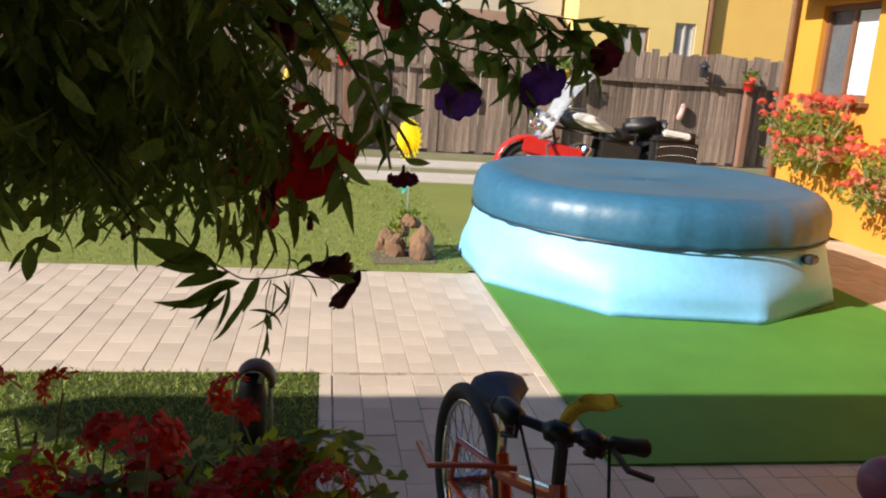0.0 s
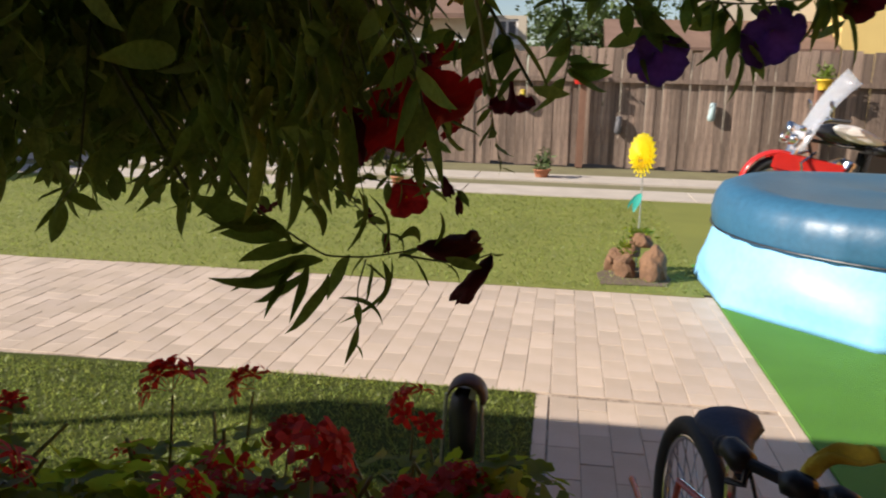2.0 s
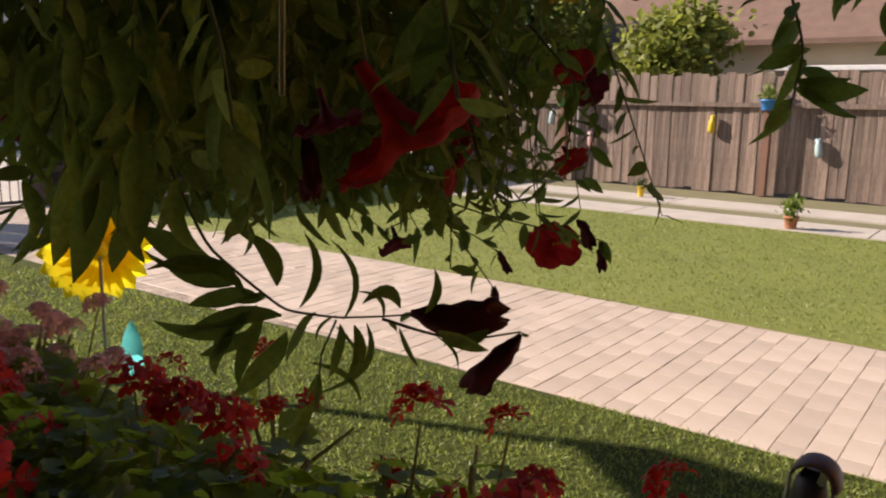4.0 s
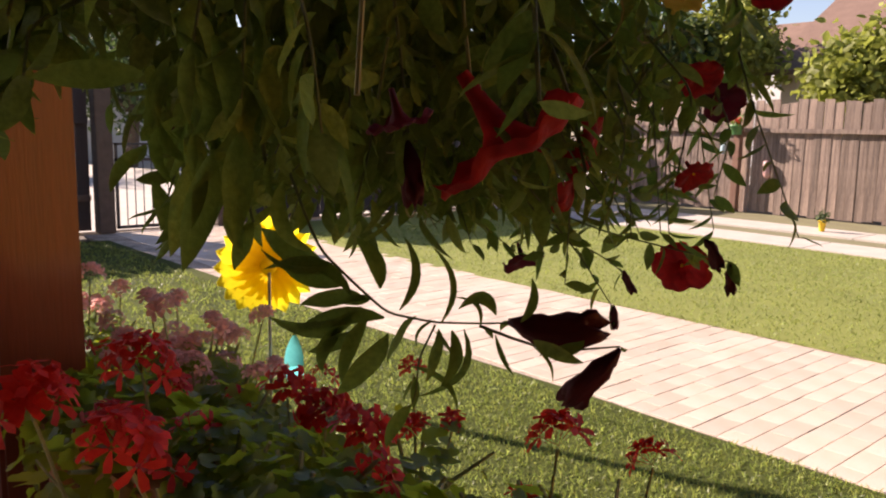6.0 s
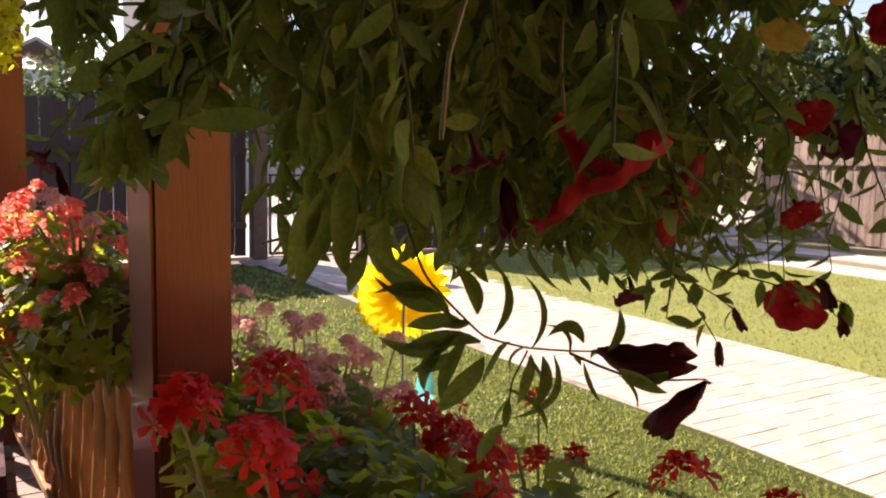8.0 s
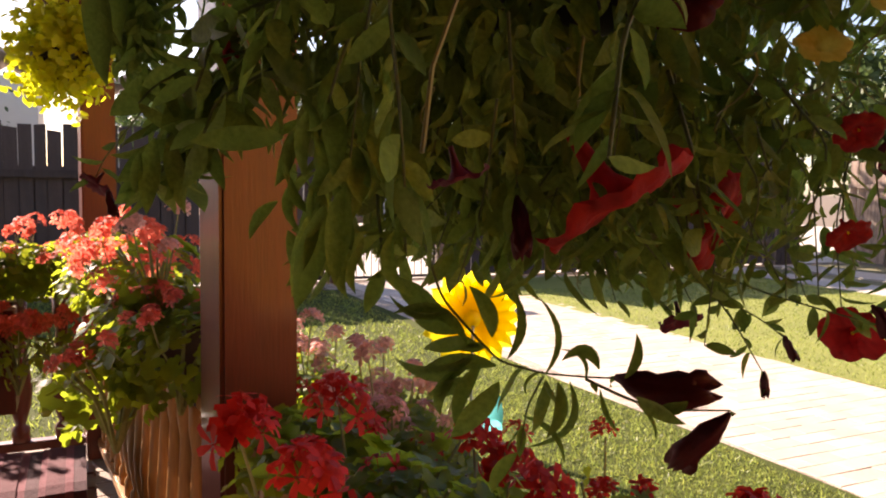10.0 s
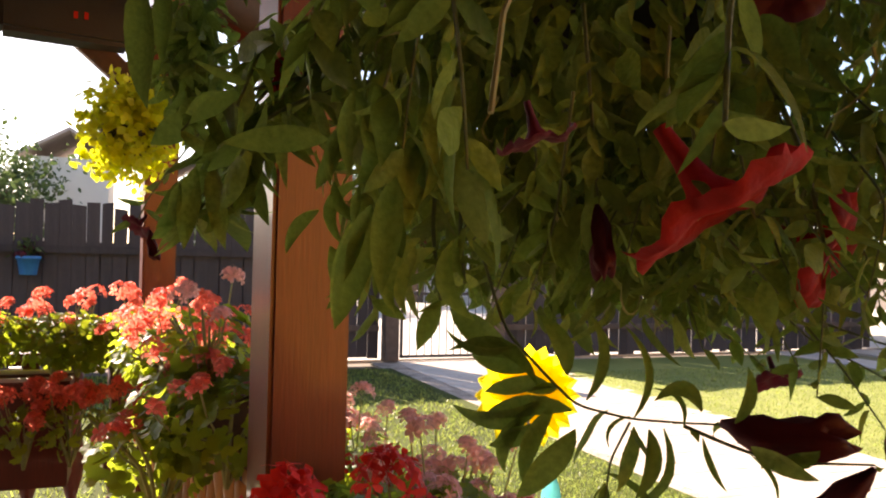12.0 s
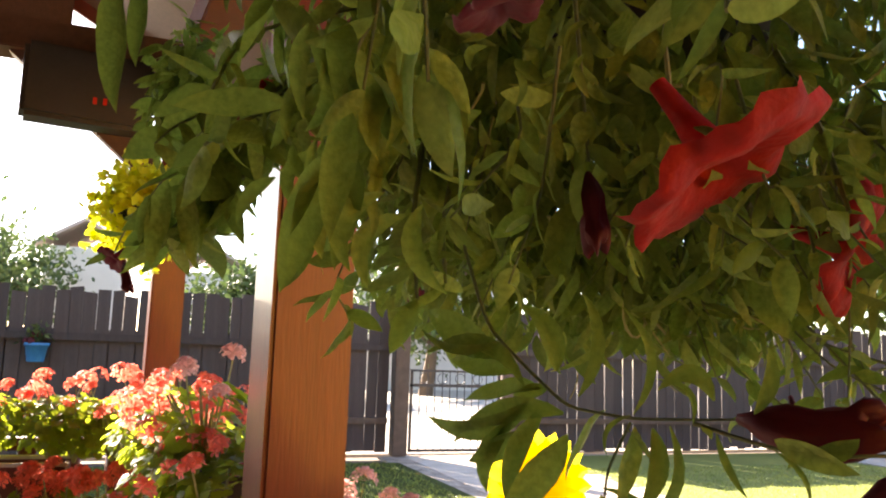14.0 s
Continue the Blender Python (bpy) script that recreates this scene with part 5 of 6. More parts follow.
HEADS = {k: [umbel("flower_head", n, rad, size, mat, s, wide) for s, (n, rad) in enumerate(counts)]
         for k, mat, size, wide, counts in (("red", PETAL_RED, 0.044, 0.2, ((16, 0.033), (10, 0.030), (6, 0.028))), ("scarlet", PETAL_SCARLET, 0.038, 0.28, ((22, 0.036), (15, 0.034), (8, 0.032))),
                                            ("pink", PETAL_PINK, 0.038, 0.26, ((20, 0.034), (13, 0.032), (7, 0.03))))}
LV, LF = lobed_leaf()


def geranium(tint, seed, tall, spread, leaves, heads, label, rich=(0, 1, 2)):
    """A geranium at the origin: stems, scalloped leaves and flower heads on long stalks."""
    r = np.random.default_rng(seed)
    g = empty("geranium", (0, 0, 0), label=label, category="flower", group="geraniums")
    bm = bmesh.new()
    for i in range(6):
        d = rand_dirs(r, 1, 1.0)[0]
        tube([(0, 0, -0.06), (d[0] * spread * 0.4, d[1] * spread * 0.4, tall * 0.3), (d[0] * spread, d[1] * spread, tall * (0.5 + 0.2 * d[2]))], [0.006, 0.005, 0.003], 5, bm)
    d = rand_dirs(r, leaves, 0.35)
    p = d * np.array([spread, spread, tall * 0.42]) * (r.uniform(0.35, 1.0, leaves) ** 0.5)[:, None] + [0, 0, tall * 0.30]
    p[:, 2] = np.maximum(p[:, 2], -0.05 * r.random(leaves))
    n = d * 0.8 + np.array([-0.3, -0.1, 0.7]) + r.normal(size=(leaves, 3)) * 0.35
    part("leaves", joined("leaves", LV, LF, frames_at(p, np.cross(n, rand_dirs(r, leaves)), n, r.uniform(0.028, 0.058, leaves)), GER_LEAF), GER_LEAF, g, kind="stuff")
    for i in range(heads):
        a = 2 * math.pi * (i + r.uniform(0, 0.6)) / heads
        k = r.uniform(0.35, 1.1)
        top = Vector((math.cos(a) * spread * k, math.sin(a) * spread * k, tall * r.uniform(0.5, 1.0)))
        tube([(top.x * 0.25, top.y * 0.25, tall * 0.2), (top.x * 0.8, top.y * 0.8, top.z * 0.7), top - Vector((0, 0, 0.005))], [0.0028, 0.0024, 0.002], 5, bm)
        h = part("flower_head", HEADS[tint][rich[int(r.integers(len(rich)))]], None, g)
        h.matrix_basis = Matrix.LocRotScale(top, Euler((r.uniform(-0.4, 0.4), r.uniform(-0.4, 0.4), r.uniform(0, 6))), Vector((1, 1, 1)) * r.uniform(0.6, 1.05) * (1.25 if tint == "red" else 1.15))
    part("stalk", bm, STEM, g, kind="stuff")
    return g


rg = np.random.default_rng(77)
VARIANTS = {}


def plant(tint, x, y, z, tall=0.26, spread=0.14, leaves=90, heads=5, rich=(0, 1, 2), label="", size=1.0):
    key = (tint, tall, spread, leaves, heads, rich)
    pool_ = VARIANTS.setdefault(key, [])
    m = pose(x, y, z, 0, 0, float(rg.uniform(0, 360))) @ Matrix.Diagonal((size, size, size, 1))
    if len(pool_) < 2:
        g = geranium(tint, int(rg.integers(1e6)), tall, spread, leaves, heads, label, rich)
        g.matrix_basis = m
        pool_.append(g)
        return g
    g = copy_thing(pool_[int(rg.integers(2))], Matrix.Identity(4))
    g.matrix_basis = m
    return g


plant("pink", -1.78, 0.50, 1.04, 0.28, 0.12, 60, 4, (0, 1), "tall pink geranium beside the porch post")
RED_L = "dark red geranium in a trough outside the railing"
for i, x in enumerate(np.linspace(-1.16, -0.02, 6)):
    plant("red", x, 0.99 + 0.095 * (x + 0.58) + rg.uniform(-0.03, 0.08), 0.70, 0.25, 0.16, 140, 1, (1, 2, 2), RED_L)
for x, y in ((-0.17, 1.06), (-0.06, 1.03), (-0.34, 1.08)):
    plant("red", x, y, 0.64, 0.22, 0.12, 40, 7, (0, 0, 1), "bright red geranium in a trough outside the railing")
for x, y in ((-0.85, 1.17), (-0.45, 1.2), (-0.15, 1.16)):
    plant("red", x, y, 0.64, 0.32, 0.14, 35, 3, (1, 2, 2), "sparse dark red geranium leaning over the lawn")
for i, x in enumerate(np.linspace(-2.45, -1.28, 6)):
    plant("pink" if i % 2 == 0 else "red", x, 0.90 + 0.095 * (x + 1.98) + rg.uniform(0, 0.1), 0.60, 0.40 if i % 2 == 0 else 0.25, 0.17, 120, 7 if i % 2 == 0 else 5, (1, 0, 1) if i % 2 == 0 else (2, 2, 1), "pale pink geranium behind the porch post" if i % 2 == 0 else RED_L)


def long_stalked(x, y, z, root, size, kind, tint="red"):
    """A geranium that lifts one full head high over a few leaves and long bare stalks."""
    g = empty("geranium", (*root, z - 0.34), label="bright red geranium on a long bare stalk by the post", category="flower", group="geraniums")
    bm = bmesh.new()
    low, top = Vector((*root, z - 0.34)), Vector((x, y, z))
    tube([low, low.lerp(top, 0.5) + Vector((0.012, -0.01, 0.02)), top - Vector((0, 0, 0.005))], [0.0034, 0.0028, 0.0022], 5, bm)
    for k in range(2):
        side = low.lerp(top, 0.35 + 0.25 * k)
        tube([side, side + Vector((float(rg.uniform(-0.05, 0.05)), float(rg.uniform(-0.05, 0.05)), 0.06))], [0.002, 0.0015], 5, bm)
    part("stalk", bm, STEM, g, kind="stuff")
    n = 26
    p = np.array(low) + rg.normal(size=(n, 3)) * [0.06, 0.06, 0.045] + [0, 0, 0.05]
    part("leaves", joined("leaves", LV, LF, frames_at(p, rand_dirs(rg, n), rand_dirs(rg, n, 1.2), rg.uniform(0.035, 0.065, n)), GER_LEAF), GER_LEAF, g, kind="stuff")
    h = part("flower_head", HEADS[tint][kind], None, g)
    h.matrix_basis = Matrix.LocRotScale(top, Euler((0.3, 0.2, float(rg.uniform(0, 6)))), Vector((size, size, size)))


for x, y, z, rx, ry, size, kind in ((-0.779, 0.516, 1.050, -0.84, 0.62, 1.35, 0), (-0.50, 0.531, 1.085, -0.62, 0.68, 1.05, 0), (-0.91, 0.693, 1.03, -0.95, 0.76, 1.35, 0), (-0.82, 0.95, 0.915, -0.85, 0.94, 1.35, 0), (-0.90, 0.64, 0.955, -0.95, 0.72, 1.1, 1)):
    long_stalked(x, y, z, (rx, ry), size, kind)
for x in np.linspace(-1.06, -0.42, 5):
    plant("red", x, 0.70 + 0.095 * (x + 1.1) + rg.uniform(-0.05, 0.03), 0.86, 0.17, 0.16, 120, 1, (2,), "leafy geranium growing over the railing")
for i, x in enumerate(np.linspace(-3.15, -1.55, 8)):
    plant("scarlet", x, 0.475 + 0.095 * (x + 2.42) + rg.uniform(-0.06, 0.04), 0.92 - 0.045 * (x + 1.55), 0.25, 0.18, 200, 7, (1, 2, 1), "sunlit scarlet geranium with bright green leaves")
for i, x in enumerate((-1.74, -1.58)):
    plant("scarlet", x, 0.38 + rg.uniform(-0.04, 0.04), 0.84, 0.24, 0.15, 70, 2, (0, 1), "trailing scarlet geranium hanging inside the railing")
for y in np.linspace(-1.35, 0.0, 7):
    plant("scarlet", -3.40 + rg.uniform(-0.04, 0.02), y, 0.91, 0.28, 0.18, 220, 8, (1, 1, 2), "sunlit scarlet geranium in the deep trough")
for y in (0.10, 0.24):
    plant("scarlet", -3.36, y, 0.91, 0.28, 0.18, 220, 8, (1, 1, 2), "sunlit scarlet geranium in the deep trough")
for y in (-0.06, 0.10, 0.26):
    plant("scarlet", -3.12, y, 0.60, 0.26, 0.12, 45, 8, (0, 1), "red geranium hanging over the deep trough")
for y in np.linspace(7.18, 7.95, 4):
    plant("scarlet", 4.93, y, 0.92, 0.42, 0.24, 120, 14, (0, 1), "full scarlet geranium against the orange wall", 1.15)
for y in (7.2, 7.5, 7.8):
    plant("scarlet", 4.86, y, 0.68, 0.30, 0.22, 90, 8, (0, 1), "full scarlet geranium hanging over its trough", 1.1)
for y in (6.25, 6.48):
    plant("scarlet", 4.86, y, 0.46, 0.28, 0.2, 80, 7, (0, 1), "full scarlet geranium hanging over its trough", 1.1)
for y in (6.2, 6.5):
    plant("scarlet", 4.93, y, 0.68, 0.36, 0.24, 110, 12, (0, 1), "full scarlet geranium against the orange wall", 1.15)
for x, y in ((-1.78, 0.93), (-1.52, 1.00), (-1.36, 0.98)):
    plant("pink", x, y, 0.60, 0.40, 0.17, 120, 7, (1, 0, 1), "pale pink geranium behind the porch post")

# ---- hanging basket of petunias ----
BC = Vector((-0.22, 0.62, 1.56))
basket = empty("hanging_basket", BC, label="hanging basket of trailing petunias, dense dark green", category="hanging basket")
part("bowl", lathe([(0.03, -0.10), (0.085, -0.09), (0.125, -0.02), (0.135, 0.06), (0.145, 0.065), (0.145, 0.08), (0.125, 0.08), (0.02, 0.03)], BC + Vector((0, 0, 0.02)), 24), DARK_PLASTIC, basket, "dark brown plastic bowl", True)
for a in (20, 140, 260):
    c, s = math.cos(radians(a)), math.sin(radians(a))
    part("chain", tube([BC + Vector((0.13 * c, 0.13 * s, 0.09)), BC + Vector((0, 0, 0.60))], 0.003, 6), STEEL, basket)
part("hook", tube([BC + Vector((0, 0, 0.60)), BC + Vector((0, 0, 0.84)), (BC.x, 0.72, 2.42)], 0.005, 6), STEEL, basket)
OV, OF = oval_leaf(0.40, 0.2)
CV, CF = oval_leaf(0.22, 0.75)
BV, BF = oval_leaf(0.56, 0.16)
rb = np.random.default_rng(21)


def ball_leaves(n, lo, hi, size):
    d = rand_dirs(rb, n, -0.1)
    p = np.array(BC) + d * np.array([0.205, 0.205, 0.235]) * rb.uniform(lo, hi, n)[:, None]
    return p, d * 0.5 + rand_dirs(rb, n) * 0.6 + [0, 0, -0.7], d * 0.9 + rand_dirs(rb, n) * 0.5, rb.uniform(0.7, 1.3, n) * size


sets = [ball_leaves(9500, 0.5, 1.0, 0.019), ball_leaves(3600, 0.8, 1.1, 0.022)]
sets = [tuple(c[s[0][:, 2] > 1.335 + 0.14 * np.maximum(0, -0.2 - s[0][:, 0])] for c in s) for s in sets]
both = np.concatenate([frames_at(*s) for s in sets])
edge = (both[:, 0, 3] > -0.14) & (both[:, 1, 3] > 0.57)
both = both[~edge | (rb.random(len(both)) < 0.44)]
both = both[(both[:, 1, 3] > 0.45 - 0.3 * (both[:, 0, 3] + 0.2)) | (rb.random(len(both)) < 0.35)]
for v, f, ms in ((OV, OF, both[::3]), (OV, OF, both[1::3]), (CV, CF, both[2::3])):
    part("leaves", joined("leaves", v, f, ms, LEAF), LEAF, basket, kind="stuff")


def petunia(name, radius, mat, seed):
    """A trumpet flower with five rounded, ruffled lobes; its throat at the origin, opening along +z."""
    bm = bmesh.new()
    rings = []
    off = Vector((seed * 3.7, seed * 1.9, 0))
    for t, (r, z) in enumerate(((0.08, -1.0), (0.11, -0.62), (0.17, -0.30), (0.34, -0.06), (0.58, 0.05), (0.80, 0.07), (0.95, 0.02), (1.0, -0.07))):
        ring = []
        for j in range(50):
            a = 2 * math.pi * j / 50
            u = max(0, t - 2) / 5
            notch = abs(math.cos(2.5 * a)) ** 14
            lobe = 1 - 0.15 * u * notch + 0.09 * u * noise.noise(Vector((1.7 * math.cos(a), 1.7 * math.sin(a), seed)))
            p = Vector((r * lobe * math.cos(a), r * lobe * math.sin(a), z))
            p.z += u * (0.30 * noise.noise(p * 1.6 + off) + 0.05 * math.sin(15 * a + seed) * u - 0.07 * notch)
            ring.append(bm.verts.new(p * radius))
        rings.append(ring)
    for p, q in zip(rings, rings[1:]):
        for j in range(50):
            bm.faces.new((p[j], p[(j + 1) % 50], q[(j + 1) % 50], q[j]))
    return mesh_of(name, bm, mat, True)


def wilted(name, length, radius, mat, seed):
    """A spent, folded flower hanging along +z from the origin."""
    bm = bmesh.new()
    rings = []
    off = Vector((seed * 2.1, 0.4, seed))
    for t, r in ((0, 0.2), (0.08, 0.36), (0.2, 0.7), (0.36, 0.95), (0.55, 0.9), (0.7, 1.0), (0.84, 1.12), (0.94, 1.05), (1.0, 0.75), (0.96, 0.4), (0.9, 0.1)):
        ring = []
        for j in range(24):
            a = 2 * math.pi * j / 24
            k = 1 + 0.16 * math.cos(5 * a + 3 * t) * t + 0.55 * noise.noise(Vector((math.cos(a), math.sin(a), 3 * t)) * 1.3 + off)
            ring.append(bm.verts.new((radius * r * k * math.cos(a) + 0.25 * radius * math.sin(4 * t), 0.8 * radius * r * k * math.sin(a), length * (t + 0.09 * t * math.sin(3 * a + seed) + 0.06 * t * math.sin(7 * a)))))
        rings.append(ring)
    for p, q in zip(rings, rings[1:]):
        for j in range(24):
            bm.faces.new((p[j], p[(j + 1) % 24], q[(j + 1) % 24], q[j]))
    bm.faces.new(rings[0][::-1]), bm.faces.new(rings[-1])
    return mesh_of(name, bm, mat, True)


PET = {"red": [petunia("flower", 0.024, PETUNIA_RED, k) for k in (1, 2, 3)], "wine": [petunia("flower", 0.022, PETAL_WINE, k) for k in (4, 5)],
       "yellow": [petunia("flower", 0.020, PETAL_YELLOW, k) for k in (8, 9)], "purple": [petunia("flower", 0.027, PETAL_PURPLE, k) for k in (6, 7)], "spent": [wilted("flower", 0.033, 0.0066, PETAL_WINE, k) for k in (1, 2)]}
bm = lathe([(0.0006, -0.009), (0.0016, -0.007), (0.0022, -0.0055), (0.0015, -0.0045), (0.0003, -0.004)], sides=10)
THROAT = mesh_of("throat", bm, YELLOW, True)
WORD = {"yellow": "pale yellow petunia flower", "spent": "wilted dark wine petunia flower", "red": "red petunia flower", "wine": "dark wine-red petunia flower", "purple": "violet petunia flower"}


def bloom(kind, at, way, size=1.0):
    q = Vector((0, 0, 1)).rotation_difference(Vector(way).normalized())
    ob = part("flower", PET[kind][int(rb.integers(len(PET[kind])))], None, basket, WORD[kind])
    if kind == "red":
        th = new("throat", THROAT)
        th.scale = (0.6, 0.6, 0.8)
        th.parent = ob
    ob.matrix_basis = Matrix.LocRotScale(Vector(at), q @ Euler((0, 0, rb.uniform(0, 6))).to_quaternion(), Vector((size, size, size)))
    return ob


def twig(points, leaves, size, radius=0.0016, hang=0.6, broad=False):
    """A trailing stem with leaves along it."""
    pts = np.array(points, float)
    t = np.linspace(0, len(pts) - 1, 6 * (len(pts) - 1) + 1)
    line = np.c_[[np.interp(t, range(len(pts)), pts[:, k]) for k in range(3)]].T
    for _ in range(2):
        line[1:-1] = (line[:-2] + 2 * line[1:-1] + line[2:]) / 4
    part("stem", tube([Vector(p) for p in line], [radius * (0.85 - 0.45 * i / len(line)) for i in range(len(line))], 6), TWIG, basket)
    at = line[np.linspace(1, len(line) - 1, leaves).astype(int)]
    ways = rand_dirs(rb, leaves) * [1, 1, 0.6] + [0, 0, -hang]
    ms = frames_at(at, ways, rand_dirs(rb, leaves, 0.7), rb.uniform(0.7, 1.25, leaves) * size)
    for v, f, some in ((BV if broad else OV, OF, np.arange(leaves) % 3 != 2), (CV, CF, np.arange(leaves) % 3 == 2)):
        part("twig_leaves", joined("twig_leaves", v, f, ms[some], LEAF), LEAF, basket)


twig([(-0.14, 0.50, 1.42), (-0.11, 0.478, 1.378), (-0.081, 0.480, 1.335), (-0.065, 0.488, 1.321), (-0.051, 0.495, 1.310), (-0.033, 0.506, 1.308), (-0.018, 0.517, 1.309), (-0.008, 0.526, 1.310)], 3, 0.016, 0.0009, 0.45)
twig([(-0.018, 0.517, 1.308), (-0.004, 0.522, 1.305), (0.012, 0.529, 1.302), (0.022, 0.538, 1.304), (0.027, 0.550, 1.304)], 3, 0.010, 0.0009, 0.45)
twig([(-0.033, 0.506, 1.307), (-0.036, 0.500, 1.293), (-0.034, 0.497, 1.278), (-0.036, 0.491, 1.266)], 3, 0.014, 0.0006)
OVAL_LEAVES = (((-0.040, 0.502, 1.310), (-0.050, 0.491, 1.292)), ((-0.049, 0.494, 1.302), (-0.060, 0.479, 1.274)),
               ((-0.031, 0.506, 1.306), (-0.029, 0.502, 1.285)), ((-0.060, 0.490, 1.315), (-0.084, 0.473, 1.314)), ((-0.074, 0.483, 1.325), (-0.102, 0.463, 1.340)),
               ((-0.069, 0.486, 1.320), (-0.091, 0.470, 1.325)), ((-0.060, 0.488, 1.303), (-0.075, 0.473, 1.289)), ((0.005, 0.524, 1.306), (0.023, 0.528, 1.300)), ((-0.036, 0.498, 1.286), (-0.033, 0.496, 1.274)))
pairs = np.array(OVAL_LEAVES)
way = pairs[:, 1] - pairs[:, 0]
part("twig_leaves", joined("twig_leaves", *oval_leaf(0.31, 0.2), frames_at(pairs[:, 0], way, np.array([0.6, -0.6, 0.3]) + rand_dirs(rb, len(pairs)) * 0.7, np.linalg.norm(way, axis=1) * 1.08), LEAF), LEAF, basket)


def curled_leaf(base, tip, bow, wide, many=None):
    """A narrow leaf that bows to one side between its base and its tip."""
    a, b = Vector(base), Vector(tip)
    way, face = b - a, Vector((0.92, -0.38, 0.1))
    side = way.cross(face)
    bm, rows = many or bmesh.new(), []
    for i in range(9):
        t = i / 8
        half = 0.5 * wide * way.length * (0.12 + 0.88 * math.sin(math.pi * t ** 0.85)) * (1 if i < 8 else 0.2)
        p = a.lerp(b, t) + side * (4 * bow * t * (1 - t)) + face * (0.10 * way.length * math.sin(3 * t))
        tangent = (way + side * (4 * bow * (1 - 2 * t))).normalized()
        across = tangent.cross(face).normalized() * half
        rows.append([bm.verts.new(p - across + face * half * 0.5), bm.verts.new(p), bm.verts.new(p + across + face * half * 0.5)])
    for p, q in zip(rows, rows[1:]):
        bm.faces.new((p[0], p[1], q[1], q[0])), bm.faces.new((p[1], p[2], q[2], q[1]))
    if not many:
        part("curled_leaf", bm, LEAF, basket, smooth=True)


for base, tip, bow, wide in (((-0.039, 0.492, 1.314), (-0.033, 0.489, 1.345), 0.16, 0.13), ((-0.024, 0.501, 1.310), (-0.031, 0.501, 1.341), 0.20, 0.09), ((-0.051, 0.491, 1.321), (-0.062, 0.485, 1.342), 0.12, 0.30),
                             ((-0.021, 0.511, 1.307), (-0.049, 0.508, 1.271), -0.26, 0.08), ((-0.025, 0.508, 1.306), (-0.028, 0.505, 1.282), -0.12, 0.24), ((-0.047, 0.505, 1.286), (-0.026, 0.513, 1.270), -0.22, 0.10),
                             ((-0.007, 0.515, 1.315), (-0.017, 0.504, 1.317), 0.42, 0.36), ((-0.001, 0.523, 1.312), (0.001, 0.526, 1.330), 0.1, 0.24), ((-0.010, 0.518, 1.306), (-0.003, 0.522, 1.290), 0.1, 0.13),
                             ((-0.060, 0.488, 1.312), (-0.100, 0.466, 1.303), -0.2, 0.16), ((-0.064, 0.486, 1.316), (-0.098, 0.463, 1.325), 0.25, 0.14), ((-0.066, 0.484, 1.304), (-0.078, 0.480, 1.280), 0.2, 0.24)):
    curled_leaf(base, tip, bow, wide)
for base, tip, bow, wide in (((-0.058, 0.490, 1.308), (-0.066, 0.482, 1.278), 0.12, 0.22), ((-0.070, 0.480, 1.330), (-0.099, 0.462, 1.334), -0.2, 0.10), ((-0.052, 0.494, 1.308), (-0.092, 0.473, 1.295), 0.15, 0.17),
                             ((-0.034, 0.495, 1.275), (-0.039, 0.486, 1.257), 0.15, 0.3), ((0.004, 0.525, 1.303), (0.012, 0.528, 1.290), -0.15, 0.10), ((0.012, 0.528, 1.303), (0.022, 0.534, 1.308), 0.1, 0.4),
                             ((-0.033, 0.506, 1.309), (-0.041, 0.503, 1.296), 0.3, 0.10), ((-0.016, 0.515, 1.308), (-0.024, 0.508, 1.320), 0.3, 0.12), ((-0.110, 0.478, 1.376), (-0.090, 0.468, 1.352), 0.25, 0.10),
                             ((-0.098, 0.478, 1.360), (-0.118, 0.462, 1.347), 0.3, 0.12)):
    curled_leaf(base, tip, bow, wide)
twig([(-0.16, 0.48, 1.42), (-0.125, 0.465, 1.375), (-0.105, 0.462, 1.345)], 10, 0.024)
twig([(-0.15, 0.49, 1.40), (-0.125, 0.478, 1.375), (-0.108, 0.474, 1.352)], 6, 0.022)
twig([(-0.19, 0.64, 1.375), (-0.14, 0.685, 1.338), (-0.10, 0.704, 1.324), (-0.05, 0.705, 1.319), (-0.014, 0.703, 1.317)], 20, 0.019, 0.0010, 0.2)
twig([(-0.15, 0.66, 1.36), (-0.12, 0.675, 1.325), (-0.095, 0.695, 1.31), (-0.082, 0.702, 1.30)], 12, 0.016, 0.0008)
twig([(-0.12, 0.66, 1.345), (-0.085, 0.664, 1.312), (-0.06, 0.660, 1.290)], 10, 0.016, 0.0008)
twig([(-0.20, 0.65, 1.36), (-0.19, 0.675, 1.325), (-0.165, 0.692, 1.302)], 14, 0.017, 0.0008)
twig([(-0.06, 0.72, 1.58), (0.02, 0.78, 1.53), (0.12, 0.83, 1.475), (0.20, 0.855, 1.465), (0.30, 0.87, 1.475)], 44, 0.028)
twig([(-0.04, 0.70, 1.62), (0.10, 0.79, 1.55), (0.22, 0.84, 1.51), (0.34, 0.87, 1.51)], 44, 0.030)
twig([(0.05, 0.79, 1.52), (0.11, 0.81, 1.46), (0.14, 0.83, 1.43)], 22, 0.034)
twig([(0.02, 0.76, 1.56), (0.10, 0.81, 1.51), (0.20, 0.84, 1.495), (0.30, 0.85, 1.50)], 34, 0.042)
twig([(0.10, 0.80, 1.53), (0.17, 0.83, 1.48), (0.20, 0.84, 1.45), (0.205, 0.845, 1.425)], 18, 0.038)
twig([(0.20, 0.83, 1.51), (0.26, 0.84, 1.48), (0.29, 0.85, 1.455)], 16, 0.040)
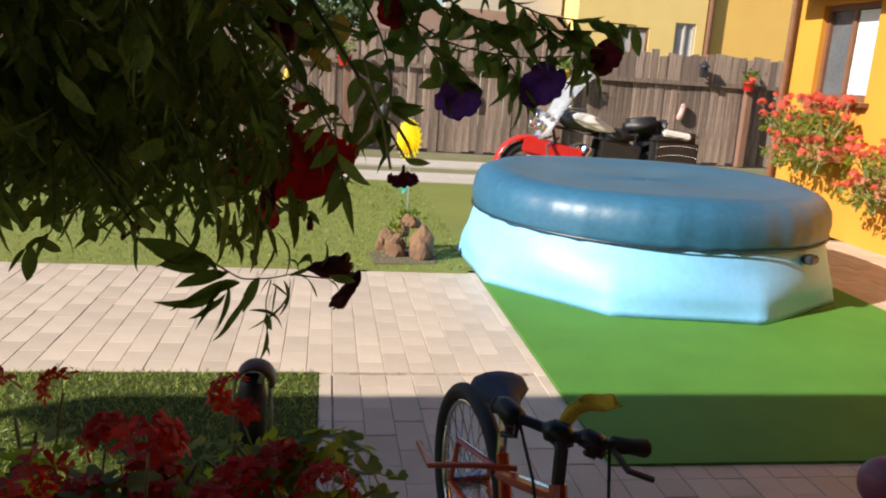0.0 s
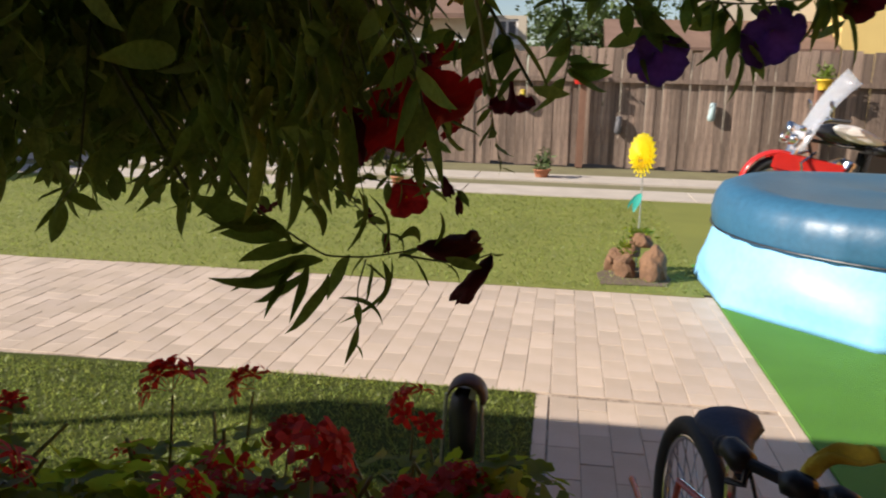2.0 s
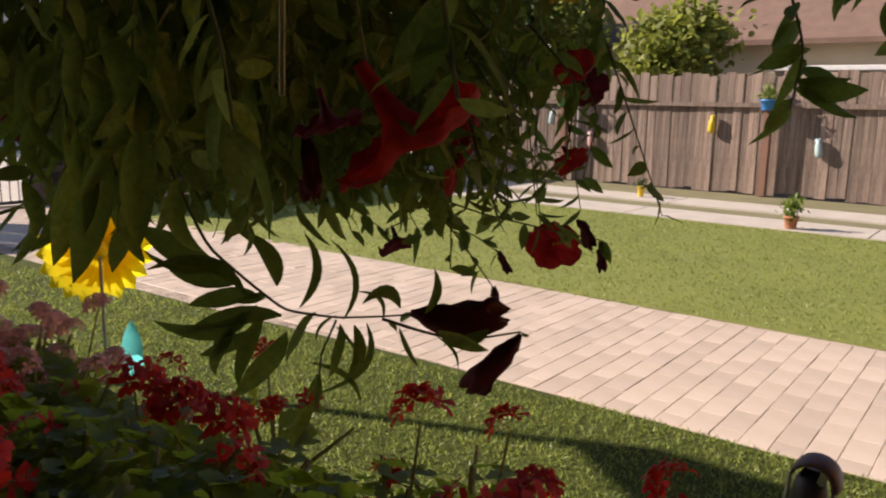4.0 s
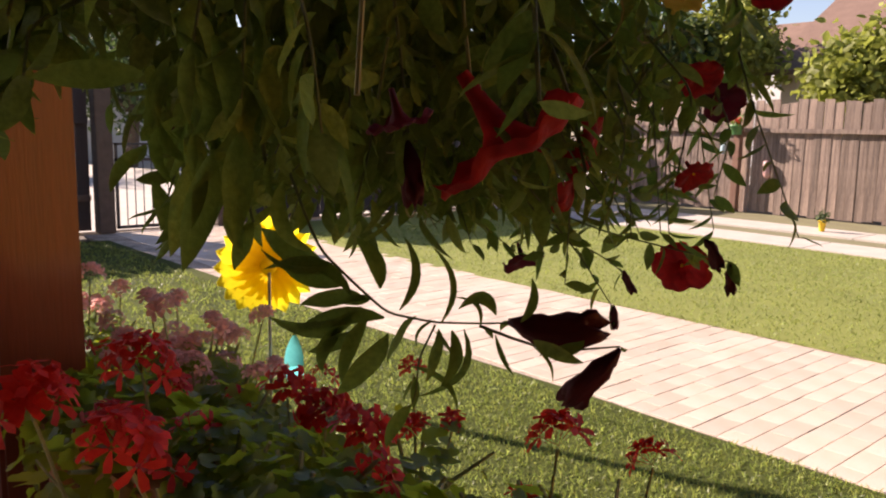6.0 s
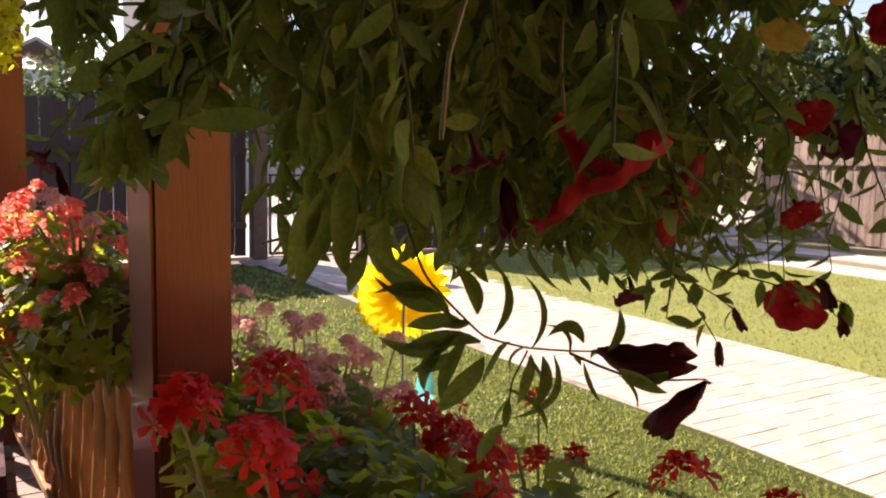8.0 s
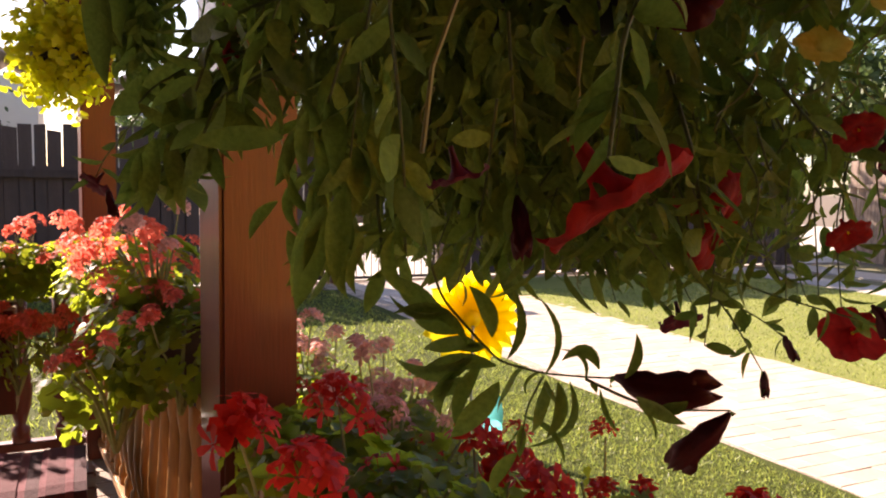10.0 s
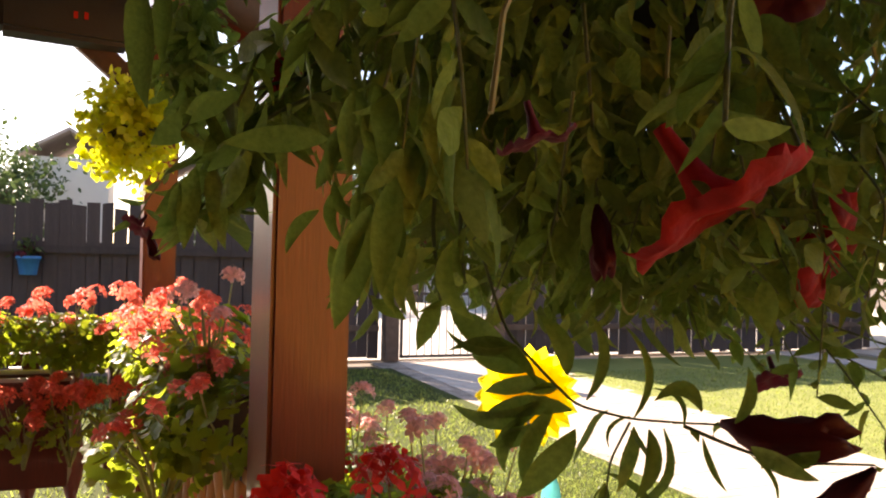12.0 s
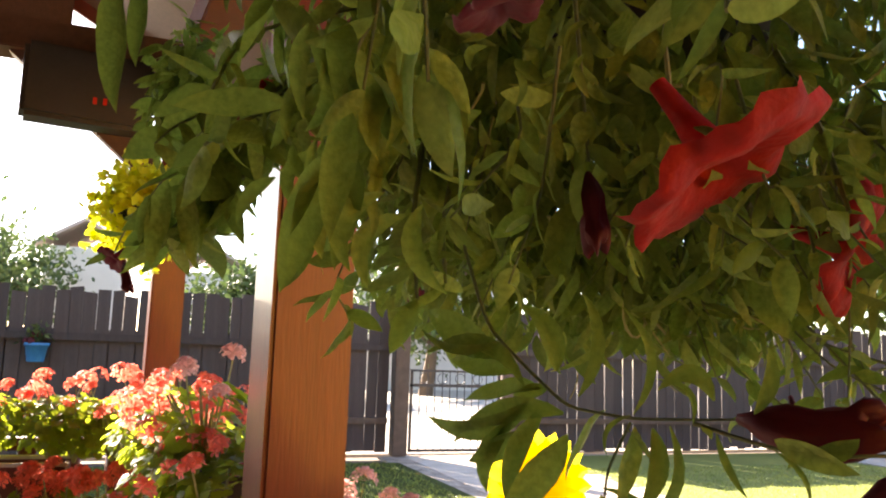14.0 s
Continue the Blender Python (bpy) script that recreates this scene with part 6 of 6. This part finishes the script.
twig([(0.0, 0.74, 1.55), (0.05, 0.79, 1.48), (0.065, 0.80, 1.43), (0.06, 0.80, 1.395)], 24, 0.034)
for pts, n, size in (([(-0.24, 0.462, 1.50), (-0.255, 0.432, 1.47), (-0.265, 0.407, 1.44), (-0.27, 0.400, 1.40)], 18, 0.033),
                     ([(-0.255, 0.44, 1.47), (-0.258, 0.395, 1.455), (-0.26, 0.372, 1.44), (-0.26, 0.364, 1.43)], 9, 0.030),
                     ([(-0.27, 0.412, 1.42), (-0.275, 0.390, 1.40), (-0.272, 0.382, 1.385)], 12, 0.032)):
    twig(pts, n, size, 0.0014, 0.8, True)
twig([(-0.27, 0.45, 1.50), (-0.31, 0.41, 1.46), (-0.33, 0.39, 1.42), (-0.325, 0.375, 1.39)], 28, 0.034)
twig([(-0.25, 0.44, 1.47), (-0.27, 0.40, 1.44), (-0.26, 0.38, 1.41)], 22, 0.034)
twig([(-0.30, 0.45, 1.52), (-0.35, 0.41, 1.49), (-0.37, 0.39, 1.44)], 24, 0.034)
twig([(-0.07, 0.75, 1.52), (-0.05, 0.76, 1.46), (-0.045, 0.755, 1.42)], 18, 0.024)
twig([(-0.26, 0.46, 1.48), (-0.29, 0.42, 1.43), (-0.285, 0.385, 1.40), (-0.27, 0.37, 1.38)], 24, 0.028)
twig([(-0.22, 0.45, 1.46), (-0.20, 0.40, 1.43), (-0.15, 0.385, 1.405)], 22, 0.028)
twig([(-0.20, 0.46, 1.50), (-0.19, 0.40, 1.47), (-0.17, 0.385, 1.43)], 20, 0.030)
twig([(-0.02, 0.56, 1.50), (0.02, 0.50, 1.44), (0.048, 0.475, 1.395)], 16, 0.024)
twig([(-0.05, 0.58, 1.44), (-0.02, 0.57, 1.40), (-0.002, 0.56, 1.37)], 14, 0.022)
twig([(-0.38, 0.60, 1.45), (-0.42, 0.58, 1.40), (-0.44, 0.56, 1.37)], 20, 0.026)
twig([(-0.36, 0.70, 1.45), (-0.42, 0.75, 1.39), (-0.46, 0.77, 1.36)], 20, 0.026)
for k in range(46):
    d = rand_dirs(rb, 1, -0.5)[0]
    s = np.array(BC) + d * [0.18, 0.18, 0.2]
    s[2] = max(s[2], 1.39 + 0.2 * max(0, -0.2 - s[0]))
    e = s + d * [0.05, 0.05, 0.0] + [0, 0, -rb.uniform(0.01, 0.06)]
    twig([s, (s + e) / 2 + rb.normal(size=3) * 0.01, e], 14, 0.020, 0.0009)
for k in range(26):
    s = np.array([rb.uniform(-0.17, -0.01), rb.uniform(0.60, 0.78), 1.43])
    e = s + [rb.uniform(-0.01, 0.04), rb.uniform(-0.02, 0.03), -rb.uniform(0.06, 0.125)]
    twig([s, (s + e) / 2 + rb.normal(size=3) * 0.012, e], 13, 0.018, 0.0008)
for k in range(34):
    s = np.array([rb.uniform(-0.22, -0.03), rb.uniform(0.47, 0.66), 1.42])
    e = s + [rb.uniform(-0.01, 0.04), rb.uniform(-0.03, 0.02), -rb.uniform(0.03, 0.085)]
    twig([s, (s + e) / 2 + rb.normal(size=3) * 0.012, e], 12, 0.017, 0.0008)


def curl(start, length):
    """A thin pale tendril that winds down from a place."""
    p, d, line = Vector(start), Vector(rand_dirs(rb, 1)[0]), []
    turn = Vector(rand_dirs(rb, 1)[0])
    for _ in range(9):
        line.append(p.copy())
        d = (d + 0.55 * d.cross(turn) + Vector((0, 0, -0.18))).normalized()
        p = p + d * length / 8
    part("tendril", tube(line, [0.0008 - 0.00006 * i for i in range(9)], 5), STEM, basket)


for k in range(90):
    d = rand_dirs(rb, 1, -0.3)[0]
    if d[0] < -0.3:
        d[0] = -d[0]
    curl(np.array(BC) + d * [0.215, 0.205, 0.225] * rb.uniform(0.9, 1.06), rb.uniform(0.03, 0.07))
# shoots with fans of long leaves that reach out towards the porch
for pts, n, size in (([(-0.10, 0.47, 1.52), (-0.06, 0.44, 1.47), (-0.035, 0.425, 1.43), (-0.03, 0.42, 1.395)], 20, 0.024),
                     ([(-0.06, 0.45, 1.49), (-0.02, 0.43, 1.45), (0.005, 0.425, 1.41), (0.01, 0.425, 1.385)], 18, 0.021),
                     ([(-0.12, 0.46, 1.48), (-0.09, 0.435, 1.44), (-0.07, 0.42, 1.405), (-0.06, 0.415, 1.38)], 18, 0.024),
                     ([(-0.14, 0.46, 1.54), (-0.11, 0.43, 1.50), (-0.09, 0.41, 1.465), (-0.085, 0.40, 1.44)], 20, 0.023),
                     ([(-0.06, 0.50, 1.46), (-0.045, 0.495, 1.42), (-0.036, 0.493, 1.385)], 14, 0.018)):
    twig(pts, n, size, 0.0011, 1.0)
twig([(-0.36, 0.47, 1.54), (-0.42, 0.42, 1.535), (-0.47, 0.395, 1.52), (-0.50, 0.388, 1.49)], 24, 0.022, 0.0012)
n = 560
d = rand_dirs(rb, n)
p = np.array([-0.50, 0.380, 1.535]) + d * np.array([0.06, 0.030, 0.068]) * rb.uniform(0.3, 1.0, n)[:, None]
part("leaves", joined("leaves", OV, OF, frames_at(p, d * 0.4 + rand_dirs(rb, n) * 0.6 + [0, 0, -0.6], d + rand_dirs(rb, n) * 0.5, rb.uniform(0.7, 1.2, n) * 0.019), LEAF), LEAF, basket, kind="stuff")
SHOOT_LEAVES = (((-0.080, 0.408, 1.404), (-0.084, 0.374, 1.402)), ((-0.25, 0.372, 1.410), (-0.25, 0.366, 1.368)), ((-0.25, 0.382, 1.414), (-0.252, 0.385, 1.368)),
                ((-0.255, 0.40, 1.415), (-0.25, 0.41, 1.382)), ((-0.25, 0.364, 1.401), (-0.255, 0.360, 1.378)), ((-0.22, 0.343, 1.500), (-0.22, 0.341, 1.440)),
                ((-0.22, 0.355, 1.502), (-0.22, 0.350, 1.462)), ((-0.052, 0.415, 1.378), (-0.05, 0.405, 1.345)), ((-0.035, 0.412, 1.378), (-0.032, 0.402, 1.343)),
                ((-0.02, 0.415, 1.385), (-0.012, 0.408, 1.355)))
pairs = np.array(SHOOT_LEAVES)
way = pairs[:, 1] - pairs[:, 0]
for count, lo, hi, drop in ((46, (-0.085, 0.402, 1.365), (-0.030, 0.445, 1.42), 0.024), (50, (-0.07, 0.44, 1.38), (0.0, 0.54, 1.46), 0.012)):
    many = bmesh.new()
    for k in range(count):
        base = Vector(rb.uniform(lo, hi))
        curled_leaf(base, base + Vector((rb.uniform(-0.010, 0.012), rb.uniform(-0.012, 0.010), -drop * rb.uniform(0.6, 1.1))), rb.uniform(-0.3, 0.3), rb.uniform(0.16, 0.34), many)
    part("shoot_leaves", many, LEAF, basket, smooth=True, kind="stuff")
part("shoot_leaves", joined("shoot_leaves", *oval_leaf(0.28, 0.15), frames_at(pairs[:, 0], way, np.array([0.85, -0.4, -0.1]) + rand_dirs(rb, len(pairs)) * 0.25, np.linalg.norm(way, axis=1) * 1.08), LEAF), LEAF, basket)
twig([(-0.30, 0.40, 1.47), (-0.345, 0.37, 1.43), (-0.38, 0.348, 1.40), (-0.391, 0.342, 1.385)], 8, 0.022, 0.0010)
for kind, at, way, size in (
        ("spent", (-0.012, 0.702, 1.316), (0.0, 0.1, -1.0), 0.5), ("spent", (-0.028, 0.70, 1.328), (0.5, 0.1, -0.7), 0.55),
        ("spent", (0.027, 0.550, 1.303), (-0.50, -0.36, -0.74), 0.92), ("spent", (-0.010, 0.525, 1.310), (0.72, 0.55, -0.03), 1.1), ("spent", (-0.082, 0.701, 1.302), (0.25, 0.25, -0.8), 0.45), ("spent", (-0.058, 0.660, 1.290), (0.1, 0.0, -1.0), 0.4), ("wine", (-0.161, 0.695, 1.296), (0.5, -0.1, -0.8), 0.7), ("red", (-0.055, 0.722, 1.305), (0.40, -0.80, -0.40), 0.76),
        ("purple", (0.138, 0.83, 1.417), (0.0, -0.7, -0.5), 1.0), ("purple", (0.232, 0.845, 1.437), (0.1, -0.7, -0.5), 1.05), ("wine", (0.305, 0.86, 1.472), (0.2, -0.9, -0.3), 1.0),
        ("red", (-0.010, 0.523, 1.380), (0.38, 0.42, -0.82), 1.42), ("red", (-0.055, 0.622, 1.369), (0.80, 0.50, -0.40), 1.15), ("red", (-0.02, 0.673, 1.414), (0.5, -0.3, -0.5), 0.5),
        ("yellow", (-0.006, 0.627, 1.450), (0.5, -0.4, 0.5), 0.6), ("yellow", (0.01, 0.645, 1.475), (0.7, -0.5, 0.1), 0.6),
        ("red", (-0.012, 0.66, 1.365), (0.6, -0.2, -0.6), 0.45), ("red", (-0.02, 0.74, 1.47), (0.6, -0.6, 0.1), 0.6),
        ("wine", (-0.045, 0.74, 1.405), (0.5, -0.6, -0.3), 0.6), ("red", (0.06, 0.79, 1.50), (0.4, -0.8, 0.2), 0.7), ("wine", (0.043, 0.428, 1.388), (0.05, 0.30, -0.95), 0.42),
        ("spent", (-0.037, 0.493, 1.382), (0.1, 0.1, -1.0), 0.72), ("wine", (-0.43, 0.565, 1.37), (0.1, -0.8, -0.5), 0.8), ("wine", (-0.391, 0.341, 1.380), (0.3, -0.5, -0.7), 0.55), ("spent", (-0.372, 0.350, 1.378), (0.2, 0.2, -1.0), 0.6),
        ("red", (-0.30, 0.42, 1.47), (-0.1, -0.9, 0.2), 0.8), ("wine", (-0.12, 0.46, 1.58), (0.5, -0.8, 0.2), 0.8), ("wine", (-0.03, 0.57, 1.47), (0.8, -0.5, 0.1), 0.8)):
    bloom(kind, at, way, size)
for a, m, b in (((-0.022, 0.513, 1.402), (-0.035, 0.52, 1.43), (-0.06, 0.54, 1.46)), ((-0.075, 0.61, 1.38), (-0.09, 0.61, 1.41), (-0.10, 0.61, 1.45)), ((0.035, 0.42, 1.395), (0.03, 0.425, 1.42), (0.02, 0.44, 1.45))):
    part("stem", tube([Vector(a), Vector(m), Vector(b)], 0.0008, 6), STEM, basket)

# ---- hanging basket with lime leaves by the far post ----
lc = Vector((-3.12, 0.28, 1.84))
lime = empty("hanging_basket", lc, label="hanging basket of sunlit yellow-green foliage by the post", category="hanging basket")
part("bowl", lathe([(0.03, -0.10), (0.08, -0.09), (0.115, 0.0), (0.12, 0.02), (0.10, 0.02), (0.02, -0.02)], lc, 20), DARK_PLASTIC, lime, "dark plastic bowl", True)
part("chain", tube([lc, lc + Vector((0, 0, 0.45)), (lc.x, 0.44, 2.45)], 0.004, 6), STEEL, lime)
n = 2800
d = rand_dirs(rb, n)
lumps = np.array([0.85 + 0.55 * noise.noise(Vector(q) * 2.3 + Vector((3.1, 0, 7))) for q in d])
p = np.array(lc) + d * np.array([0.22, 0.20, 0.23]) * (lumps * rb.uniform(0.45, 1.0, n))[:, None] + np.array([0, 0, 0.02])
RV, RF = oval_leaf(0.75, 0.15)
part("leaves", joined("leaves", RV, RF, frames_at(p, d + rand_dirs(rb, n), d + rand_dirs(rb, n) * 0.6, rb.uniform(0.6, 1.3, n) * 0.034), LIME_LEAF), LIME_LEAF, lime, kind="stuff")

# ---- paving blocks and fence boards ----
PW, PL, GAP = 0.125, 0.25, 0.0022


def paver_mesh(w, length):
    """A paving block with a chamfered top, lying along y."""
    c, h = 0.002, 0.055
    x, y = w / 2, length / 2
    v = [(-x, -y, -h), (x, -y, -h), (x, y, -h), (-x, y, -h), (-x, -y, -c), (x, -y, -c), (x, y, -c), (-x, y, -c),
         (-x + c, -y + c, 0), (x - c, -y + c, 0), (x - c, y - c, 0), (-x + c, y - c, 0)]
    f = [(8, 9, 10, 11)] + [(a + i, a + (i + 1) % 4, a + 4 + (i + 1) % 4, a + 4 + i) for a in (0, 4) for i in range(4)]
    me = bpy.data.meshes.new("paver")
    me.from_pydata(v, [], f)
    me.materials.append(PAVER)
    return me, v, f


FULL, PV, PF = paver_mesh(PW - GAP, PL - GAP)
HALF, HV, HF = paver_mesh(PW - GAP, PL / 2 - GAP)
STRIP, SV, SF = paver_mesh(0.055, PL - GAP)
paving = empty("paving", (0, 4.4, 0), label="pale pinkish block paving laid in staggered rows", category="paving", kind="structure")
rest = {True: [], False: []}
r9 = np.random.default_rng(9)


def lay(x0, x1, y0, y1, near):
    col, x = 0, x0
    while x + PW <= x1 + 0.02:
        y = y0
        half = col % 2 == 1
        while y < y1 - 0.05:
            length = PL / 2 if half or y + PL > y1 + 0.03 else PL
            half = False
            m = pose(x + PW / 2, y + length / 2, r9.uniform(-0.002, 0.0015), r9.uniform(-0.35, 0.35), r9.uniform(-0.5, 0.5), r9.uniform(-0.35, 0.35))
            if near(x, y):
                ob = new("paver", FULL if length == PL else HALF)
                ob.parent, ob.matrix_parent_inverse, ob.matrix_basis = paving, world_of(paving).inverted(), m
            else:
                rest[length == PL].append(np.array(m))
            y += length
        x += PW
        col += 1


lay(-9.935, 1.06, 3.54, 5.43, lambda x, y: x > -2.3)
lay(0.065, 1.10, 1.0, 3.52, lambda x, y: y > 2.4)
lay(1.12, 3.8, 1.0, 2.58, lambda x, y: False)
lay(3.88, 8.0, 1.0, 7.05, lambda x, y: False)
for x, y in [(0.030, y) for y in np.arange(1.0, 3.5, PL)] + [(1.0905, y) for y in np.arange(1.0, 5.3, PL)]:
    ob = new("edging_block", STRIP)
    ob.parent, ob.matrix_parent_inverse, ob.matrix_basis = paving, world_of(paving).inverted(), pose(x, y + PL / 2, 0.003 if x < 1 else 0.0)
part("paver_field", joined("paver_field", PV, PF, rest[True], PAVER_REST, False), PAVER_REST, paving, kind="stuff")
part("paver_half_field", joined("paver_half_field", HV, HF, rest[False], PAVER_REST, False), PAVER_REST, paving, kind="stuff")
for ob_f, boards in FENCES:
    inv = world_of(ob_f).inverted()
    for me, m in boards:
        b = new("board", me)
        b.parent, b.matrix_parent_inverse, b.matrix_basis = ob_f, inv, m


# ---- grass blades ----
def blades(parent, name, x0, x1, y0, y1, count, tall, seed, inside):
    r = np.random.default_rng(seed)
    p = np.c_[r.uniform(x0, x1, count), r.uniform(y0, y1, count), np.full(count, -0.004)]
    p = p[[inside(x, y) for x, y, _ in p]]
    n = len(p)
    v = [(-0.10, 0, 0), (0.10, 0, 0), (0.07, 0.55, 0.10), (-0.07, 0.55, 0.10), (0.0, 1.0, 0.38)]
    ways = rand_dirs(r, n) * np.array([0.75, 0.75, 0.0]) + np.array([0, 0, 0.8])
    me = joined(name, v, [(0, 1, 2, 3), (3, 2, 4)], frames_at(p, ways, rand_dirs(r, n), r.uniform(0.5, 1.15, n) * tall), BLADE)
    return part(name, me, BLADE, parent, kind="stuff")


blades(near_lawn, "grass", -5.2, 0.0, 1.0, 3.53, 75000, 0.030, 3, lambda x, y: y < 3.53 + 0.035 * x * (x < -1.5))
blades(near_lawn, "grass", -9.2, -3.85, -2.2, 3.2, 34000, 0.045, 6, lambda x, y: y < 0.95 or x < -5.2)
blades(far_lawn, "grass", -8.5, 1.15, 5.4, 9.9, 60000, 0.032, 4, lambda x, y: y > 5.47 + 0.025 * x * (x < -2))
